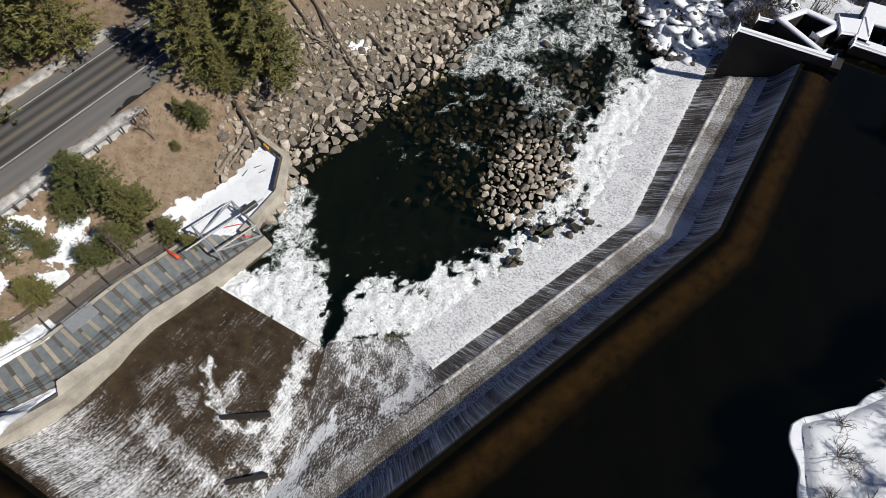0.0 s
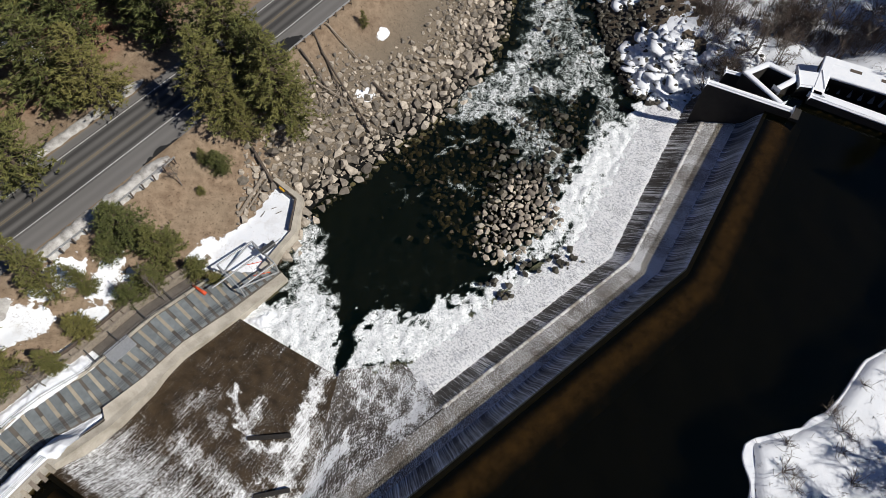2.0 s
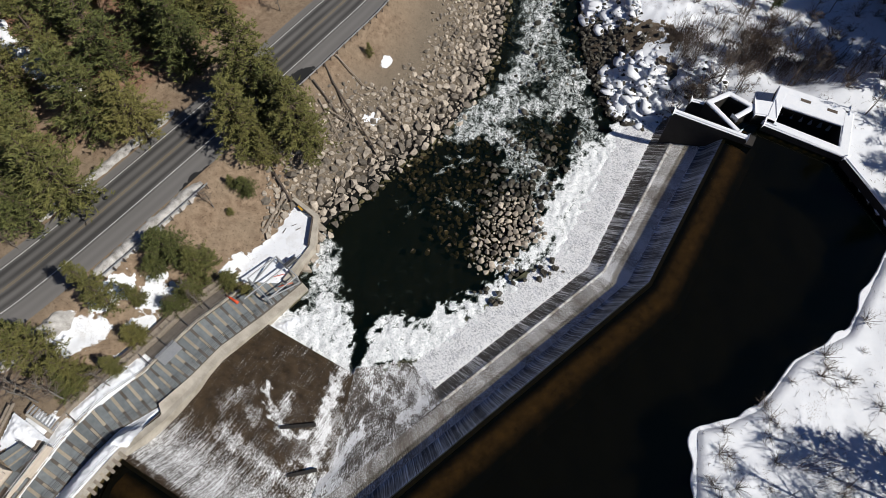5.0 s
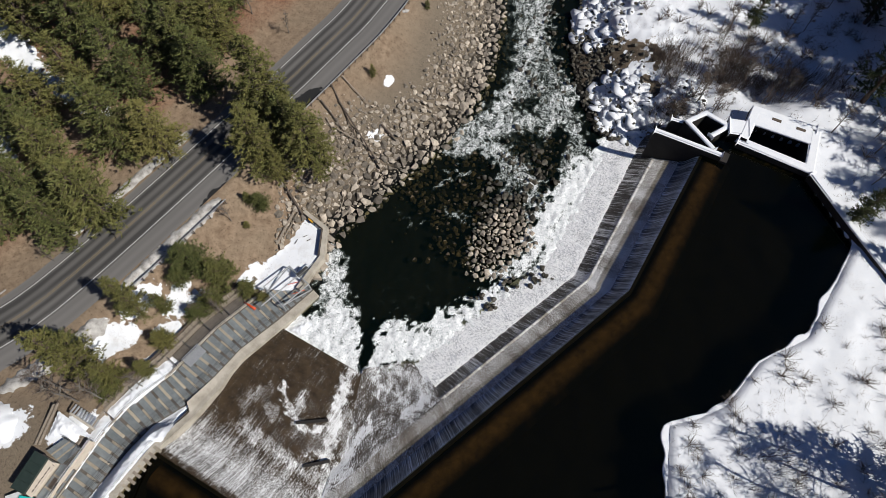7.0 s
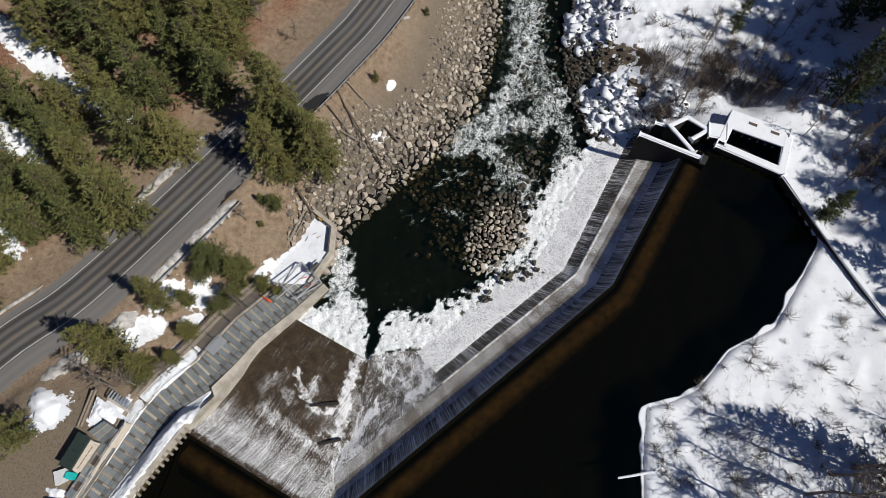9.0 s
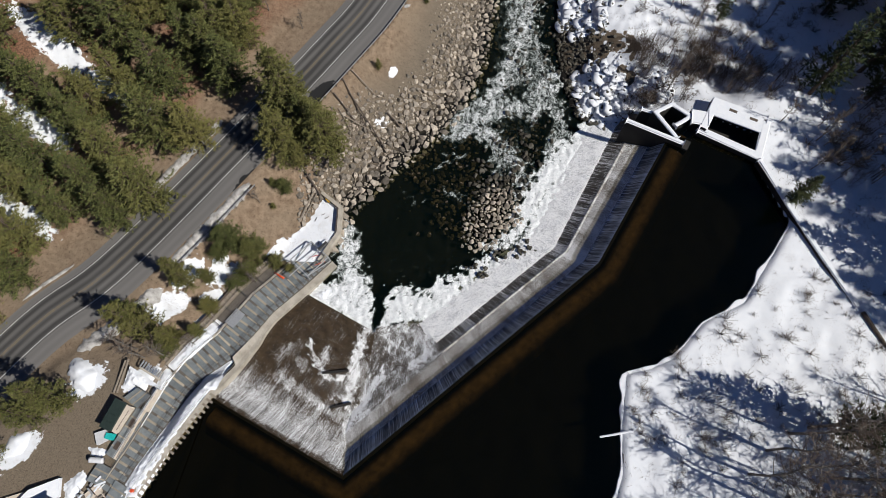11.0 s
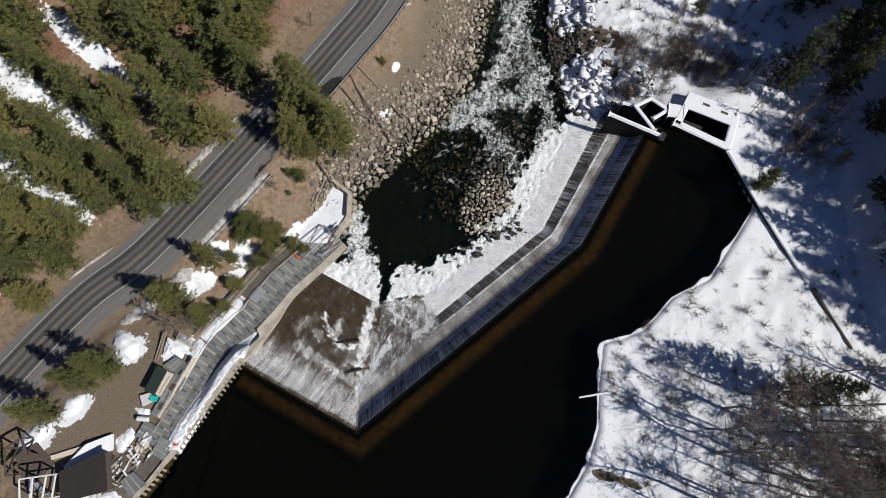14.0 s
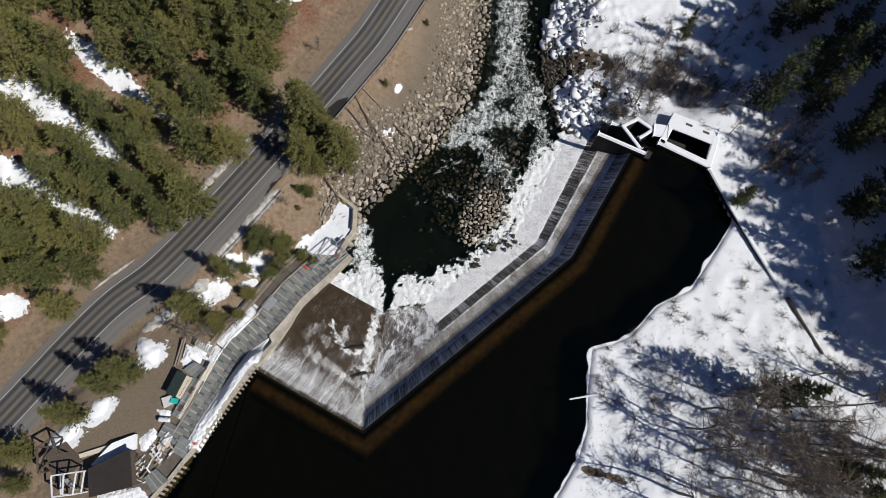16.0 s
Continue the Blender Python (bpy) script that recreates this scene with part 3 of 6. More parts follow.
def ground_masks(X, Y, Z):
    dl, _ = dist_to(X, Y, SHORE_L)
    dr, _ = dist_to(X, Y, SHORE_R)
    droad, _ = dist_to(X, Y, ROAD)
    left = dl < dr
    wet = inside(X, Y, WATER)
    snow = np.where(left, blob(X, Y, SNOW_SPOTS), smooth(0.0, 2.5, dr) * 0.5 + 0.5)
    low_bank = smooth(68, 80, Y + 0.2 * (X - 40))
    snow = np.where(~left, snow - 0.42 * low_bank * smooth(16, 0, dr), snow)
    snow = np.where(~left & (Y < 62), 1.0, snow)
    snow = np.where(~left, snow - (0.8 + 0.5 * waves(X, Y, 23, 5.0, 3)) * blob(X, Y, BARE_BANK) - 2.0 * blob(X, Y, MELT), snow)
    snow = np.where(inside(X, Y, PAD), 1.0, snow)
    snow = np.where(wet, 0, snow)
    hill = X < np.interp(Y, [p[1] for p in ROAD], [p[0] for p in ROAD])
    stony = np.where(left & ~hill & (Y > 46), smooth(22, 13, dl) * smooth(-31, -25, X), 0.25 * smooth(12, 7, droad))
    stony = np.maximum(stony, np.where(left & ~hill, 0.85 * smooth(25, 15, np.hypot((X + 70) * 0.9, (Y + 2) * 0.8)), 0))
    stony = np.where(~left, 0.6, stony)
    litter = np.where(left & hill, smooth(11, 17, droad), 0)
    return {"snow": snow, "stony": stony, "litter": litter * (0.6 + 0.4 * waves(X, Y, 21, 12)), "wet": np.where(wet, 0.97, np.maximum(smooth(1.3, 0.2, Z) * (left | (Y > 72)), np.where(left, 0, 0.7 * np.clip(blob(X, Y, BARE_BANK + MELT) - 0.3, 0, 1)))), "dirty": np.where(left, 0.8, 0.12)}


def spaced(core0, core1, step, far, grow=1.22):
    a = list(np.arange(core0, core1 + step / 2, step))
    s, x = step, core1
    while x < far:
        s *= grow
        x += s
        a.append(x)
    s, x = step, core0
    while x > -far:
        s *= grow
        x -= s
        a.insert(0, x)
    return np.array(a)


ground = sheet("ground", spaced(-128, 132, 0.75, 2400), spaced(-26, 134, 0.75, 2400), ground_z, M["ground"], ground_masks)
tagged(ground, "brown soil, gravel and old snow on both river banks", "ground", kind="structure")


# ---- road ----
def ribbon(name, line, offs, lift, mat, step=2.0, y0=-60, y1=160, damp=False):
    """A strip along the road between two offsets from its middle, with uv in metres (across, along)."""
    pts = [(p, d) for p, d in along(line, step) if y0 < p.y < y1]
    v, uv, run = [], [], 0.0
    for i, (p, d) in enumerate(pts):
        n = Vector((-d.y, d.x))
        if i:
            run += (p - pts[i - 1][0]).length
        for o in offs:
            q = p + n * o
            v.append((q.x, q.y, float(road_z(q.x, q.y)) + lift - 0.012 * abs(o)))
            uv.append((o, run))
    k = len(offs)
    f = [(i * k + j, (i + 1) * k + j, (i + 1) * k + j + 1, i * k + j + 1) for i in range(len(pts) - 1) for j in range(k - 1)]
    f = [q[::-1] for q in f]
    me = make_mesh(name, v, f, mat, True)
    lay = me.uv_layers.new(name="flow")
    lay.data.foreach_set("uv", [c for l in me.loops for c in uv[l.vertex_index]])
    if damp:
        X, Y = np.array([q[0] for q in v]), np.array([q[1] for q in v])
        at = me.attributes.new("damp", "FLOAT", "POINT")
        at.data.foreach_set("value", blob(X, Y, [(-40, 60, 8, 3.2, 50), (-58, 38, 5, 2.0, 50), (-66, 30, 9, 2.2, 50), (-76, 20, 5, 1.6, 50), (-92, 2, 8, 1.6, 50), (-28, 79, 8, 3, 52)]))
    return new(name, me)


def smooth_line(points, n=6):
    """Catmull-Rom through points."""
    p = [Vector(q) for q in points]
    out = []
    for i in range(len(p) - 1):
        a, b, c, d = p[max(i - 1, 0)], p[i], p[i + 1], p[min(i + 2, len(p) - 1)]
        for k in range(n):
            t = k / n
            out.append(0.5 * ((2 * b) + (c - a) * t + (2 * a - 5 * b + 4 * c - d) * t * t + (3 * b - a - 3 * c + d) * t ** 3))
    return [tuple(q) for q in out] + [tuple(p[-1])]


ROAD_S = smooth_line(ROAD, 5)
road = tagged(ribbon("road", ROAD_S, [-7.4, -5.5, -3.6, -1.8, 0, 1.8, 3.6, 4.6, 5.3], 0.06, M["road"], 1.0, damp=True), "two-lane grey asphalt highway with worn wheel tracks and damp patches", "road", kind="structure")
for nm, o, w, mt, lab in (("edge_line", 3.55, 0.14, "line_white", "worn white edge line"), ("edge_line", -3.45, 0.14, "line_white", "worn white edge line"),
                          ("centre_line", 0.16, 0.11, "line_yellow", "worn yellow centre line"), ("centre_line", -0.16, 0.11, "line_yellow", "worn yellow centre line")):
    ln = ribbon(nm, ROAD_S, [o - w / 2, o + w / 2], 0.068, M[mt], 1.0)
    ln.parent = road
    ln["label"] = lab


def berm(points, width, height, seed, mat, name, label):
    """A lumpy ridge of ploughed snow on the ground along points."""
    rng = random.Random(seed)
    v, f, k = [], [], 9
    pts = along(smooth_line(points, 4), 0.6)
    rows = []
    for i, (p, d) in enumerate(pts):
        n = Vector((-d.y, d.x))
        taper = min(1, i / 4, (len(pts) - 1 - i) / 4)
        w = width * (0.25 + 0.75 * taper) * rng.uniform(0.8, 1.15)
        for j in range(k):
            u = j / (k - 1) * 2 - 1
            q = p + n * (u * w / 2 + rng.uniform(-0.08, 0.08))
            rows.append((q.x, q.y, (height * taper * (1 - abs(u) ** 2.2) * rng.uniform(0.7, 1.2) + 0.05) * (abs(u) < 0.99)))
    X, Y = np.array([q[0] for q in rows]), np.array([q[1] for q in rows])
    G, R = ground_z(X, Y), road_z(X, Y)
    G = np.where(np.abs(G - R) < 0.5, np.maximum(G, R - 0.1), G)
    v = [(x, y, float(g) - 0.12 + h) for (x, y, h), g in zip(rows, G)]
    f = [(i * k + j, i * k + j + 1, (i + 1) * k + j + 1, (i + 1) * k + j) for i in range(len(pts) - 1) for j in range(k - 1)]
    return solid(name, (v, f), M[mat], label, "snow bank", kind="stuff", smooth=True)


def beside(line, off, y0, y1, step=4.0):
    out = []
    for p, d in along(line, step):
        if y0 < p.y < y1:
            q = p + Vector((-d.y, d.x)) * off
            out.append((q.x, q.y))
    return out


berm(beside(ROAD_S, 6.9, 46, 74), 2.2, 0.4, 1, "snow_dirty", "snow_berm", "grey ploughed snow ridge beside the highway")
berm(beside(ROAD_S, -8.7, 45, 67), 2.8, 0.45, 2, "snow_dirty", "snow_berm", "grey ploughed snow ridge beside the highway")
berm(beside(ROAD_S, -10.8, 30, 46), 3.4, 0.7, 4, "snow_dirty", "snow_berm", "old grey snow heap between highway and fish ladder")
berm([(-74, 21.5), (-71, 18), (-68.5, 14.5)], 5.0, 1.6, 5, "snow", "snow_heap", "pushed-up heap of clean snow by the gravel yard")
berm([(-93, -4), (-89, -0.9), (-85, 1.5)], 4.2, 1.0, 6, "snow", "snow_heap", "pushed-up heap of clean snow by the gravel yard")
berm([(-84, 3), (-81, 5.5), (-79, 7.5)], 4.0, 1.1, 8, "snow", "snow_heap", "pushed-up heap of clean snow under a pine")
berm(beside(ROAD_S, 6.3, 28, 37, 3.0), 0.9, 0.25, 7, "snow_dirty", "snow_berm", "thin remains of ploughed snow on the shoulder")

# ---- weir ----
def flared(line, s):
    """The line moved s metres downstream; the weir's foot spreads towards its far end."""
    return offset_line(line, s)[:-1] + [offset_line(line, float(np.interp(s, [-9, 4, 6.9, 9.7, 15, 17], [-9, 4, 7.6, 11.6, 17.2, 18.8])))[-1]]


def sweep(name, line, profile, mat, parent, u0=0.0, foam=None, rough=0.0, step=0.45, seed=0, rib=0.0, start=0):
    """Profile rows (metres downstream of the crest, height) swept along the crest, mitred at its bends; uv in metres."""
    offs = [flared(line, s)[start:] for s, _ in profile]
    line = line[start:]
    v, uv, k, m = [], [], len(profile), 0
    rng = np.random.RandomState(seed)
    base = offs[0]
    run = u0
    for i in range(len(line) - 1):
        length = math.dist(base[i], base[i + 1])
        n = max(2, int(length / step))
        for a in range(n + (i == len(line) - 2)):
            t = a / n
            down = 0.0
            wave = rib * (0.6 * rng.uniform(-1, 1) + 0.7 * math.sin(1.9 * (run + length * t)) * math.sin(0.53 * (run + length * t)))
            for j, (s, z) in enumerate(profile):
                x = offs[j][i][0] + (offs[j][i + 1][0] - offs[j][i][0]) * t
                y = offs[j][i][1] + (offs[j][i + 1][1] - offs[j][i][1]) * t
                if j:
                    down += math.dist((s, z), profile[j - 1])
                v.append((x, y, z + rough * rng.uniform(-1, 1) + (wave if j > 2 else 0.0)))
                uv.append((run + length * t, down))
            m += 1
        run += length
    f = [(i * k + j, i * k + j + 1, (i + 1) * k + j + 1, (i + 1) * k + j)[::-1] for i in range(m - 1) for j in range(k - 1)]
    ob = part(name, (v, f), mat, parent, smooth=True)
    lay = ob.data.uv_layers.new(name="flow")
    lay.data.foreach_set("uv", [c for l in ob.data.loops for c in uv[l.vertex_index]])
    at = ob.data.attributes.new("foam", "FLOAT", "POINT")
    X, Y = np.array([q[0] for q in v]), np.array([q[1] for q in v])
    at.data.foreach_set("value", foam(X, Y, np.array(uv)) if foam else np.zeros(len(v)))
    return ob


weir = thing("weir", 10, 22, 0, "long concrete overflow weir with water running over its stepped face", "weir", kind="structure")
MAIN = CREST[1:]
FALL = [(-0.14, 9.52), (0.0, 9.48), (0.1, 9.36), (0.4, 9.0), (0.85, 8.3), (1.3, 7.4), (1.75, 6.5), (2.2, 5.9), (2.7, 5.6)]
UPPER = [(2.6, 5.5), (3.4, 5.25), (4.4, 4.85), (5.5, 4.35), (6.75, 3.72)]
LOWER = [(7.2, 3.66), (7.4, 3.42), (8.0, 2.85), (8.6, 2.28), (9.2, 1.72), (9.7, 1.27)]
part("weir_body", join(*[prism([a, b, c, d], -3, h) for p, q in ((1, 2), (2, 3)) for h, s0, s1 in ((9.3, -0.5, 0.1), (5.0, 0.2, 2.6), (3.2, 2.6, 6.9), (0.6, 6.9, 9.2))
     for a, b, c, d in [(flared(CREST, s0)[p], flared(CREST, s0)[q], flared(CREST, s1)[q], flared(CREST, s1)[p])]]), M["concrete_dark"], weir, "dark concrete core of the weir")
BEND = [flared(CREST, 3.0)[2], flared(CREST, 10.5)[2]]


def near_bend(X, Y):
    return smooth(3.2, 0.3, dist_to(X, Y, BEND)[0])


sweep("fall", CREST, FALL, M["fall"], weir, foam=lambda X, Y, uv: 0.42 * smooth(1.3, 0.2, uv[:, 1]) + 0.16 * waves(uv[:, 0], 0 * X, 71, 5.0) + 0.12 * smooth(3.0, 5.6, uv[:, 1]) - 0.06, rough=0.02, rib=0.10, start=1, step=0.3)
sweep("upper_face", CREST, UPPER, M["weir_up"], weir, foam=lambda X, Y, uv: 0.22 * smooth(2.2, 0.2, uv[:, 1]) + 0.45 * near_bend(X, Y) + 0.16 * smooth(50, 75, uv[:, 0]) + 0.16 * waves(uv[:, 0], 0.3 * uv[:, 1], 72, 9.0) - 0.10, rough=0.03, rib=0.03, start=1)
P_LOW = [(4.2, 16.6), *MAIN[1:]]
sweep("sill", P_LOW, [(6.7, 3.77), (6.9, 3.80), (7.15, 3.75), (7.25, 3.52)], M["sill"], weir, rough=0.04, foam=lambda X, Y, uv: 0.35 * waves(uv[:, 0], 0 * X, 73, 4.0) + 0.3 * near_bend(X, Y))
sweep("lower_face", P_LOW, LOWER, M["weir_low"], weir, foam=lambda X, Y, uv: 0.40 * smooth(3.0, 4.1, uv[:, 1]) + 0.28 * smooth(1.0, 0.0, uv[:, 1]) + 0.22 * waves(uv[:, 0], 0 * X, 74, 5.0) + 0.35 * near_bend(X, Y) - 0.05, rough=0.03, rib=0.05, step=0.3)
TOE = [(9.6, 1.3), (10.2, 1.25), (11.0, 1.06), (12.0, 0.82), (13.0, 0.6), (14.2, 0.35), (15.4, 0.1), (16.4, -0.3)]
sweep("toe_apron", P_LOW, TOE, M["toe"], weir, rough=0.10, foam=lambda X, Y, uv: 0.15 * waves(X, Y, 61, 4) + 0.35 * smooth(0.9, 0.0, uv[:, 1]), step=0.35)


# lines along which the shallow water gathers white: points, half width, strength
CURRENTS = [([(-19.5, 0.8), (-19.6, 5), (-19.9, 12.5)], 1.0, 0.9),
            ([(-19.9, 13.0), (-19.1, 15.5), (-18.5, 18.3), (-18.5, 20.7), (-17.7, 23.4), (-17.0, 26.1), (-16.2, 28.2)], 1.5, 1.0),
            ([(-28.3, 25.4), (-27.5, 22.5), (-25.9, 19.9), (-25.1, 18.3), (-23.9, 17.4), (-21.7, 17.4), (-20.1, 18.1), (-18.7, 19.4)], 0.75, 0.9),
            ([(-12.8, 19.2), (-12.6, 17.7), (-13.9, 16.6), (-15.0, 14.9), (-15.9, 12.9), (-17.4, 11.2)], 0.8, 0.9), ([(-33.5, 17.6), (-30.0, 15.2), (-27.8, 13.2), (-26.0, 12.1)], 2.2, 0.62),
            ([(-26.6, 13.3), (-25.2, 11.9), (-23.5, 10.2)], 1.6, 0.75), ([(-23.7, 10.2), (-20.5, 10.0), (-17.4, 10.0)], 2.0, 0.72), ([(-23.6, 13.1), (-22.0, 13.7), (-19.9, 13.4)], 0.6, 0.8),
            ([(-22.2, 14.1), (-20.0, 16.4), (-18.3, 18.3)], 1.5, 0.5), ([(-16.7, 12.8), (-16.5, 16.7), (-17.3, 21.3)], 1.8, 0.6), ([(-34.4, 21.9), (-32.4, 23.6), (-30.6, 24.7)], 1.6, 0.46),
            ([(-25.4, 19.6), (-25.1, 21.9), (-24.9, 23.6)], 1.2, 0.62), ([(-28.6, 19.3), (-29.9, 21.3), (-31.4, 21.9)], 1.3, 0.45), ([(-2.9, 29.0), (-2.6, 24.7), (-2.9, 22.4), (-4.3, 20.9), (-6.1, 19.8)], 1.1, 0.75),
            ([(-12.2, 23.4), (-9.7, 24.8), (-8.2, 23.4), (-6.2, 21.9)], 0.7, 0.6), ([(-12.3, 28.3), (-11.7, 26.1), (-10.8, 24.8)], 0.8, 0.6), ([(-9, 29), (-7, 26.5), (-4, 25)], 2.0, 0.4)]


def currents(X, Y):
    wx, wy = X + 0.5 * waves(X, Y, 51, 2.2, 3), Y + 0.5 * waves(X, Y, 52, 2.2, 3)
    f = np.zeros(len(X))
    for line, w, amp in CURRENTS:
        f = np.maximum(f, amp * smooth(w * 1.35, w * 0.15, dist_to(wx, wy, line)[0]))
    return f


def patch(name, corners, mat, parent, n=64, rough=0.06, seed=3, label=""):
    """A four-cornered running-water sheet; corners: upstream left, upstream right, downstream right, downstream left."""
    a, b, c, d = [Vector(q) for q in corners]
    v, uv = [], []
    for i in range(n + 1):
        for j in range(n + 1):
            s, t = i / n, j / n
            q = a.lerp(b, t).lerp(d.lerp(c, t), s)
            hi, lo = a.lerp(b, t).z, d.lerp(c, t).z
            q.z = lo + (hi - lo) * (1 - s) ** 1.55
            if t < 0.3 and s > 0.08:
                k = max(float(smooth(0.0, 0.3, np.array(t))), float(smooth(0.3, 0.08, np.array(s))))
                near = np.argmin((SLAB_V[:, 0] - q.x) ** 2 + (SLAB_V[:, 1] - q.y) ** 2)
                q.z = q.z * k + (SLAB_V[near, 2] - 0.12) * (1 - k)
            v.append((q.x, q.y, q.z + rough * float(waves(q.x, q.y, seed, 2.5, 3))))
            uv.append((t * (b - a).length, s * (d - a).length))
    f = [(i * (n + 1) + j, (i + 1) * (n + 1) + j, (i + 1) * (n + 1) + j + 1, i * (n + 1) + j + 1) for i in range(n) for j in range(n)]
    ob = part(name, (v, f), mat, parent, label, smooth=True)
    lay = ob.data.uv_layers.new(name="flow")
    lay.data.foreach_set("uv", [q for l in ob.data.loops for q in uv[l.vertex_index]])
    at = ob.data.attributes.new("foam", "FLOAT", "POINT")
    U = np.array(uv)
    P = np.array(v)
    at.data.foreach_set("value", 0.22 * smooth(2.5, 0.0, U[:, 1]) + 0.16 * waves(U[:, 0], U[:, 1], 6, 5) + 0.9 * currents(P[:, 0], P[:, 1]) - 0.30 * blob(P[:, 0], P[:, 1], [(-7.4, 25.4, 1.6, 1.2, 0), (-13.2, 22.5, 1.6, 3.2, 0), (-15.5, 19, 1.2, 3, -10)]))
    return ob


SIDE = [(-0.14, 9.6), (0.06, 9.5), (0.6, 9.1), (1.7, 8.0), (3.0, 6.3), (5.0, 4.8), (8.0, 3.3), (10.5, 2.8), (12.0, 2.5), (18.0, 1.9), (24, 1.4), (33.5, 0.9)]
left_line = CREST[:2]


def side_foam(X, Y, uv):
    d = uv[:, 1]
    a = 0.78 * smooth(11.5, 3.5, d) - 0.6 * smooth(1.2, 0.3, d)
    a = np.maximum(a, currents(X, Y))
    a = np.maximum(a, 0.30 * blob(X, Y, [(-22.5, 16, 4.5, 3.5, 0), (-21, 8, 4.5, 3.5, 30), (-28.5, 14.5, 6, 2.6, -42)]))
    return a - 0.08 + 0.10 * waves(X, Y, 17, 4)


def fan(name, mat):
    """The side face of the weir and the slab below it: from its crest down to the slab's free edge."""
    top = [Vector(p) for p in left_line]
    edge = [Vector((-31.5, 37.2)), Vector((-14.5, 27.2))]
    n = Vector((0.5, 0.866))
    v, uv, rows = [], [], []
    cols = 110
    prof = []
    for (s0, z0), (s1, z1) in zip(SIDE[:-1], SIDE[1:]):
        k = max(1, int((s1 - s0) / 0.32))
        prof += [(s0 + (s1 - s0) * i / k, z0 + (z1 - z0) * i / k) for i in range(k)]
    prof.append(SIDE[-1])
    for i in range(cols + 1):
        t = i / cols
        a, b = top[0].lerp(top[1], t), edge[0].lerp(edge[1], t)
        full = (b - a).length
        for s, z in prof:
            w = s / SIDE[-1][0]
            q = a + (b - a).normalized() * (s if s < 12 else 12 + (full - 12) * (s - 12) / (SIDE[-1][0] - 12))
            v.append((q.x, q.y, z + 0.04 * float(waves(q.x, q.y, 9, 3))))
            uv.append((t * 30 * (1 - w) + t * 20 * w, s))
    k = len(prof)
    f = [(i * k + j, i * k + j + 1, (i + 1) * k + j + 1, (i + 1) * k + j)[::-1] for i in range(cols) for j in range(k - 1)]
    ob = part(name, (v, f), mat, weir, "side spillway and dark algae-stained slab with shallow white water", smooth=True)
    lay = ob.data.uv_layers.new(name="flow")
    lay.data.foreach_set("uv", [c for l in ob.data.loops for c in uv[l.vertex_index]])
    at = ob.data.attributes.new("foam", "FLOAT", "POINT")
    X, Y = np.array([q[0] for q in v]), np.array([q[1] for q in v])
    at.data.foreach_set("value", side_foam(X, Y, np.array(uv)))
    return ob


slab = fan("slab", M["slab"])
SLAB_V = np.array([p.co for p in slab.data.vertices])
patch("lower_apron", [(-19.85, 6.2, 3.80), (-0.05, 22.0, 3.80), (-4.4, 30.2, -0.1), (-14.3, 28.2, 0.3)], M["lace"], weir, label="shallow white water tumbling over a brown apron")
part("slab_edge", wall_line([(-31.5, 37.0), (-14.7, 27.1)], 0.5, -2.0, 0.86), M["concrete_dark"], weir)
part("slab_ridge", wall_line([(-35.2, 18.6), (-27.2, 11.6)], 0.35, 1.5, 2.95), M["concrete"], weir, "low concrete ridge across the slab")
part("baffle_block", beam((-25.3, 18.6, 2.2), (-19.8, 19.0, 2.2), 0.5, 0.7), M["concrete_black"], weir)
part("baffle_block", beam((-23.3, 11.4, 2.9), (-19.0, 12.2, 2.9), 0.5, 0.7), M["concrete_black"], weir)
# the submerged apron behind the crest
# foam sets the brown band; both edges are painted black as if deep
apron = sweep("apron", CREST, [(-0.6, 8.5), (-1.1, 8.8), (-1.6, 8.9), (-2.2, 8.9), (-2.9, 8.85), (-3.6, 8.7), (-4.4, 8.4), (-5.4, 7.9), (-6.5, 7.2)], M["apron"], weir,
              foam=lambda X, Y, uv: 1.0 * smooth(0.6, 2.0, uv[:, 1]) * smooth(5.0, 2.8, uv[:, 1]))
apron["label"] = "submerged brown algae-covered apron behind the crest, painted black for depth at its edges"
part("crest_curb", wall_line(offset_line(CREST, -0.32), 0.5, 4.0, 9.6), M["concrete_black"], weir, "submerged dark crest of the weir")

# ---- water ----
# lines along which the river runs white: points, half width, strength
PLUME = [([(-29, 37.6), (-22, 33), (-16.3, 28.8)], 3.4, 1.05), ([(-22, 34), (-19.5, 38)], 4.2, 0.9), ([(-19.5, 37), (-20.5, 43), (-21.8, 51)], 3.2, 0.62), ([(-16.8, 30.5), (-16.6, 36)], 2.2, 0.85),
         ([(-13.2, 29.5), (-11.2, 33.7)], 2.0, 0.9), ([(-11.4, 32.5), (-8.9, 36.8)], 1.7, 0.85), ([(-9.4, 34.4), (-6.2, 34.6), (-2.8, 33.3)], 2.3, 1.0), ([(-3.4, 33.0), (0.3, 38.0)], 1.8, 0.95), ([(0.6, 35.2), (5.2, 38.9)], 2.3, 1.0), ([(-13.6, 29.4), (-9, 31.2), (-3, 31.6), (2, 34)], 2.2, 0.95)]
TOE_RUNS = [([(6, 38), (9.3, 42.6)], 1.8, 0.9), ([(9, 40), (13.6, 42.2)], 2.0, 0.95), ([(13, 43), (18, 44.5), (22.5, 48.3), (25.4, 49)], 2.6, 1.0), ([(14.2, 47.2), (17.4, 50.2), (20, 53)], 1.6, 0.8),
            ([(20, 54), (22, 59), (26, 64)], 3.0, 1.0), ([(26, 64), (29, 68), (31, 71.5)], 3.2, 0.95), ([(11, 46.6), (14.5, 47.8)], 1.2, 0.8)]
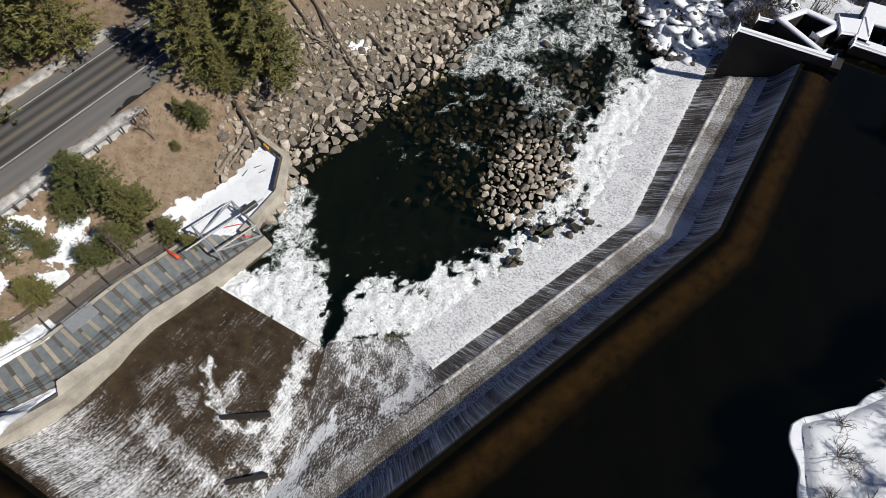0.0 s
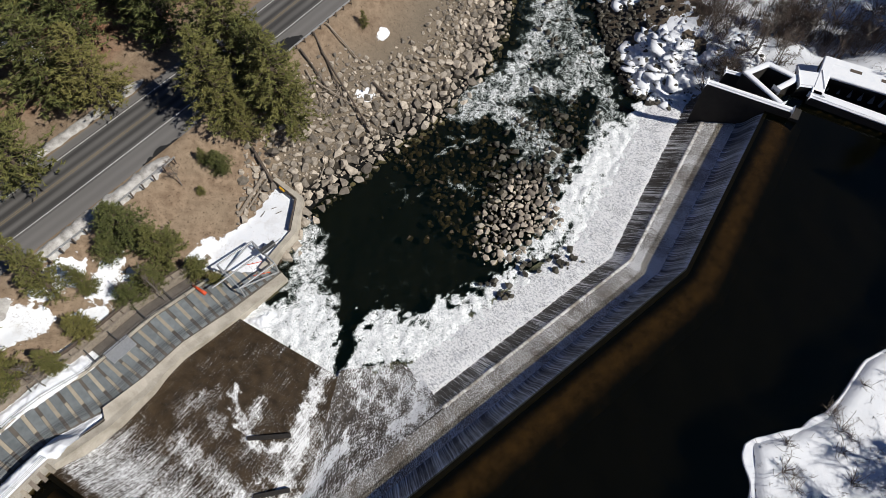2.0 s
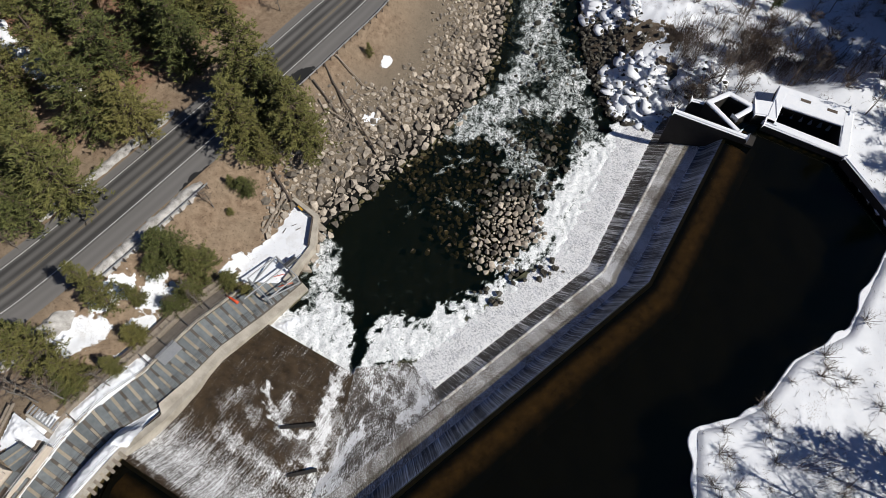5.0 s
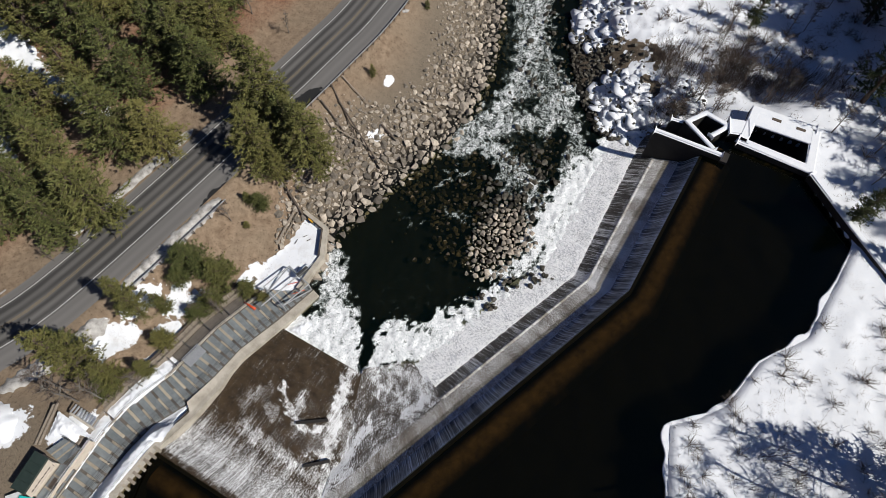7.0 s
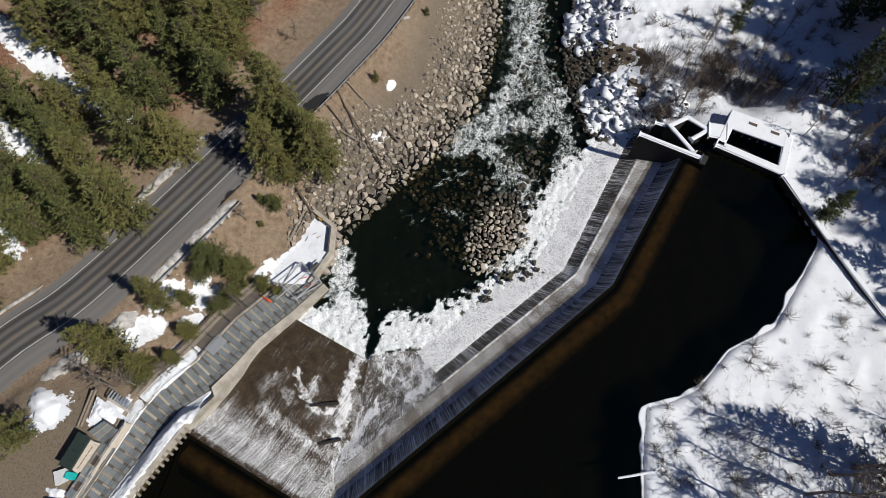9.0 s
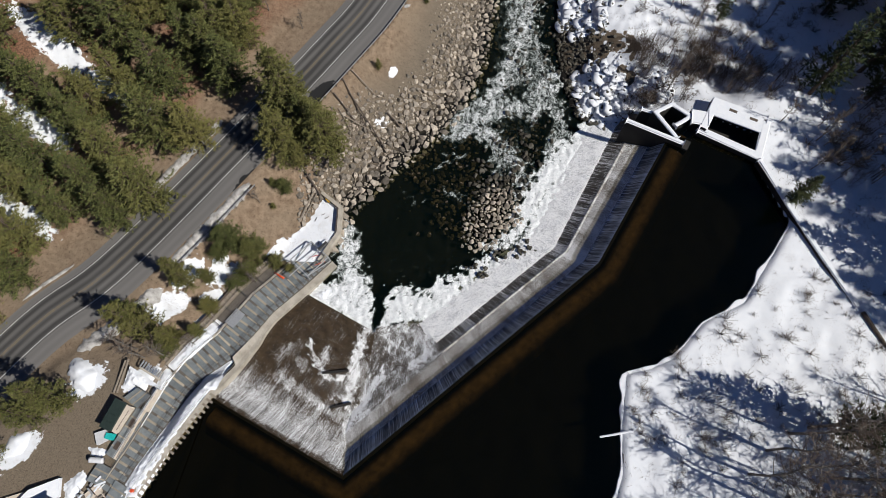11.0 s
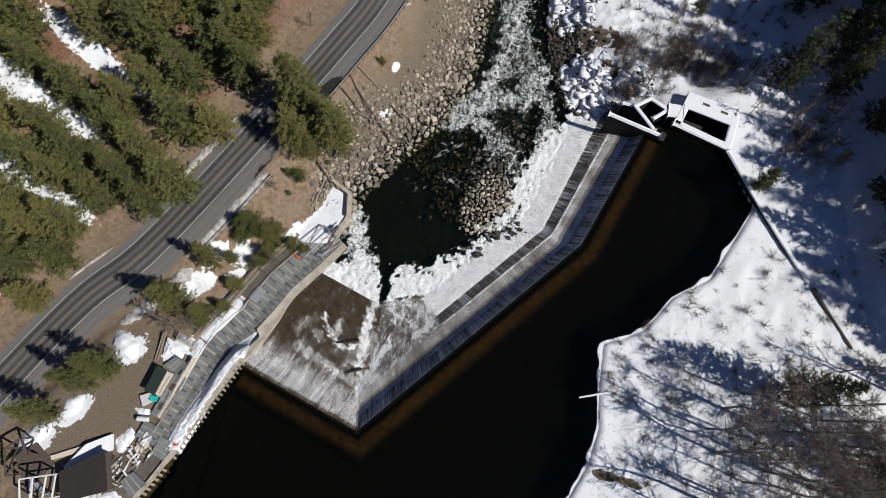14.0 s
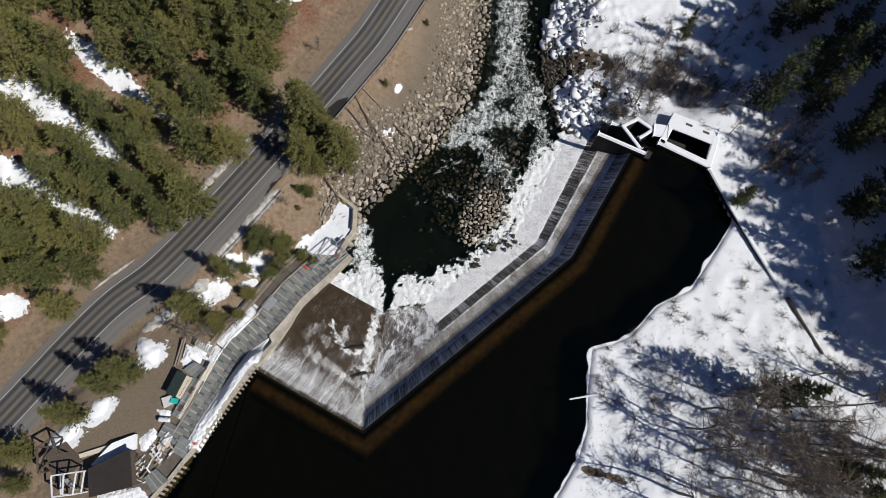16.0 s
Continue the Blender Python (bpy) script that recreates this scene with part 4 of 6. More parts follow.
RAPIDS = [([(30, 92.6), (25.4, 84), (16.7, 82.6), (9, 79.3), (4.4, 76.2)], 3.0, 0.5), ([(29.4, 84), (29.6, 75), (26.6, 71)], 2.6, 0.42), ([(10.7, 76), (15.9, 72.3), (19.1, 67.5), (19.4, 61.8)], 2.3, 0.5),
          ([(12.7, 78.6), (14, 71.1), (14.5, 65.2)], 2.0, 0.38), ([(26, 121), (23.7, 108), (20.2, 96.3), (13.1, 85.3), (5.5, 79.4)], 3.4, 0.5), ([(26.7, 70.4), (23.1, 85.2), (26.4, 96.2), (24.6, 108)], 2.6, 0.38),
          ([(0.5, 68.1), (5.9, 69.9)], 1.1, 0.34), ([(1.4, 60.7), (7.2, 58.6)], 0.9, 0.3), ([(-8, 60.5), (-5, 57)], 0.7, 0.25), ([(20.5, 93), (24, 140), (30, 200)], 4.0, 0.42)]
STILL = [([(-14.8, 28.6), (-13.4, 32), (-14.2, 38)], 1.0, 0.9), ([(8.4, 39.3), (9.4, 40.2)], 1.0, 1.0), ([(13.2, 44.6), (15, 45)], 1.0, 0.9), ([(17, 46.3), (20.8, 45.9)], 0.7, 0.8), ([(23, 71), (26.5, 79)], 2.0, 0.35)]


def runs(X, Y, lines, wobble=0.8, size=3.0):
    wx, wy = X + wobble * waves(X, Y, 55, size, 3), Y + wobble * waves(X, Y, 56, size, 3)
    f = np.zeros(np.shape(X))
    for line, w, amp in lines:
        f = np.maximum(f, amp * smooth(w * 1.4, w * 0.35, dist_to(wx, wy, line)[0]))
    return f


def river_foam(X, Y):
    f = np.maximum(runs(X, Y, PLUME + TOE_RUNS, 1.25, 3.4), runs(X, Y, RAPIDS, 1.2, 4.0))
    toe, w = dist_to(X, Y, flared([(4.2, 16.6), *MAIN[1:]], 12.0))
    f = np.maximum(f, 1.05 * smooth(3.6, 2.2, toe + 0.6 * waves(X, Y, 57, 3.0, 3)))
    toe2, w = dist_to(X, Y, flared(MAIN, 14.0)[1:])
    f = np.maximum(f, 1.0 * smooth(4.0, 2.6, toe2 + 0.5 * waves(X, Y, 58, 3.0, 3)))
    f = np.maximum(f, 0.17 * smooth(9, 4, dist_to(X, Y, [(19, 70), (20, 90), (22, 130)])[0]))
    f = np.maximum(f, 0.13 * smooth(12, 6, np.hypot((X + 5) * 0.8, Y - 44)))
    return f - runs(X, Y, STILL, 0.3)


def river_surface(X, Y):
    f = np.clip(river_foam(X, Y), 0, 1)
    toe, _ = dist_to(X, Y, flared([(4.2, 16.6), *MAIN[1:]], 9.5))
    lift = 0.25 * smooth(7, 0, toe) + 0.4 * smooth(10, 3, np.hypot(X + 10, Y - 20))
    lift = np.minimum(lift, 1.0)
    return RIVER + lift + f * (0.14 + 0.17 * waves(X, Y, 12, 3.0, 3)) + 0.03 * waves(X, Y, 14, 4)


DOWN = offset_line(CREST, 2.0)


def below(X, Y):
    poly = list(DOWN) + [(60, 90), (70, 420), (0, 420), (-60, 60)]
    return inside(X, Y, poly)


river = sheet("river", np.arange(-46, 62, 0.4), np.concatenate([np.arange(2, 134, 0.4), np.arange(134, 400, 6.0)]), river_surface, M["river"], lambda X, Y, Z: {"foam": river_foam(X, Y)}, keep=below)
tagged(river, "dark green river pool and white rapids below the weir", "water", kind="structure")


POOL_EDGE = list(offset_line(CREST, 0.05)) + [(56, 70.5), (60, 70), (71.5, 63), (76.5, 47), (84, 20), (80, -20), (40, -400), (-160, -400), (-101, -80), (-73.5, -24.5), (-66.5, -15.5), (-58, -5), (-51, 5.5), (-45.2, 13.4)]
pool = part("pool", ([(x, y, POOL) for x, y in POOL_EDGE], [tuple(range(len(POOL_EDGE)))[::-1]]), M["pool"])
if pool.data.polygons[0].normal.z < 0:
    pool.data.flip_normals()
pool.data.attributes.new("foam", "FLOAT", "POINT").data.foreach_set("value", [-1.0] * len(POOL_EDGE))
tagged(pool, "still black-green water held back by the weir", "water", kind="structure")

# ---- pad wall and fish ladder ----
pad_wall = solid("pad_wall", wall_line([(-27.2, 60.0), (-22.6, 56.2), (-22.9, 50.0), (-27.0, 43.4)], 0.9, -2.0, 2.45), M["concrete"], "pale weathered concrete wall round a snowy landing", "retaining wall")


def lad(f, inset):
    """A place on the ladder: share of the way up, metres inwards from its outer edge."""
    line = offset_line(LADDER, -inset * float(np.interp(f, [0, 0.5, 0.65, 0.88], [1.07, 1.07, 0.88, 0.58])))
    lens = [math.dist(a, b) for a, b in zip(LADDER[:-1], LADDER[1:])]
    want, run = f * sum(lens), 0.0
    for i, l in enumerate(lens):
        if want <= run + l or i == len(lens) - 1:
            t = (want - run) / l
            return Vector((line[i][0] + (line[i + 1][0] - line[i][0]) * t, line[i][1] + (line[i + 1][1] - line[i][1]) * t, ladder_z(f)))
        run += l


LAD_LEN = sum(math.dist(a, b) for a, b in zip(LADDER[:-1], LADDER[1:]))
FR = [sum(math.dist(a, b) for a, b in zip(LADDER[:i], LADDER[1:i + 1])) / LAD_LEN for i in range(len(LADDER))]
ladder = thing("fish_ladder", -40, 22, 0, "stepped fish ladder with grey grating deck and pale concrete wall", "fish ladder")
OUT_X = [(-23.7, 43.0), (-29.5, 36.7), (-36.3, 30.0), (-37.9, 27.4), (-39.0, 24.9), (-42.2, 19.5), (-45.0, 14.2), (-51, 6), (-57.5, -4), (-60, -7)]
OUT_Z = [0.8, 1.5, 2.9, 3.3, 3.8, 6.0, 10.5, 10.6, 10.6, 10.6]
part("outer_wall", wall_line(OUT_X, 1.1, -3.0, OUT_Z), M["concrete"], ladder, "pale water-stained curved concrete wall")
for k, (i, j) in enumerate(((0, 1), (1, 2), (2, 4), (4, 5))):
    part("ledge", prism([LADDER[k], OUT_X[i], OUT_X[j], LADDER[k + 1]][::-1], -2.0, [OUT_Z[j] - 0.08, OUT_Z[j] - 0.08, OUT_Z[i] - 0.08, OUT_Z[i] - 0.08]), M["concrete"], ladder, "pale concrete ledge beside the deck")


def ladder_strip(inner, outer, z0, dz):
    """A solid strip under the deck between two insets, from z0 up to the deck plus dz."""
    n = 40
    a, b = [lad(k / n, outer) for k in range(n + 1)], [lad(k / n, inner) for k in range(n + 1)]
    v, f = [], []
    for p, q in zip(a, b):
        v += [(p.x, p.y, z0), (q.x, q.y, z0), (q.x, q.y, q.z + dz), (p.x, p.y, p.z + dz)]
    for k in range(n):
        f += [(4 * k + i, 4 * k + (i + 1) % 4, 4 * k + 4 + (i + 1) % 4, 4 * k + 4 + i) for i in range(4)]
    return v, f + [(0, 1, 2, 3), (4 * n + 3, 4 * n + 2, 4 * n + 1, 4 * n)]


part("ladder_body", ladder_strip(5.8, 0.0, -2.0, -0.2), M["concrete_dark"], ladder)
part("inner_wall", ladder_strip(6.2, 5.85, -1.0, 0.1), M["concrete"], ladder)
count = 44
for i in range(count):
    f0, f1 = i / count, (i + 1) / count
    m = 0.22 / LAD_LEN
    q = [lad(f0 + m, 0.2), lad(f0 + m, 5.6), lad(f1 - m, 5.6), lad(f1 - m, 0.2)]
    part("grating", prism([(p.x, p.y) for p in q], [p.z - 0.10 for p in q], [p.z for p in q]), M["grate"], ladder)
    if i:
        w = 0.24 if i % 2 else 0.34
        a, b = lad(f0, 0.2), lad(f0, 5.6)
        lo, hi = (0.16, 0.62) if i % 2 else (0.38, 1.0)
        part("board", beam(a.lerp(b, lo) + Vector((0, 0, 0.01)), a.lerp(b, hi) + Vector((0, 0, 0.01)), w + 0.12, 0.09), M["plank"], ladder)


def handrail(points, height, posts, name, label, mat="rail", rails=(1.0, 0.55), r=0.035):
    """A rail of posts and two pipes along points (x, y, z)."""
    ob = thing(name, *points[0], label, "railing")
    for k in rails:
        part("top_rail" if k == 1.0 else "mid_rail", pipe([(x, y, z + height * k) for x, y, z in points], r, n=5), M[mat], ob)
    line = [Vector(p) for p in points]
    for a, b in zip(line[:-1], line[1:]):
        n = max(1, round((b - a).length / posts))
        for i in range(n):
            p = a.lerp(b, i / n)
            part("post", pipe([p - Vector((0, 0, 0.1)), p + Vector((0, 0, height))], r, n=5), M[mat], ob)
    return ob


handrail([tuple(lad(k / 20, 0.35)) for k in range(1, 20)], 1.1, 2.4, "handrail", "dark steel pipe handrail along the outer edge of the ladder deck")
handrail([tuple(lad(k / 20, 1.0)) for k in range(3, 17)], 1.1, 2.4, "handrail", "dark steel pipe handrail beside the deck walkway")
handrail([tuple(lad(k / 20, 5.8)) for k in range(3, 20)], 1.1, 2.6, "handrail", "dark steel pipe handrail along the inner edge of the ladder deck")

# ---- intake on the far bank ----
intake = thing("intake", 62, 70, 7, "old snow-covered concrete river intake with open chambers", "intake structure")
SN = 0.55


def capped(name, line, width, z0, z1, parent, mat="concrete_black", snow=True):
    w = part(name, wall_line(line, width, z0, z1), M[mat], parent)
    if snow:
        s = part("snow_cap", wall_line(line, width + 0.1, z1 - 0.02, z1 + SN), M["snow"], parent, "thick white snow cap", smooth=False)
        bev = s.modifiers.new("round", "BEVEL")
        bev.width, bev.segments = 0.27, 3
    return w


capped("wing_wall", [(42.5, 72.2), (54.6, 66.0)], 1.0, -2, 11.2, intake)
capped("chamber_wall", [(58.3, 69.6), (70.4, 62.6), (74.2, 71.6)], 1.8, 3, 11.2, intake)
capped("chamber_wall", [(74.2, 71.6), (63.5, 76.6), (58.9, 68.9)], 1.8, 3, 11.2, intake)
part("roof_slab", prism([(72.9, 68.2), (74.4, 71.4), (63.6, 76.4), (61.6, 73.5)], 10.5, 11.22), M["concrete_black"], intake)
roof_snow = part("snow_cap", prism([(72.8, 67.9), (74.9, 71.8), (63.4, 77.2), (61.3, 73.4)], 11.2, 11.72), M["snow"], intake, "thick white snow cap")
bev = roof_snow.modifiers.new("round", "BEVEL")
bev.width, bev.segments = 0.2, 3
# solid dark slabs stand in for the shade inside two roof openings
for hx, hy in ((66.8, 73.9), (71.0, 71.6)):
    part("roof_hatch", prism([(hx - 0.9, hy + 0.1), (hx + 0.7, hy - 0.7), (hx + 1.0, hy - 0.1), (hx - 0.6, hy + 0.7)], 11.5, 11.76), M["wood_dark"], intake, "dark slab standing in for a small shaded roof opening")
part("fallen_beam", beam((61.8, 69.8, 6.5), (66.5, 67.4, 6.7), 0.3, 0.3), M["wood"], intake)
part("fallen_beam", beam((63.2, 70.2, 6.6), (65.5, 66.6, 6.8), 0.25, 0.25), M["wood"], intake)
part("chamber_snow", prism([(66.0, 69.0), (70.2, 66.6), (70.0, 65.2), (67.2, 66.0)], 6.1, 6.8), M["snow"], intake)
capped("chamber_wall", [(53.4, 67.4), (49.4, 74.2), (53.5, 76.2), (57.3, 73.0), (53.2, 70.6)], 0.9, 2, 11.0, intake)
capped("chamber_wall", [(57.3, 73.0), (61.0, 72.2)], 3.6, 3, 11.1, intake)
capped("chamber_wall", [(49.4, 74.5), (46.6, 75.6)], 0.7, 2, 10.2, intake)
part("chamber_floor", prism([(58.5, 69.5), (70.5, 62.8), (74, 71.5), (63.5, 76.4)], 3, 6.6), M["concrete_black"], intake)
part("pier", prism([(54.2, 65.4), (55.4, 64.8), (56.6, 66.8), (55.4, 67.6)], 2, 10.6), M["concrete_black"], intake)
bank_wall = thing("bank_wall", 80, 38, 9, "snow-topped concrete retaining wall along the far bank", "retaining wall")
capped("wall", [(70.4, 61.4), (74.5, 50.5), (78.8, 40), (84, 28)], 1.0, 6, 11.6, bank_wall)
# dark bar added to draw the shadowed gap that continues the wall's line
gap_shadow = solid("fallen_trunk", pipe([(84.6, 27, 12.0), (87, 21, 12.2), (90.5, 13, 12.4)], 0.45, 0.3, 8), M["wood_dark"], "dark bar standing in for the shadowed gap beyond the bank wall", "log")
snow_log = thing("snowy_log", 31, 5, 10, "snow-covered log reaching out over the pool", "log")
part("trunk", pipe([(36, 5.2, 10.7), (32.5, 4.6, 10.35), (29.6, 4.2, 10.15)], 0.25, 0.15, 8), M["wood_dark"], snow_log)
part("snow_cap", pipe([(36, 5.2, 10.95), (32.5, 4.6, 10.6), (29.6, 4.2, 10.35)], 0.26, 0.2, 8), M["snow"], snow_log)


# ---- trees ----
def conifer_mesh(seed, height, spread, density, droop=0.25, spray=1.0, per=4):
    """Trunk and crown of a conifer with its foot at the origin: whorls of limbs that carry short needle sprays."""
    rng = random.Random(seed)
    trunk = pipe([(0, 0, -0.5), (0.05 * height * rng.uniform(-0.3, 0.3), 0, height * 0.5), (0, 0, height * 0.98)], height * 0.016 + 0.06, 0.03, 7)
    limbs, v, f = [], [], []
    z = height * 0.10
    while z < height * 0.985:
        k = (z / height - 0.10) / 0.9
        reach = spread * (1 - k) ** 0.75 * (0.55 + 0.45 * min(1, k * 6)) + 0.15
        for _ in range(rng.choice((4, 5, 5, 6))):
            a = rng.uniform(0, 2 * math.pi)
            r = reach * rng.uniform(0.55, 1.15)
            rise = rng.uniform(-droop, 0.25) * r + 0.25 * r * k
            tip = Vector((r * math.cos(a), r * math.sin(a), z + rise))
            root = Vector((0, 0, z))
            if r > 0.8:
                limbs.append(pipe([root, root.lerp(tip, 0.9)], 0.05, 0.015, 3))
            n = max(2, int(r * density))
            for i in range(n):
                t = (i + rng.random()) / n
                t = 0.22 + 0.78 * t
                c = root.lerp(tip, t) + Vector((rng.gauss(0, 0.13), rng.gauss(0, 0.13), rng.gauss(0, 0.08))) * (0.5 + 0.35 * r)
                out = Vector((math.cos(a), math.sin(a), 0))
                for _ in range(per):
                    d = (out * rng.uniform(0.2, 1.0) + Vector((rng.uniform(-1, 1), rng.uniform(-1, 1), rng.uniform(-0.25, 0.8)))).normalized()
                    s = d.cross(Vector((rng.uniform(-1, 1), rng.uniform(-1, 1), rng.uniform(0.2, 1)))).normalized()
                    l, w = rng.uniform(0.36, 0.85) * spray, rng.uniform(0.05, 0.10) * spray
                    m = len(v)
                    v += [c - d * l * 0.25 - s * w, c + s * w * 1.3 + d * l * 0.1, c + d * l]
                    f.append((m, m + 1, m + 2))
        z += height * rng.uniform(0.020, 0.032)
    return join(trunk, *limbs), (v, f)


def bare_mesh(seed, height, twiggy=1.0, lean=0.0):
    """A leafless tree: trunk, limbs, branches and thin twigs."""
    rng = random.Random(seed)
    wood, twigs = [], []
    bend = [Vector((lean * t * t * height + 0.02 * height * rng.uniform(-1, 1), 0.02 * height * rng.uniform(-1, 1), t * height)) for t in (0, 0.3, 0.6, 0.85, 1.0)]
    bend[0] = Vector((0, 0, -0.4))
    wood.append(pipe(bend, 0.011 * height + 0.03, 0.02, 6))

    def at(t):
        x = t * 4
        i = min(int(x), 3)
        return bend[i].lerp(bend[i + 1], x - i)

    for _ in range(int(34 * twiggy)):
        t = rng.uniform(0.28, 0.97)
        p = at(t)
        a = rng.uniform(0, 2 * math.pi)
        l = height * rng.uniform(0.12, 0.26) * (1.15 - t * 0.7)
        q = p + Vector((math.cos(a), math.sin(a), rng.uniform(0.3, 1.0))).normalized() * l
        mid = p.lerp(q, 0.5) + Vector((rng.gauss(0, 0.05), rng.gauss(0, 0.05), -0.06)) * l
        wood.append(pipe([p, mid, q], 0.035 + 0.002 * height, 0.012, 4))
        for _ in range(int(7 * twiggy)):
            u = rng.uniform(0.25, 1.0)
            b = p.lerp(q, u)
            e = b + Vector((math.cos(a) + rng.uniform(-1, 1), math.sin(a) + rng.uniform(-1, 1), rng.uniform(-0.1, 0.9))).normalized() * l * rng.uniform(0.2, 0.45)
            twigs.append(pipe([b, e], 0.03, 0.012, 3))
            for _ in range(2):
                g = b.lerp(e, rng.uniform(0.3, 0.9))
                twigs.append(pipe([g, g + Vector((rng.uniform(-1, 1), rng.uniform(-1, 1), rng.uniform(0, 0.8))).normalized() * l * 0.22], 0.02, 0.010, 3))
    return join(*wood), join(*twigs)


def shrub_mesh(seed, size, n=20):
    rng = random.Random(seed)
    stems = []
    for _ in range(n):
        a, r = rng.uniform(0, 2 * math.pi), rng.uniform(0.2, 1.0)
        tip = Vector((math.cos(a) * r, math.sin(a) * r, rng.uniform(0.4, 1.0))) * size
        root = Vector((rng.uniform(-0.15, 0.15), rng.uniform(-0.15, 0.15), -0.1)) * size
        mid = root.lerp(tip, 0.5) + Vector((0, 0, 0.12 * size))
        stems.append(pipe([root, mid, tip], 0.024, 0.010, 3))
        for _ in range(3):
            b = mid.lerp(tip, rng.random())
            stems.append(pipe([b, b + Vector((rng.uniform(-1, 1), rng.uniform(-1, 1), rng.uniform(0, 1))) * size * 0.25], 0.01, 0.005, 3))
    return join(*stems)


def tree_kind(name, label, category, group, geos):
    """A tree built once, with its parts, from (part name, geometry, material) rows."""
    ob = thing(name, 0, 0, 0, label, category, group)
    for nm, geo, mat in geos:
        p = part(nm, geo, mat, ob)
        if nm in ("twig_mass", "stem_mass", "crown"):
            p["kind"] = "stuff"
    return ob


def gz(x, y):
    return float(ground_z(np.array([x]), np.array([y]))[0])


def plant(kinds, spots, rng, sink=0.1):
    """Copies of the kinds (thing, own height) at spots (x, y, height, width factor); the first kinds themselves are moved to the first spots."""
    used = set()
    for x, y, h, *slim in spots:
        ob, own = kinds[rng.randrange(len(kinds))]
        k = h / own
        wide = k * (slim[0] if slim else 1.0)
        m = Matrix.LocRotScale((x, y, gz(x, y) - sink), Euler((rng.gauss(0, 0.02), rng.gauss(0, 0.02), rng.uniform(0, 6.28))), (wide * rng.uniform(0.92, 1.12),) * 2 + (k,))
        if ob.name in used:
            c = copy_thing(ob, pose(0, 0, 0))
            c.matrix_basis = m
        else:
            used.add(ob.name)
            ob.matrix_basis = m
    for ob, _ in kinds:
        if ob.name not in used:
            for o in [*ob.children_recursive, ob]:
                bpy.data.objects.remove(o)


rng = random.Random(4)
PINES = []
for i in range(6):
    wood, crown = conifer_mesh(100 + i, 15.0, 4.0 + 0.3 * (i % 3), 4.0, spray=0.8, per=5)
    PINES.append((tree_kind("pine_tree", "olive-green pine with a ragged crown on the roadside slope", "tree", "pines by the highway", [("trunk", wood, M["bark"]), ("crown", crown, M["needle"])]), 15.0))
HILL = [(-62, 99, 17), (-50, 99, 16), (-68, 90, 18), (-104, 100, 17), (-106, 88, 17), (-93, 90, 16), (-76, 103, 17), (-46, 84, 15), (-59, 81, 17), (-67, 78, 16), (-99, 69, 14), (-89, 67, 14),
        (-106, 71, 15), (-60, 70, 17), (-53, 69, 13), (-69, 63, 15), (-61, 55, 16), (-73, 57, 15), (-86, 56, 14), (-78, 52, 13), (-91, 44, 14), (-99, 45, 14), (-67, 51, 14), (-96, 37, 13)]
HILL += [(-86, 38, 13), (-92, 29, 11), (-104, 58, 14), (-84, 88, 15), (-54, 89, 15), (-44, 94, 14), (-112, 110, 17), (-86, 112, 17), (-66, 112, 16), (-118, 92, 16), (-116, 50, 14), (-56, 107, 15)]
while len(HILL) < 112:
    x, y = rng.uniform(-125, -40), rng.uniform(15, 125)
    d = float(dist_to(np.array([x]), np.array([y]), ROAD)[0][0])
    if d > 13 and x < np.interp(y, [q[1] for q in ROAD], [q[0] for q in ROAD]) and min(math.dist((x, y), q[:2]) for q in HILL) > 4.3 and float(blob(np.array([x]), np.array([y]), SNOW_SPOTS)[0]) < 0.3:
        HILL.append((x, y, rng.uniform(12, 17)))
HILL = [q for q in HILL if not (q[0] < -70 and float(blob(np.array([q[0] - 4.0]), np.array([q[1] + 2.0]), HILL_SNOW)[0]) > 0.62)]
plant(PINES, [(x, y, 1.32 * h, 1.08) for x, y, h in HILL], rng)
ROADSIDE = []
for i in range(3):
    wood, crown = conifer_mesh(140 + i, 12.0, 3.5, 5.5, spray=0.55, per=8)
    ROADSIDE.append((tree_kind("pine_tree", "bushy olive-green pine between highway and river", "tree", "pines by the river", [("trunk", wood, M["bark"]), ("crown", crown, M["needle"])]), 12.0))
plant(ROADSIDE, [(-33, 76, 25, 1.15), (-25, 69, 22, 1.1), (-34, 67, 20), (-29, 72, 18), (-31.2, 65.7, 11), (-25.6, 70.2, 10), (-53.5, 37.5, 17, 0.72), (-59.4, 27.7, 21, 0.72), (-54.5, 25.5, 12, 0.9), (-62.5, 30.5, 12, 0.8), (-77.5, 10, 19, 0.72), (-72.0, 13.0, 19, 0.72), (-84.4, 3.8, 18, 0.75), (-97, -4, 14),
                 (-96, -11, 10), (-49.6, 38.8, 9, 0.8), (-50.6, 27.2, 7), (-37, 60, 4), (-2, 109, 3), (-13.7, 90.1, 4)], rng)
BUSHY = []
for i in range(3):
    wood, crown = conifer_mesh(160 + i, 9.0, 4.3, 6.0, droop=0.1, spray=0.55, per=8)
    BUSHY.append((tree_kind("bushy_pine", "low wide olive-green pine beside the fish ladder", "tree", "bushy pines by the fish ladder", [("trunk", wood, M["bark"]), ("crown", crown, M["needle"])]), 9.0))
plant(BUSHY, [(-45.5, 46.5, 9.5), (-41, 44.8, 9), (-36.6, 43.3, 5), (-47.6, 44.4, 6), (-33.6, 41.6, 3.5), (-34.7, 59.6, 5.0), (-44.6, 38.0, 5.5), (-42.2, 40.6, 6.5), (-49.2, 32.8, 6.0), (-37.2, 55.5, 2.0), (-56, 24, 6.5)], rng)
FIRS = []
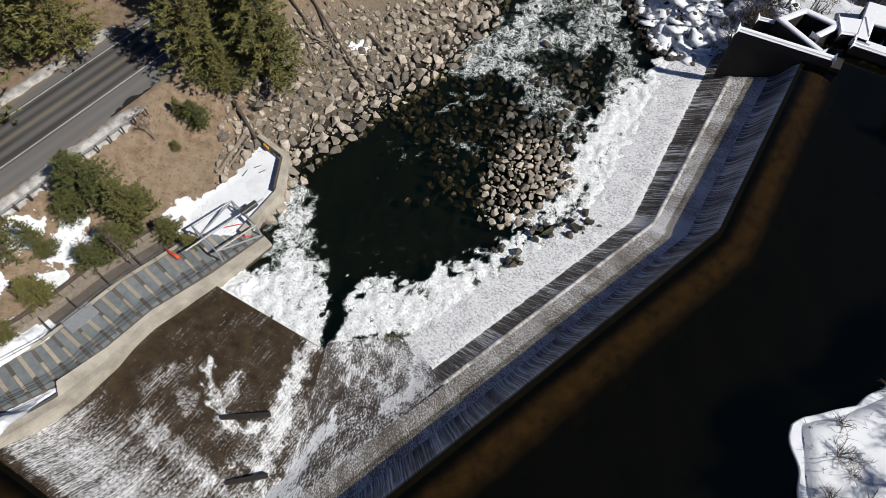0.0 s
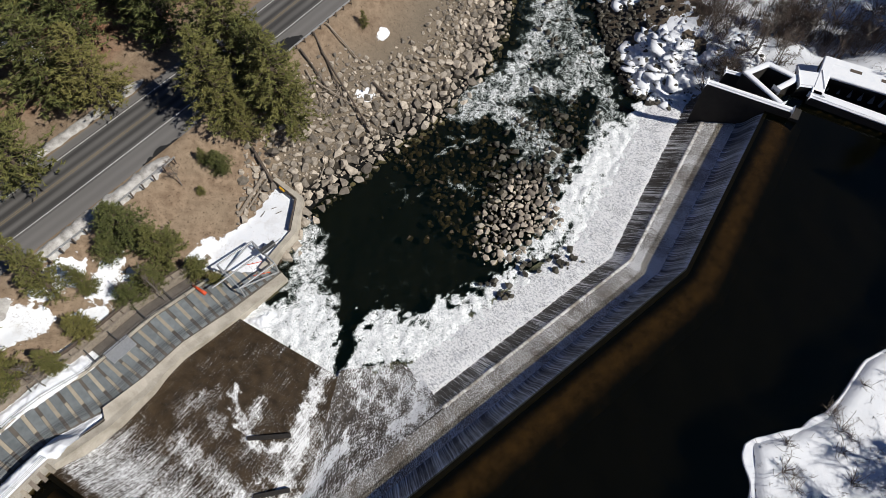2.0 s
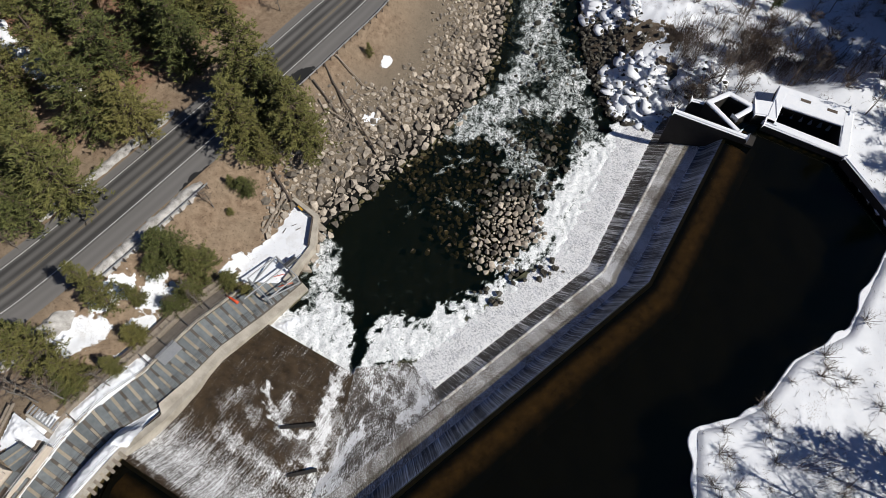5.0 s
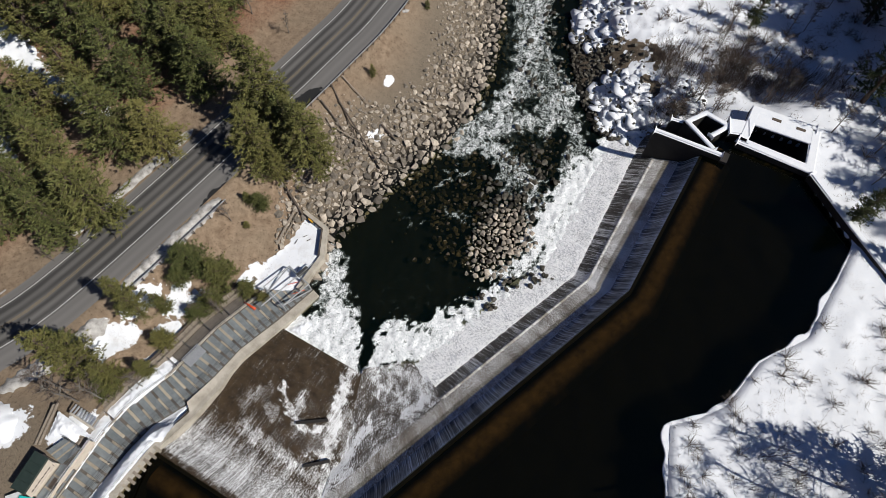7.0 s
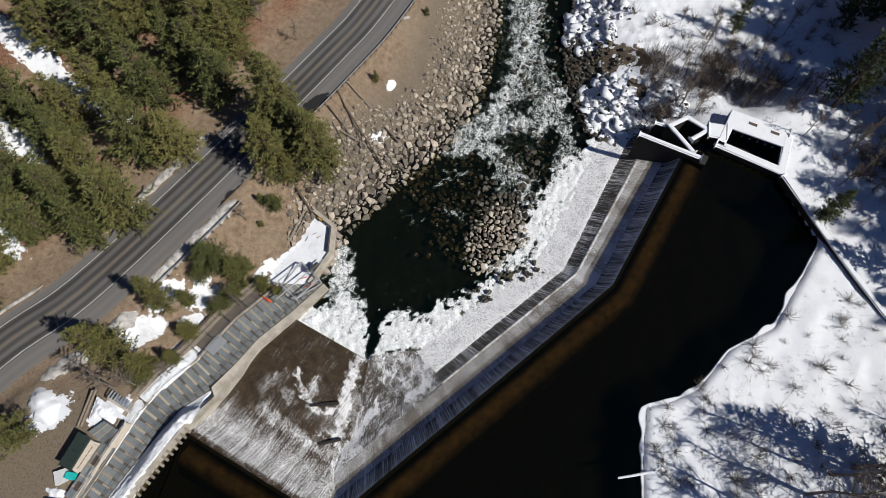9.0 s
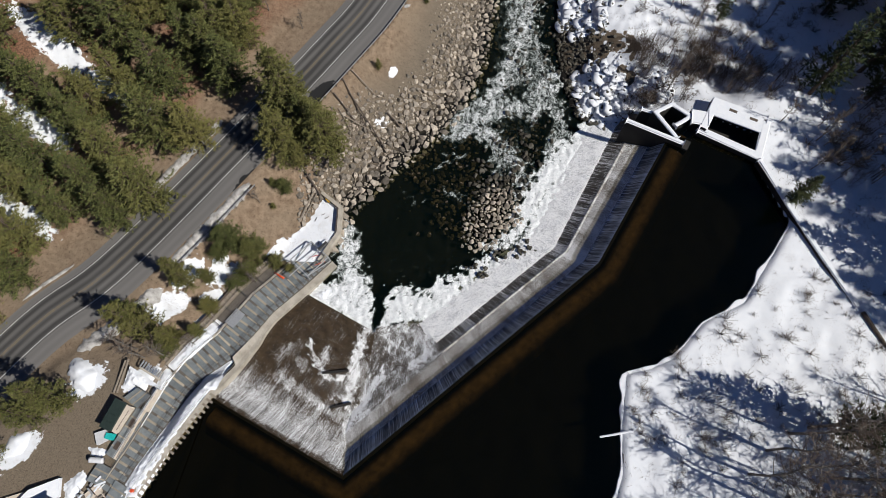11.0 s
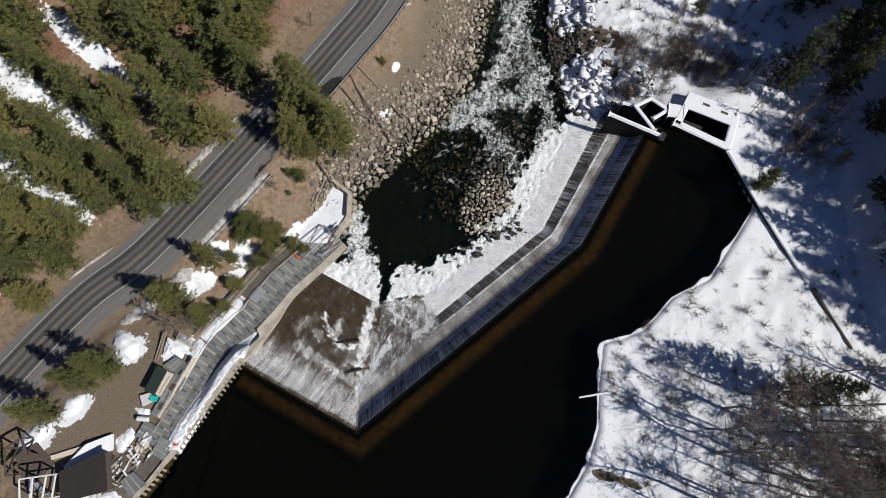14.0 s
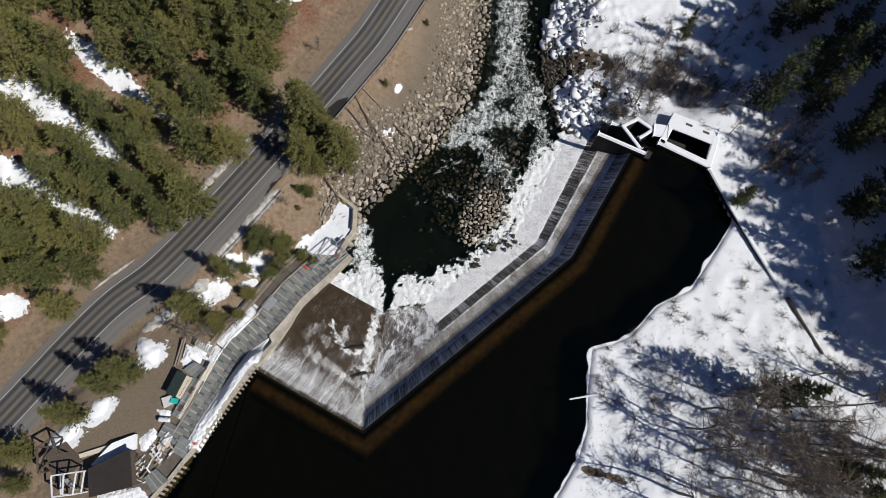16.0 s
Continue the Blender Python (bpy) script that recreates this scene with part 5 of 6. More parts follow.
for i in range(4):
    wood, crown = conifer_mesh(180 + i, 26.0, 5.2, 2.0, spray=1.5)
    FIRS.append((tree_kind("fir_tree", "tall dark green fir on the snowy far bank", "tree", "firs on the far bank", [("trunk", wood, M["bark"]), ("crown", crown, M["needle_dark"])]), 26.0))
FOREST = [(76, 52, 12, 1.25), (85, 78, 30), (71, 104, 14), (74, 4, 27), (85, -12, 22), (89, -16, 20), (97, 76, 26)]
while len(FOREST) < 100:
    x, y = rng.uniform(92, 158), rng.uniform(-25, 135)
    if x > 99 - 0.10 * (y - 60) + 6 * (y < 30) and min(math.dist((x, y), q[:2]) for q in FOREST) > 4.6 and not (x < 126 and y < 62 and rng.random() < 0.6):
        FOREST.append((x, y, rng.uniform(23, 31)))
plant(FIRS, FOREST, rng)
BARE = []
for i in range(5):
    wood, twigs = bare_mesh(220 + i, 24.0, 1.15, 0.03 * (i - 2))
    BARE.append((tree_kind("bare_tree", "tall leafless alder casting long shadows on snow", "tree", "leafless trees on the far bank", [("trunk", wood, M["bark_grey"]), ("twig_mass", twigs, M["twig"])]), 24.0))
plant(BARE, [(52, -17, 25), (56, -3, 25), (62, -8, 26), (54, -22, 24), (60, 1, 23), (64, -20, 25), (57, -8, 24), (71, -4, 25), (65, 4, 22), (69, 5, 26), (75, 1, 25), (81, -2, 24), (67, -12, 24), (76, -14, 25), (85, -9, 24), (62, -14, 22), (90, -8, 24), (98, 3, 22), (72, -9, 24), (79, -7, 23),
             (92, 1, 22), (66, -2, 20), (60, -18, 24), (95, -14, 24), (87, 8, 18)] + [(70 + 34 * rng.random(), -26 + 24 * rng.random(), rng.uniform(15, 24)) for _ in range(34)], rng)
YOUNG = []
for i in range(3):
    wood, twigs = bare_mesh(240 + i, 9.0, 0.9)
    YOUNG.append((tree_kind("young_bare_tree", "thin leafless young tree standing in snow", "tree", "young leafless trees", [("trunk", wood, M["bark_grey"]), ("twig_mass", twigs, M["twig"])]), 9.0))
plant(YOUNG, [(77, 71, 8), (85, 61, 10), (89, 63, 9), (73, 93, 9), (64, 86, 9), (57, 93, 8), (65, 102, 9), (86, 86, 9), (94, 56, 9), (51, 88, 7), (50, 80, 7), (96, 67, 9), (106, 22, 8), (60, 90, 8), (68, 88, 9),
              (62, 97, 8), (70, 84, 8), (80, 84, 8), (90, 71, 9), (92, 60, 9), (54, 84, 7), (48, 82, 6), (-62, 23.5, 12), (-60, 21.5, 11), (-56, 22, 10), (-51, 24.5, 8), (-57, 25, 7), (-42, 40.5, 7), (-40.5, 38.5, 7.5), (-44.5, 38.5, 6), (-40, 56, 6), (-58, 27, 8), (-70, 47, 5), (-32, 100, 6), (-40, 104, 7), (84, 66, 9), (88, 58, 9)] + [(50 + 42 * rng.random(), 79 + 32 * rng.random(), rng.uniform(4, 9)) for _ in range(20)] + [(80 + 18 * rng.random(), 52 + 22 * rng.random(), rng.uniform(4, 9)) for _ in range(18)], rng)
SHRUBS = []
for i in range(3):
    SHRUBS.append((tree_kind("bare_shrub", "leafless brown shrub poking through snow", "shrub", "shrubs on the far bank", [("stem_mass", shrub_mesh(260 + i, 1.2), M["twig"])]), 1.2))
spots = []
while len(spots) < 160:
    x, y = rng.uniform(36, 95), rng.uniform(-16, 36)
    if not bool(inside(np.array([x]), np.array([y]), WATER)[0]) and x - 36 > 0.4 * (y - 10):
        spots.append((x, y, rng.uniform(0.9, 2.2)))
for _ in range(70):
    spots.append((rng.uniform(48, 100), rng.uniform(78, 112), rng.uniform(1.0, 2.6)))
for cx, cy, n, r in ((58, 84, 10, 8), (67, 90, 12, 9), (50, 82, 10, 5), (90, 62, 16, 8), (76, 84, 8, 7), (72, 98, 6, 7)):
    spots += [(cx + rng.gauss(0, r / 2), cy + rng.gauss(0, r / 2), rng.uniform(1.8, 3.6)) for _ in range(n)]
plant(SHRUBS, spots, rng)


def clump_mesh(seed, n=22):
    """A clump of upright leafless whips, about 5 m high."""
    rr = random.Random(seed)
    stems = []
    for _ in range(n):
        x, y, h = rr.gauss(0, 0.9), rr.gauss(0, 0.9), rr.uniform(2.5, 5.4)
        lx, ly = rr.gauss(0, 0.45) + x * 0.35, rr.gauss(0, 0.45) + y * 0.35
        root, mid, tip = Vector((x, y, -0.2)), Vector((x + lx * 0.4, y + ly * 0.4, h * 0.55)), Vector((x + lx, y + ly, h))
        stems.append(pipe([root, mid, tip], 0.035, 0.012, 3))
        for _ in range(5):
            b = mid.lerp(tip, rr.uniform(-0.4, 0.9))
            stems.append(pipe([b, b + Vector((rr.uniform(-1, 1), rr.uniform(-1, 1), rr.uniform(0.3, 1.6))).normalized() * rr.uniform(0.5, 1.2)], 0.018, 0.008, 3))
    return join(*stems)


CLUMPS = []
for i in range(3):
    CLUMPS.append((tree_kind("willow_clump", "thicket of thin leafless brown stems in snow", "shrub", "thickets on the far bank", [("stem_mass", clump_mesh(280 + i), M["twig"])]), 5.0))
THICKET = [(54.8, 102), (74, 97), (82, 91), (86, 80), (76, 79), (62.2, 83), (54.7, 89.5), (47.9, 82), (48.5, 97)]
spots = []
while len(spots) < 75:
    x, y = rng.uniform(46, 88), rng.uniform(78, 104)
    if bool(inside(np.array([x]), np.array([y]), THICKET)[0]) and float(waves(x, y, 91, 14.0, 2)) > -0.35:
        spots.append((x, y, rng.uniform(3.0, 5.5)))
for cx, cy, r, n in ((47.5, 80.5, 2.2, 7), (90, 60, 5, 10), (98, 40, 6, 6), (66, -6, 7, 10), (60, 12, 8, 6), (48, 6, 6, 4)):
    spots += [(cx + rng.gauss(0, r), cy + rng.gauss(0, r), rng.uniform(1.4, 4.0)) for _ in range(n)]
plant(CLUMPS, spots, rng)


def stalks(name, n, label):
    """Single dry stalks and twigs that stick out of the far bank's snow, some lying on it."""
    rr = random.Random(31)
    X, Y = np.array([rr.uniform(30, 112) for _ in range(n)]), np.array([rr.uniform(-24, 108) for _ in range(n)])
    keep = ~inside(X, Y, WATER) & (dist_to(X, Y, SHORE_R)[0] < dist_to(X, Y, SHORE_L)[0]) & ~inside(X, Y, INTAKE_PIT) & (waves(X, Y, 92, 16.0, 3) > -0.15)
    X, Y = X[keep], Y[keep]
    Z = ground_z(X, Y)
    geos = []
    for x, y, z in zip(X, Y, Z):
        for _ in range(rr.choice((1, 2, 3))):
            a, l = rr.uniform(0, 6.28), rr.uniform(0.3, 1.3)
            p = Vector((x + rr.gauss(0, 0.15), y + rr.gauss(0, 0.15), z - 0.05))
            geos.append(pipe([p, p + Vector((math.cos(a), math.sin(a), rr.uniform(0.1, 1.4))).normalized() * l], 0.028, 0.012, 3))
    return solid(name, join(*geos), M["twig"], label, "stalks", kind="stuff")


stalks("dry_stalks", 5200, "dry brown stalks and twigs poking out of the snow")


def snow_shelf():
    """A low shelf of ice and snow along the pool's edge, below the bank's lip."""
    line = [(75, 47), (70.5, 41), (62, 30), (53, 26), (46, 19), (41, 17), (36.6, 15.9), (35.9, 15.2), (34, 6), (33, -3), (30, -10), (25, -17), (12, -50)]
    v, f = [], []
    for i, (p, d) in enumerate(along(line, 0.4)):
        n = Vector((-d.y, d.x))
        w = 0.15 + 0.55 * abs(float(waves(p.x, p.y, 93, 15.0, 2)))
        a, b = p - n * w, p + n * 0.9
        v += [(a.x, a.y, 9.85), (a.x, a.y, 10.16), (a.x + 0.1 * n.x, a.y + 0.1 * n.y, 10.24), (b.x, b.y, 10.3)]
        if i:
            f += [(4 * i - 4 + j, 4 * i + j, 4 * i + j + 1, 4 * i - 3 + j) for j in range(3)]
    return solid("ice_shelf", (v, f), M["snow"], "low white ice shelf along the edge of the pool", "ice", kind="stuff", smooth=False)


snow_shelf()


# ---- rocks ----
def rock_geo(seed, n=14):
    """An angular boulder about 1 m across: the hull of random points."""
    rr = random.Random(seed)
    bm = bmesh.new()
    sx, sy, sz = rr.uniform(0.8, 1.25), rr.uniform(0.6, 0.95), rr.uniform(0.45, 0.8)
    for _ in range(n):
        d = Vector((rr.gauss(0, 1), rr.gauss(0, 1), rr.gauss(0, 1))).normalized() * rr.uniform(0.42, 0.55)
        bm.verts.new((d.x * sx, d.y * sy, d.z * sz))
    r = bmesh.ops.convex_hull(bm, input=bm.verts)
    bmesh.ops.delete(bm, geom=[g for g in set(r["geom_interior"] + r["geom_unused"]) if isinstance(g, bmesh.types.BMVert) and g.is_valid], context="VERTS")
    bm.verts.index_update()
    geo = [v.co.copy() for v in bm.verts], [tuple(v.index for v in fc.verts) for fc in bm.faces]
    bm.free()
    return geo


ROCKS = [rock_geo(i) for i in range(14)]
ROCK_MESH = [make_mesh("boulder", *g, M["rock"]) for g in ROCKS]


def rubble(name, spots, mat, label, seed, flat=1.0, rounded=False):
    """Many stones in one mesh: (x, y, z, size)."""
    rr = random.Random(seed)
    v, f = [], []
    for x, y, z, s in spots:
        gv, gf = ROCKS[rr.randrange(len(ROCKS))]
        m = Matrix.LocRotScale((x, y, z), Euler((rr.gauss(0, 0.5 * flat), rr.gauss(0, 0.5 * flat), rr.uniform(0, 6.3))), (s, s, s * flat))
        n = len(v)
        v += [m @ c for c in gv]
        f += [tuple(i + n for i in q) for q in gf]
    return solid(name, (v, f), M[mat], label, "rocks", kind="stuff", smooth=rounded)


rng = random.Random(8)
N = 34000
X = np.array([rng.uniform(-32, 30) for _ in range(N)])
Y = np.array([rng.uniform(46, 134) for _ in range(N)])
DL, _ = dist_to(X, Y, SHORE_L)
DR, _ = dist_to(X, Y, SHORE_R)
WET, PADS, GZ = inside(X, Y, WATER), inside(X, Y, PAD), ground_z(X, Y)
RD, _ = dist_to(X, Y, ROAD)
cand = []
for x, y, d, dr, w, p, z, rd in zip(X, Y, DL, DR, WET, PADS, GZ, RD):
    if dr < d or p or rd < 10 or (w and d > 1.6):
        continue
    top = 19 if y < 85 else 14
    if not w and d > top * rng.uniform(0.55, 1.05):
        continue
    size = (0.45 + 1.75 * rng.random() ** 2.2) * (1.2 - 0.5 * min(d, 16) / 16) * (1 if y < 90 else 0.8)
    cand.append((x, y, z, size))
cand.sort(key=lambda c: -c[3])


def packed(cands, tight):
    """Keeps stones, largest first, that don't overlap those kept."""
    grid, kept = {}, []
    for x, y, z, size in cands:
        key = (int(x // 2), int(y // 2))
        if any(math.dist((x, y), (a, b)) < tight * (size + c) for i in (-1, 0, 1) for j in (-1, 0, 1) for a, b, c in grid.get((key[0] + i, key[1] + j), ())):
            continue
        grid.setdefault(key, []).append((x, y, size))
        kept.append((x, y, z, size))
    return kept


riprap = [(x, y, z + 0.10 * s, s) for x, y, z, s in packed(cand, 0.325)]
riprap.sort(key=lambda r: -r[3])
boulder_group = "riprap boulders on the road bank"
near = [r for r in riprap if r[1] < 90][:260]
chosen = set(near)
for x, y, z, s in near:
    ob = new("boulder", ROCK_MESH[rng.randrange(len(ROCK_MESH))])
    ob.matrix_basis = Matrix.LocRotScale((x, y, z), Euler((rng.gauss(0, 0.4), rng.gauss(0, 0.4), rng.uniform(0, 6.3))), (s, s, s))
    tagged(ob, "angular grey granite boulder on the river bank", "boulder", boulder_group)
small = [(x, y, z - 0.02, 0.28 + 0.3 * rng.random()) for x, y, z, s in cand if rng.random() < 0.55]
grid = {}
for x, y, z, s in riprap:
    grid.setdefault((int(x // 2), int(y // 2)), []).append((x, y, s))
small = [c for c in packed(small, 0.4) if not any(math.dist(c[:2], (a, b)) < 0.34 * q for i in (-1, 0, 1) for j in (-1, 0, 1) for a, b, q in grid.get((int(c[0] // 2) + i, int(c[1] // 2) + j), ()))]
rubble("riprap", [r for r in riprap if r not in chosen] + small, "rocks", "sloping bank of broken grey granite stones", 21)
BAR = [(8.9, 58.0), (13.3, 63.8), (17.0, 60.5), (18.6, 53.4), (13.3, 48.6), (11.5, 46.2), (5.8, 46.4), (6.6, 53.4)]
isle = []
while len(isle) < 2600:
    x, y = rng.uniform(4, 20), rng.uniform(45, 65)
    p = np.array([x + rng.gauss(0, 0.6)]), np.array([y + rng.gauss(0, 0.6)])
    if bool(inside(*p, BAR)[0]):
        r = min(1.0, float(dist_to(*p, BAR + BAR[:1])[0][0]) / 3.0)
        isle.append((x, y, 0.9 * r - 0.15, (0.4 + 1.3 * rng.random() ** 2.2)))
isle = packed(sorted(isle, key=lambda c: -c[3]), 0.36)
rubble("gravel_bar", isle, "rocks", "heap of pale broken stones standing out of the river", 22)
bed, sunk = [], []
for _ in range(1100):
    x, y = rng.uniform(-18, 31), rng.uniform(40, 128)
    if bool(inside(np.array([x]), np.array([y]), WATER)[0]):
        d = min(math.dist((x, y), (14, 66)) / 20, math.dist((x, y), (3, 66)) / 16)
        if rng.random() < 1.25 - d or y > 88:
            s = rng.uniform(0.6, 1.7)
            calm = x < 6 + 0.3 * (y - 60)
            if float(dist_to(np.array([x]), np.array([y]), flared(MAIN, 14.5))[0][0]) < 6.5:
                continue
            if calm or rng.random() < 0.5:
                sunk.append((x, y, rng.uniform(-0.75, -0.35), s))
            else:
                bed.append((x, y, rng.uniform(0.05, 0.5), s))
for cx, cy, rx, ry, n in ((6, 57, 8, 9, 260), (1, 70, 10, 9, 260), (17, 76, 9, 6, 120), (22, 69, 7, 7, 90)):
    for _ in range(n):
        a, r = rng.uniform(0, 6.28), rng.random() ** 0.5
        sunk.append((cx + rx * r * math.cos(a), cy + ry * r * math.sin(a), rng.uniform(-0.7, -0.3), rng.uniform(0.5, 1.5)))
for cx, cy, r, n in ((9.5, 66, 4, 16), (14, 63, 4, 22), (19, 62.5, 4, 22), (22, 69, 3, 10), (9, 58, 4, 16), (20, 74, 3, 10), (15, 73, 3, 10)):
    for _ in range(n):
        bed.append((cx + rng.gauss(0, r / 2), cy + rng.gauss(0, r / 2), rng.uniform(0.05, 0.5), rng.uniform(0.6, 1.9)))
rubble("sunken_stones", [q for q in sunk if bool(inside(np.array([q[0]]), np.array([q[1]]), WATER)[0])], "rock_bed", "brown stones lying under shallow river water", 26)
bed = [q for q in bed if float(dist_to(np.array([q[0]]), np.array([q[1]]), flared(MAIN, 14.5))[0][0]) > 6.5]
for cx, cy, n in ((9.0, 39.9, 7), (13.6, 44.6, 7), (17.2, 46.2, 5), (19.0, 44.6, 4), (20.8, 46.0, 5), (17.9, 54.2, 4), (7.5, 41.8, 4)):
    bed += [(cx + rng.gauss(0, 0.8), cy + rng.gauss(0, 0.6), rng.uniform(0.5, 0.9), rng.uniform(0.7, 1.6)) for _ in range(n)]
rubble("river_boulders", bed, "rock_wet", "dark wet boulders in the rapids", 23)
snowy, bare_r = [], []
for _ in range(2400):
    x, y = rng.uniform(30, 56), rng.uniform(76, 132)
    p = np.array([x]), np.array([y])
    if not bool(inside(*p, WATER)[0]):
        d = float(dist_to(*p, SHORE_R)[0][0])
        if d < 14 * rng.uniform(0.4, 1.1) and not (x > 44 and y < 80):
            s = rng.uniform(0.6, 1.7)
            z = gz(x, y)
            bare_r.append((x, y, z + 0.1, s))
            if rng.random() < 0.75 - 1.2 * float(blob(*p, BARE_BANK)[0]) and d > 1.0:
                snowy.append((x - 0.1, y + 0.1, z + 0.12 * s, s * rng.uniform(1.7, 3.2)))
rubble("far_bank_rocks", bare_r, "rock_wet", "dark wet stones on the far bank", 24)
rubble("snow_pillows", snowy, "snow", "pillows of snow lying on the far-bank stones", 25, 0.36, True)


# ---- fish ladder: gantry, channel and walkways ----
def frame_thing(name, label, category, bars, mat, size=0.16, spot=None):
    """A steel or timber frame of straight members, each a part: (part name, start, end)."""
    ob = thing(name, *(spot or bars[0][1]), label, category)
    for nm, a, b in bars:
        part(nm, beam(a, b, size, size), M[mat], ob)
    return ob


G = [lad(0.005, 0.3), lad(0.005, 5.4), lad(0.105, 0.3), lad(0.105, 5.4)]
up4 = Vector((0, 0, 2.7))
bars = [("column", p, p + up4) for p in G]
bars += [("top_beam", G[0] + up4, G[1] + up4), ("top_beam", G[2] + up4, G[3] + up4), ("top_beam", G[0] + up4, G[2] + up4), ("top_beam", G[1] + up4, G[3] + up4)]
bars += [("brace", G[0], G[2] + up4), ("brace", G[1] + up4, G[3]), ("brace", G[0] + up4, G[1] + Vector((0, 0, 1.2))), ("runway_beam", lad(-0.05, 2.8) + up4, lad(0.15, 2.8) + up4)]
frame_thing("gantry", "pale steel hoist gantry over the end of the ladder deck", "gantry", bars, "galv", 0.2)
hoist = thing("hoist", *(lad(-0.02, 2.8) + Vector((0, 0, 2.6))), "dark chain hoist hanging from the gantry beam", "hoist")
part("hoist_body", beam(lad(-0.03, 2.8) + Vector((0, 0, 2.9)), lad(0.01, 2.8) + Vector((0, 0, 2.9)), 0.7, 0.8), M["rail"], hoist)
red_bar = thing("red_guard_bars", *lad(0.03, 1.0), "red painted guard bars leaning on the ladder deck", "guard bar")
part("bar", pipe([lad(0.02, 1.0) + Vector((0, 0, 0.1)), lad(0.06, 1.6) + Vector((0, 0, 1.1))], 0.06), M["red"], red_bar)
part("bar", pipe([lad(0.02, 2.6) + Vector((0, 0, 1.2)), lad(0.05, 3.6) + Vector((0, 0, 1.1))], 0.06), M["red"], red_bar)
p = lad(0.17, 5.3)
kayak = solid("red_float", join(pipe([p + Vector((-1.1, 0.7, 0.12)), p + Vector((-0.4, 0.25, 0.28)), p + Vector((0.5, -0.35, 0.28)), p + Vector((1.1, -0.7, 0.12))], 0.12, 0.3, 8)), M["red"], "orange-red float lying on the ladder deck", "float", smooth=True)

walkway = thing("timber_walkway", *lad(0.4, 9.0), "weathered timber walkway with low walls above the ladder", "walkway")
for i in range(26):
    f0, f1 = 0.10 + 0.62 * i / 26, 0.10 + 0.62 * (i + 0.94) / 26
    zz = Vector((0, 0, 0.35))
    part("deck_board", beam(lad(f0, 9.2) + zz, lad(f1, 9.2) + zz, 1.1, 0.1), M["wood"], walkway)
for inset, m in ((8.5, "wood"), (9.9, "wood_dark")):
    pts = [lad(0.10 + 0.62 * k / 12, inset) for k in range(13)]
    part("kerb_rail", wall_line([(q.x, q.y) for q in pts], 0.28, [q.z - 0.8 for q in pts], [q.z + 0.75 for q in pts]), M[m], walkway)
channel = thing("side_channel", *lad(0.3, 7.0), "dark open water channel beside the ladder deck", "channel")
pts = [lad(0.17 + 0.02 * k, 7.3) for k in range(13)]
part("channel_floor", wall_line([(q.x, q.y) for q in pts], 1.9, [q.z - 2.4 for q in pts], [q.z - 0.25 for q in pts]), M["concrete_dark"], channel)
for k in range(9):
    a, b = lad(0.16 + 0.066 * k, 6.0) + Vector((0, 0, 0.3)), lad(0.16 + 0.066 * k, 8.7) + Vector((0, 0, 0.6))
    part("cross_bar", beam(a, b, 0.14, 0.14), M["rail"], channel)
cover = solid("steel_cover", prism([(q.x, q.y) for q in (lad(0.34, 4.2), lad(0.34, 6.4), lad(0.40, 6.4), lad(0.40, 4.2))], [lad(0.34, 5).z + 0.06] * 2 + [lad(0.40, 5).z + 0.06] * 2, [lad(0.34, 5).z + 0.16] * 2 + [lad(0.40, 5).z + 0.16] * 2), M["galv"], "pale steel hatch cover on the ladder deck", "hatch cover")


def drift(name, outline, z, label, seed, height=0.35):
    """A snow drift: an outline filled with a low rounded heap; z(x, y) gives its foot."""
    xs, ys = [q[0] for q in outline], [q[1] for q in outline]
    X = np.arange(min(xs) - 0.3, max(xs) + 0.6, 0.15)
    Y = np.arange(min(ys) - 0.3, max(ys) + 0.6, 0.15)

    def top(A, B):
        d, _ = dist_to(A, B, outline + outline[:1])
        d = np.where(inside(A, B, outline), d + 0.12 * waves(A, B, seed, 1.4, 3), -0.1)
        return z(A, B) + height * np.clip(d / 0.7, -0.4, 1) ** 1 * (1 + 0.25 * waves(A, B, seed + 1, 2.0))

    ob = sheet(name, X, Y, top, M["snow"], lambda A, B, C: {}, keep=lambda A, B: dist_to(A, B, outline + outline[:1])[0] * np.where(inside(A, B, outline), 1, -1) > -0.3)
    return tagged(ob, label, "snow", kind="stuff")


def deck_height(A, B):
    d, f = dist_to(A, B, LADDER)
    return ladder_z(f)


q = [lad(f, i) for f, i in ((0.44, 5.9), (0.62, 5.9), (0.62, 8.4), (0.44, 8.2))]
drift("snow_drift", [(a.x, a.y) for a in q], lambda A, B: deck_height(A, B) + 0.02, "clean snow strip between deck and timber walkway", 41)
q = [lad(f, i) for f, i in ((0.63, 5.9), (0.80, 5.9), (0.80, 7.8), (0.63, 8.2))]
drift("snow_drift", [(a.x, a.y) for a in q], lambda A, B: deck_height(A, B) + 0.02, "clean snow strip between deck and timber walkway", 43)
drift("snow_drift", [(-43.4, 21.2), (-47.9, 17.6), (-50.5, 13.6), (-58.1, 0.2), (-60.4, -4.6), (-56.9, -5.2), (-46.8, 13.2), (-44.4, 15.0)], lambda A, B: deck_height(A, B) + (10.2 - deck_height(A, B)) * smooth(0.3, 2.6, dist_to(A, B, LADDER)[0]) * smooth(20, 15, B),
      "long snow wedge between deck and pool wall", 45, 0.45)
drift("snow_drift", [(-29.2, 36.0), (-26.0, 34.6), (-24.4, 37.0), (-25.5, 37.6)], lambda A, B: 0.1 + 0 * A, "snow remnant at the foot of the ladder wall", 47, 0.5)
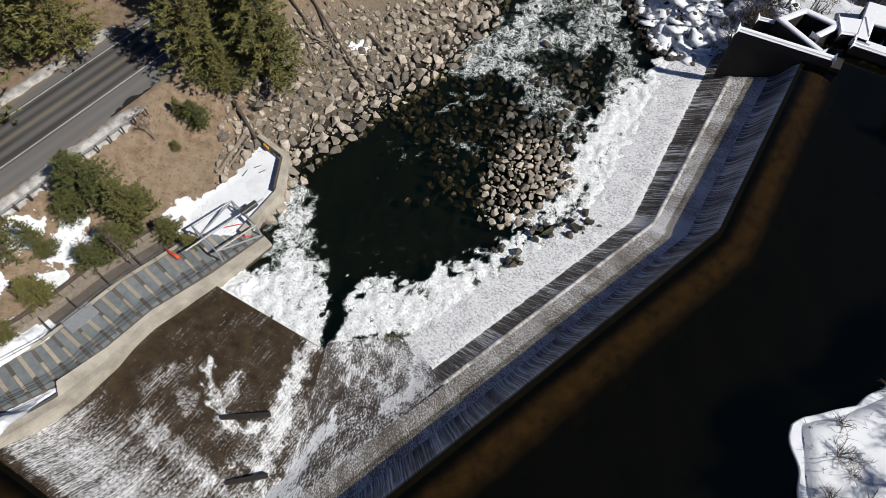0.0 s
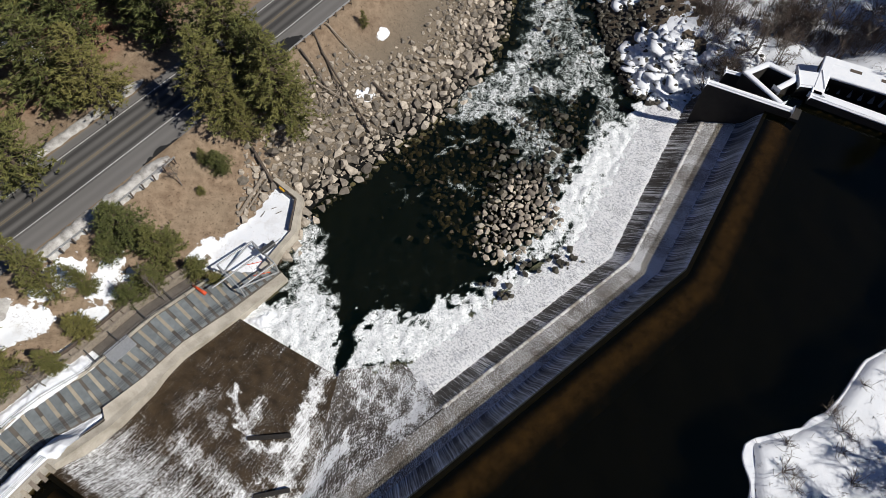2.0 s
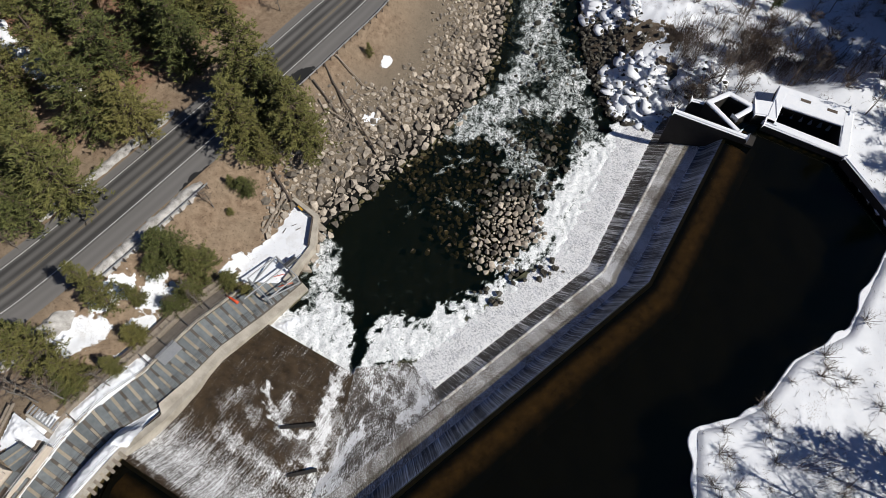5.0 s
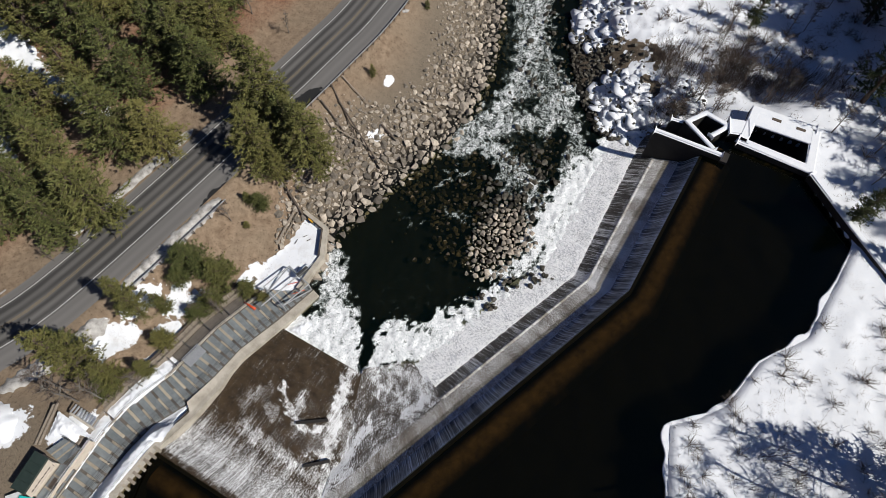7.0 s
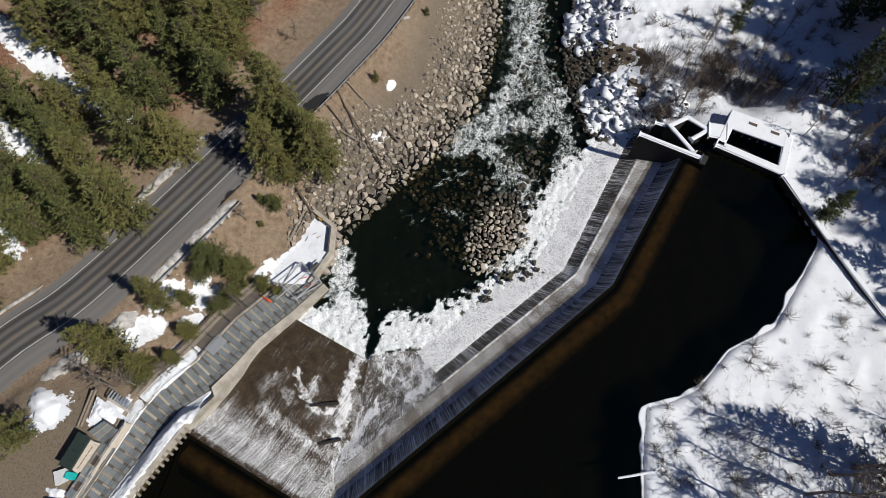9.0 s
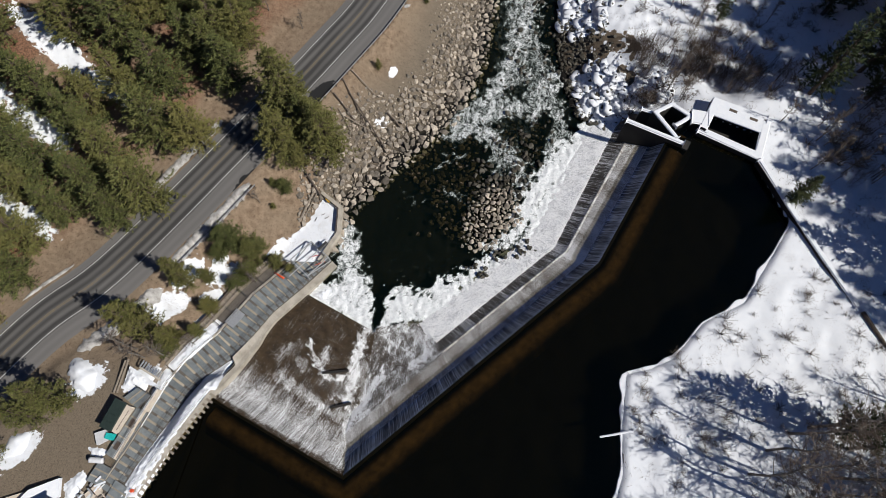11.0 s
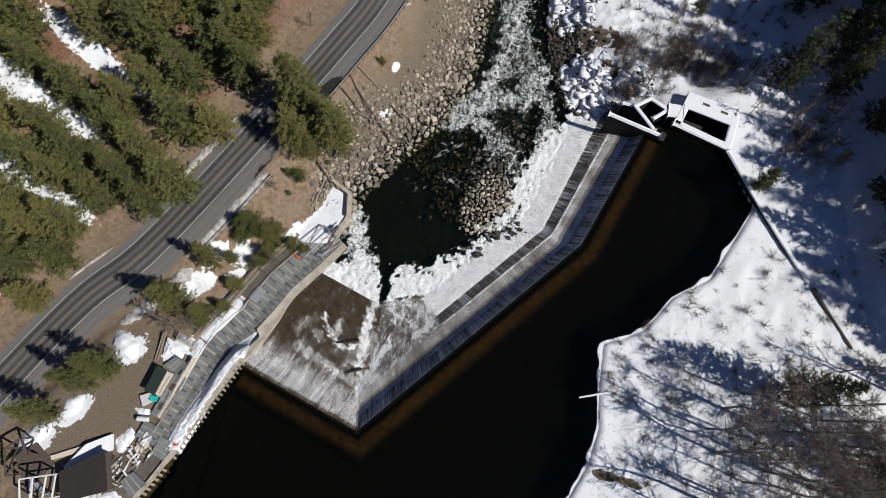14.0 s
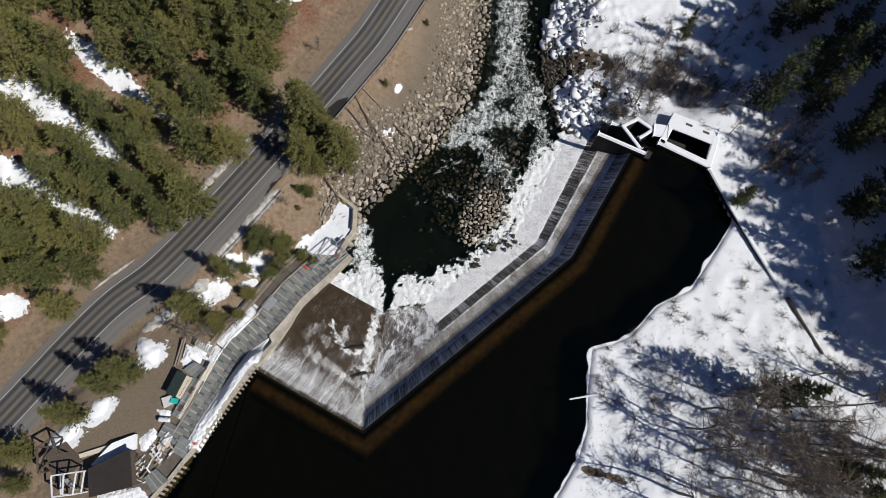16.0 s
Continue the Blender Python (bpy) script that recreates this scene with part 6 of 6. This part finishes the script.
fill = part("upper_fill", prism([(-42.0, 22.0), (-45.5, 14.8), (-51.5, 6), (-58, -4.2), (-60, -6), (-59.5, -3.5), (-52, 8), (-46.2, 17.0)][::-1], 3.0, [6.0, 8.8, 9.9, 9.9, 9.8, 9.8, 9.8, 4.6]), M["concrete_dark"], ladder)

# ---- pad logs and fences ----
for a, b, r, lab in (((-28.6, 60.3, 3.2), (-31.9, 52.6, 2.5), 0.42, "long squared timber beside the snowy landing"), ((-27.9, 60.0, 2.9), (-31.2, 52.8, 2.3), 0.22, "grey timber beside the snowy landing")):
    solid("timber_beam", beam(a, b, r, r), M["wood"], lab, "timber")
solid("log_barrier", pipe([(-33.0, 67.5, 6.6), (-30.0, 63.2, 4.6), (-27.2, 59.0, 3.0)], 0.28, 0.24, 8), M["wood_dark"], "dark log lying down the bank to the landing", "log")
fence = thing("landing_fence", -23, 53, 2.4, "low dark board fence on the landing wall", "fence")
part("boarding", wall_line([(-27.2, 59.4), (-23.2, 55.9), (-23.5, 50.2)], 0.12, 2.3, 2.95), M["wood_dark"], fence)
for x, y, ang, ln in ((-27, 54.5, 0.4, 0.9), (-26.2, 53.6, 0.5, 1.0), (-28.5, 53.0, 1.1, 1.2), (-27.5, 47.2, 1.4, 0.9), (-29.0, 47.0, 0.9, 1.0), (-25.0, 47.6, 0.3, 0.6)):
    solid("stick", pipe([(x, y, 1.86), (x + ln * math.cos(ang), y + ln * math.sin(ang), 1.9)], 0.07, 0.04, 5), M["wood_dark"], "short dark stick lying on snow", "stick", "sticks on the landing")
solid("yellow_tank", pipe([(-26.0, 58.2, 2.6), (-25.2, 57.4, 2.6)], 0.22, 0.22, 8), plain("yellow_plastic", (0.6, 0.32, 0.02), (0.75, 0.42, 0.04), 3, 0.5), "small yellow plastic float by the landing wall", "float")


def guardrail(name, pts, label):
    ob = thing(name, pts[0][0], pts[0][1], gz(*pts[0]), label, "guardrail")
    zs = [float(road_z(*q)) for q in pts]
    part("rail_beam", wall_line(pts, 0.10, [z + 0.42 for z in zs], [z + 0.75 for z in zs]), M["galv"], ob)
    for p, d in along(pts, 2.0):
        z = float(road_z(p.x, p.y))
        part("post", beam((p.x + 0.2 * d.y, p.y - 0.2 * d.x, z - 0.5), (p.x + 0.2 * d.y, p.y - 0.2 * d.x, z + 0.7), 0.18, 0.18), M["wood_dark"], ob)
    return ob


guardrail("guardrail", beside(ROAD_S, -10.3, 44, 68), "grey steel guardrail with timber posts behind the snow ridge")
guardrail("guardrail", beside(ROAD_S, -7.9, 81, 128), "grey steel guardrail with timber posts along the river bank")
solid("roadside_boulder", ([Matrix.LocRotScale((-6.9, 106.5, 9.3), Euler((0.3, 0.2, 0.5)), (2.2, 1.6, 1.6)) @ v for v in ROCKS[3][0]], ROCKS[3][1]), M["snow_dirty"], "pale boulder beside the highway guardrail", "boulder")
solid("bank_boulder", ([Matrix.LocRotScale((-27.5, 63.5, 4.6), Euler((0.3, 0.2, 0.5)), (2.6, 2.2, 2.2)) @ v for v in ROCKS[5][0]], ROCKS[5][1]), M["rock"], "large rounded boulder at the top of the landing", "boulder")
LOGS = [((-22.1, 86.0), (-16.4, 74.6), 0.16), ((-21.6, 77.5), (-13.6, 74.5), 0.14), ((-20.6, 83), (-12.0, 70.5), 0.2), ((-13.6, 66.8), (-10.8, 70.6), 0.12), ((-23, 79), (-18, 70), 0.12),
        ((-24, 82), (-19.5, 77), 0.2), ((-12, 80), (-9, 77), 0.25), ((-20, 88), (-14, 83), 0.14), ((-20.2, 60.8), (-19.5, 65.4), 0.11), ((-17, 79), (-21, 72), 0.1), ((-24.5, 75), (-17.5, 77.5), 0.1)]
for (x0, y0), (x1, y1), r in LOGS:
    xm, ym = (x0 + x1) / 2 + 0.3, (y0 + y1) / 2 - 0.2
    solid("driftwood_log", pipe([(x0, y0, gz(x0, y0) + 0.55), (xm, ym, gz(xm, ym) + 0.7), (x1, y1, gz(x1, y1) + 0.5)], r, r * 0.55, 7), M["wood" if r < 0.15 else "wood_dark"], "grey driftwood log lying across the riprap", "log", "driftwood on the bank")

# ---- yard above the ladder ----
YZ = 10.05


def deck_platform(poly, z, rows, name, label):
    """A small grating platform: panels with tan boards between, on a frame."""
    ob = thing(name, poly[0][0], poly[0][1], z - 0.4, label, "platform", "grating platforms in the yard")
    a, b, c, d = [Vector((*q, z)) for q in poly]
    part("frame", prism([tuple(q)[:2] for q in (a, b, c, d)], z - 0.5, z - 0.06), M["concrete_dark"], ob)
    for i in range(rows):
        s0, s1 = (i + 0.06) / rows, (i + 0.94) / rows
        q = [a.lerp(d, s0), b.lerp(c, s0), b.lerp(c, s1), a.lerp(d, s1)]
        part("grating", prism([(p.x, p.y) for p in q], z - 0.05, z + 0.02), M["grate"], ob)
        if i:
            part("board", beam(a.lerp(d, i / rows) + Vector((0, 0, 0.03)), b.lerp(c, i / rows) + Vector((0, 0, 0.03)), 0.26, 0.08), M["plank"], ob)
    return ob


def ccw(poly):
    return poly if sum((x1 - x0) * (y1 + y0) for (x0, y0), (x1, y1) in zip(poly, poly[1:] + poly[:1])) < 0 else poly[::-1]


deck_platform(ccw([(-62.0, 13.6), (-59.4, 15.5), (-56.6, 13.8), (-59.0, 11.4)]), 10.75, 3, "platform", "grey grating platform with tan boards by the shed")
deck_platform([(-63.9, 3.1), (-61.6, 1.8), (-56.9, 10.6), (-59.1, 11.8)], 10.6, 5, "platform", "grey grating platform with tan boards along the shed")
deck_platform([(-66.8, -1.5), (-63.8, -2.6), (-62.4, 0.6), (-64.9, 1.9)], 10.6, 3, "platform", "grey grating platform with tan boards in the yard")
deck_platform([(-63.0, -5.1), (-60.2, -6.7), (-58.6, -3.0), (-61.3, -1.4)], 10.6, 3, "platform", "grey grating platform with tan boards by the pool wall")
deck_platform([(-68.9, -10.6), (-66.6, -13.9), (-63.3, -11.2), (-66.3, -8.6)], 10.7, 3, "platform", "grey grating platform with timber edge over the pool wall")
handrail([(-59.4, 15.5, 10.8), (-56.6, 13.8, 10.8), (-61.2, 2.2, 10.7)], 1.1, 2.2, "handrail", "dark steel pipe handrail round the yard platforms")
handrail([(-55.2, 15.3, 10.5), (-58.6, 9.0, 10.5), (-62.0, 2.4, 10.5)], 1.1, 2.2, "handrail", "pale steel pipe handrail above the ladder deck", "galv")
solid("cream_kerb", wall_line([(-55.4, 14.9), (-61.9, 2.2)], 0.5, 9.5, 10.95), M["cream"], "pale painted kerb wall between deck and yard", "wall")

shed = thing("shed", -62, 10, 10, "small shed with dark green roof and cream wall", "shed")
SA, SB, SC, SD = (-62.3, 13.0), (-59.6, 11.6), (-62.0, 6.9), (-64.5, 8.2)
part("wall", prism(ccw([SA, SB, SC, SD]), 9.6, 12.3), M["cream"], shed, "cream painted board wall")
mid0, mid1 = ((SA[0] * 0.62 + SB[0] * 0.38), (SA[1] * 0.62 + SB[1] * 0.38)), ((SD[0] * 0.62 + SC[0] * 0.38), (SD[1] * 0.62 + SC[1] * 0.38))
part("roof", prism(ccw([(SA[0] - 0.2, SA[1] + 0.3), (mid0[0] + 1.0, mid0[1] - 0.3), (mid1[0] + 1.0, mid1[1] - 0.6), (SD[0] - 0.3, SD[1] - 0.1)]), 12.3, 12.75), M["roof_green"], shed, "dark green metal roof")
for k in range(5):
    t = k / 4
    a = Vector((SA[0] - 0.2, SA[1] + 0.3, 12.8)).lerp(Vector((SD[0] - 0.3, SD[1] - 0.1, 12.8)), t)
    b = Vector((mid0[0] + 1.0, mid0[1] - 0.3, 12.8)).lerp(Vector((mid1[0] + 1.0, mid1[1] - 0.6, 12.8)), t)
    part("roof_seam", beam(a, b, 0.06, 0.08), M["roof_green"], shed)
part("eave_board", beam((-59.55, 11.2, 12.2), (-61.9, 6.8, 12.2), 0.9, 0.12), M["cream"], shed)
for k in range(6):
    p0 = Vector((-59.9, 10.9, 12.28)).lerp(Vector((-61.8, 7.2, 12.28)), k / 6)
    p1 = Vector((-59.9, 10.9, 12.28)).lerp(Vector((-61.8, 7.2, 12.28)), (k + 0.7) / 6)
    part("letter_bar", beam(p0, p1, 0.22, 0.03), M["wood_dark"], shed)
solid("dark_hatch", prism([(-60.4, 8.2), (-58.9, 7.4), (-58.2, 8.8), (-59.7, 9.6)], 10.64, 10.8), M["wood_dark"], "dark open hatch in the yard platform", "hatch")
solid("dark_hatch", prism([(-62.6, 4.2), (-61.1, 3.4), (-60.4, 4.7), (-61.9, 5.5)], 10.64, 10.8), M["wood_dark"], "dark open hatch in the yard platform", "hatch")
tarp = thing("tarp_heap", -64, 6, 10, "white and turquoise tarpaulins over stacked gear beside the shed", "tarpaulin")
part("white_sheet", prism(ccw([(-66.5, 7.0), (-64.3, 7.6), (-62.9, 6.2), (-65.6, 4.8)]), 10.0, [11.0, 11.5, 11.2, 10.8]), M["white_paint"], tarp)
part("turquoise_sheet", prism(ccw([(-63.8, 7.0), (-62.6, 6.8), (-62.9, 5.6), (-64.1, 6.0)]), 10.0, 11.6), M["turquoise"], tarp, "bright turquoise tarpaulin")
tank = thing("propane_tank", -65, 2, 10, "white propane tank on two feet in the yard", "tank")
part("vessel", pipe([(-66.5, 2.2, 11.0), (-66.2, 2.2, 11.0), (-64.2, 2.0, 11.0), (-63.9, 2.0, 11.0)], 0.55, 0.55, 12), M["white_paint"], tank, smooth=True)
for x in (-65.9, -64.5):
    part("foot", beam((x, 2.1, 9.95), (x, 2.1, 10.6), 0.25, 0.6), M["concrete"], tank)
drift("snow_drift", [(-62.4, 15.6), (-61.7, 19.4), (-58.8, 17.6), (-55.8, 15.6), (-58.5, 16.4)], lambda A, B: 10.3 + 0 * A, "clean snow on the yard above the ladder", 51, 0.4)
drift("snow_drift", [(-67.5, 4.4), (-65.3, 4.2), (-63.9, 3.6), (-65.2, 2.6), (-66.8, 3.2)], lambda A, B: 10.0 + 0 * A, "snow patch between tank and shed", 53, 0.4)
drift("snow_drift", [(-71.0, -2.0), (-68, 0.3), (-66.9, -1.2), (-69.3, -5.0), (-70.4, -4.4)], lambda A, B: 10.0 + 0 * A, "snow patch beside the dark-roofed building", 55, 0.35)
drift("snow_drift", [(-79, -14.2), (-70, -12.4), (-67.3, -15.5), (-70, -19), (-80, -18)], lambda A, B: 10.0 + 0 * A, "snow in front of the dark-roofed building", 57, 0.35)
rack = thing("roof_rack", -57, 19, 10, "slatted grey timber rack half covered by snow", "rack")
for k in range(9):
    a, b = Vector((-58.8, 20.6, 10.9)).lerp(Vector((-54.8, 18.2, 10.6)), k / 8), Vector((-59.5, 19.4, 10.9)).lerp(Vector((-55.4, 16.9, 10.6)), k / 8)
    part("slat", beam(a, b, 0.3, 0.08), M["galv"], rack)
part("edge_beam", beam((-59.6, 19.3, 10.8), (-55.3, 16.7, 10.5), 0.4, 0.3), M["concrete"], rack)
for a, b in (((-62.2, 21.0, 10.3), (-63.6, 14.5, 10.3)), ((-62.8, 20.8, 10.3), (-64.2, 14.5, 10.3))):
    solid("timber_beam", beam(a, b, 0.3, 0.35), M["wood"], "grey timber edging the gravel yard", "timber")
rng = random.Random(77)
for _ in range(70):
    t, u = rng.random(), rng.uniform(-2.2, 2.2)
    x, y = -63.5 - 7.5 * t + u * 0.6, -3.0 - 7.5 * t - u * 0.8
    ln, ang = rng.uniform(0.6, 2.4), rng.choice((0.9, 0.9, 2.4)) + rng.gauss(0, 0.2)
    w = rng.uniform(0.12, 0.5)
    m = rng.choice(("wood", "wood_dark", "galv", "cream", "snow", "rail", "white_paint"))
    z = YZ + rng.uniform(0.1, 0.9)
    solid("stored_board", beam((x, y, z), (x + ln * math.cos(ang), y + ln * math.sin(ang), z + rng.uniform(-0.1, 0.1)), w, rng.uniform(0.1, 0.3)), M[m], "loose board or bar stacked in the cluttered yard", "board", "stored boards in the yard")
solid("yard_base", prism(ccw([(-62, -1), (-60, -6.5), (-66.5, -13), (-73, -14), (-72, -6)]), 8.5, 10.02), M["concrete_dark"], "dark timber and concrete base under stored gear", "platform")
solid("pallet", prism(ccw([(-66.7, -3.8), (-64.0, -1.4), (-63.6, -3.6), (-65.8, -5.6)]), 10.05, 10.6), M["cream"], "tan plywood sheets stacked in the yard", "pallet")
solid("gas_canister", pipe([(-57.9, -3.4, 10.6), (-57.9, -3.4, 11.2)], 0.35, 0.3, 8), M["red"], "small red drum on the snowy wall walk", "drum")
building = thing("pump_house", -75, -10, 10, "pump house with flat dark brown roof and snowy lean-to", "building")
part("wall", prism(ccw([(-79.8, -8.4), (-71.5, -4.6), (-70.2, -11.9), (-78.8, -13.7)]), 9.0, 13.7), M["wood_dark"], building)
part("roof", prism(ccw([(-80.0, -8.1), (-71.2, -4.1), (-69.8, -12.1), (-79.0, -14.1)]), 13.7, 14.1), M["roof_dark"], building, "dark brown flat roof sheet")
part("snowy_lean_to", prism(ccw([(-80.6, -7.3), (-76.5, -2.8), (-71.6, -0.9), (-71.3, -4.2), (-80.0, -8.2)]), 9.6, [11.3, 11.0, 11.0, 11.7, 11.7]), M["snow"], building, "snow-covered lower roof in shade")
solid("gangplank", prism(ccw([(-84.3, -5.0), (-78.0, -3.2), (-77.6, -4.3), (-83.9, -5.9)]), 10.5, 10.65), M["cream"], "pale plank ramp beside the pump house", "ramp")
T = 16.0
fr = [Vector((-86.8, -9.2, 10)), Vector((-81.4, -8.6, 10)), Vector((-81.6, -13.2, 10)), Vector((-86.0, -13.6, 10))]
top = [Vector((q.x, q.y, T)) for q in fr]
bars = [("column", a, b) for a, b in zip(fr, top)]
for h in (0.45, 1.0):
    lev = [a.lerp(b, h) for a, b in zip(fr, top)]
    bars += [("ring_beam", a, b) for a, b in zip(lev, lev[1:] + lev[:1])]
bars += [("brace", fr[0], top[1]), ("brace", fr[3], top[2]), ("runner", top[0].lerp(top[1], 0.5), top[3].lerp(top[2], 0.5))]
frame_thing("steel_tower", "white steel lifting tower beside the pump house", "tower", bars, "white_paint", 0.3)
stairs = thing("stair", -86, -12, 10, "white steel stair inside the lifting tower", "stair")
for k in range(9):
    q = fr[3].lerp(fr[0], 0.15 + 0.07 * k) + Vector((1.2, 0.2, 0.35 + 0.42 * k))
    part("tread", beam(q, q + Vector((1.2, 0.1, 0)), 0.35, 0.06), M["galv"], stairs)
gate = [Vector((-92.0, -3.2, 9.8)), Vector((-88.8, -1.2, 9.8)), Vector((-87.2, -4.6, 9.8)), Vector((-91.0, -8.6, 9.8))]
gt = [q + Vector((0, 0, 4.2)) for q in gate]
frame_thing("headgate", "black timber headgate frame over the intake canal", "headgate", [("column", a, b) for a, b in zip(gate, gt)] + [("beam", a, b) for a, b in zip(gt, gt[1:] + gt[:1])] + [("brace", gate[0], gt[3]), ("brace", gate[1], gt[2])], "wood_dark", 0.35)
solid("gate_deck", prism(ccw([(-92.4, -4.5), (-88.0, -2.2), (-83.5, -6.5), (-88.5, -12.5)]), 9.4, 10.1), M["wood_dark"], "dark plank deck round the gate frame", "deck")
pier_wall = thing("pool_wall", -60, -8, 8, "concrete pool wall with sloping timber buttresses", "wall")
part("wall_top", wall_line([(-60.0, -7.0), (-63.3, -11.3), (-66.8, -15.2), (-73, -23)], 0.9, 4, 10.6), M["concrete"], pier_wall)
for k in range(9):
    a = Vector((-60.6, -8.2, 10.5)).lerp(Vector((-66.6, -15.6, 10.5)), k / 8)
    part("buttress", beam(a, a + Vector((1.5, -0.9, -1.0)), 0.55, 0.35), M["wood"], pier_wall)
for k in range(22):
    a = Vector((-44.6, 13.4, 10.52)).lerp(Vector((-58.0, -6.0, 10.52)), k / 21)
    part("cap_block", beam(a + Vector((-0.75, 0.5, 0)), a + Vector((0.5, -0.33, 0)), 0.45, 0.12), M["wood" if k % 3 else "plank"], pier_wall)
handrail([(-45.6, 14.6, 10.5), (-51.6, 6.4, 10.5), (-58.4, -3.6, 10.5)], 1.0, 2.0, "handrail", "pale steel pipe rail on the snowy pool wall", "galv", rails=(1.0, 0.7, 0.4))
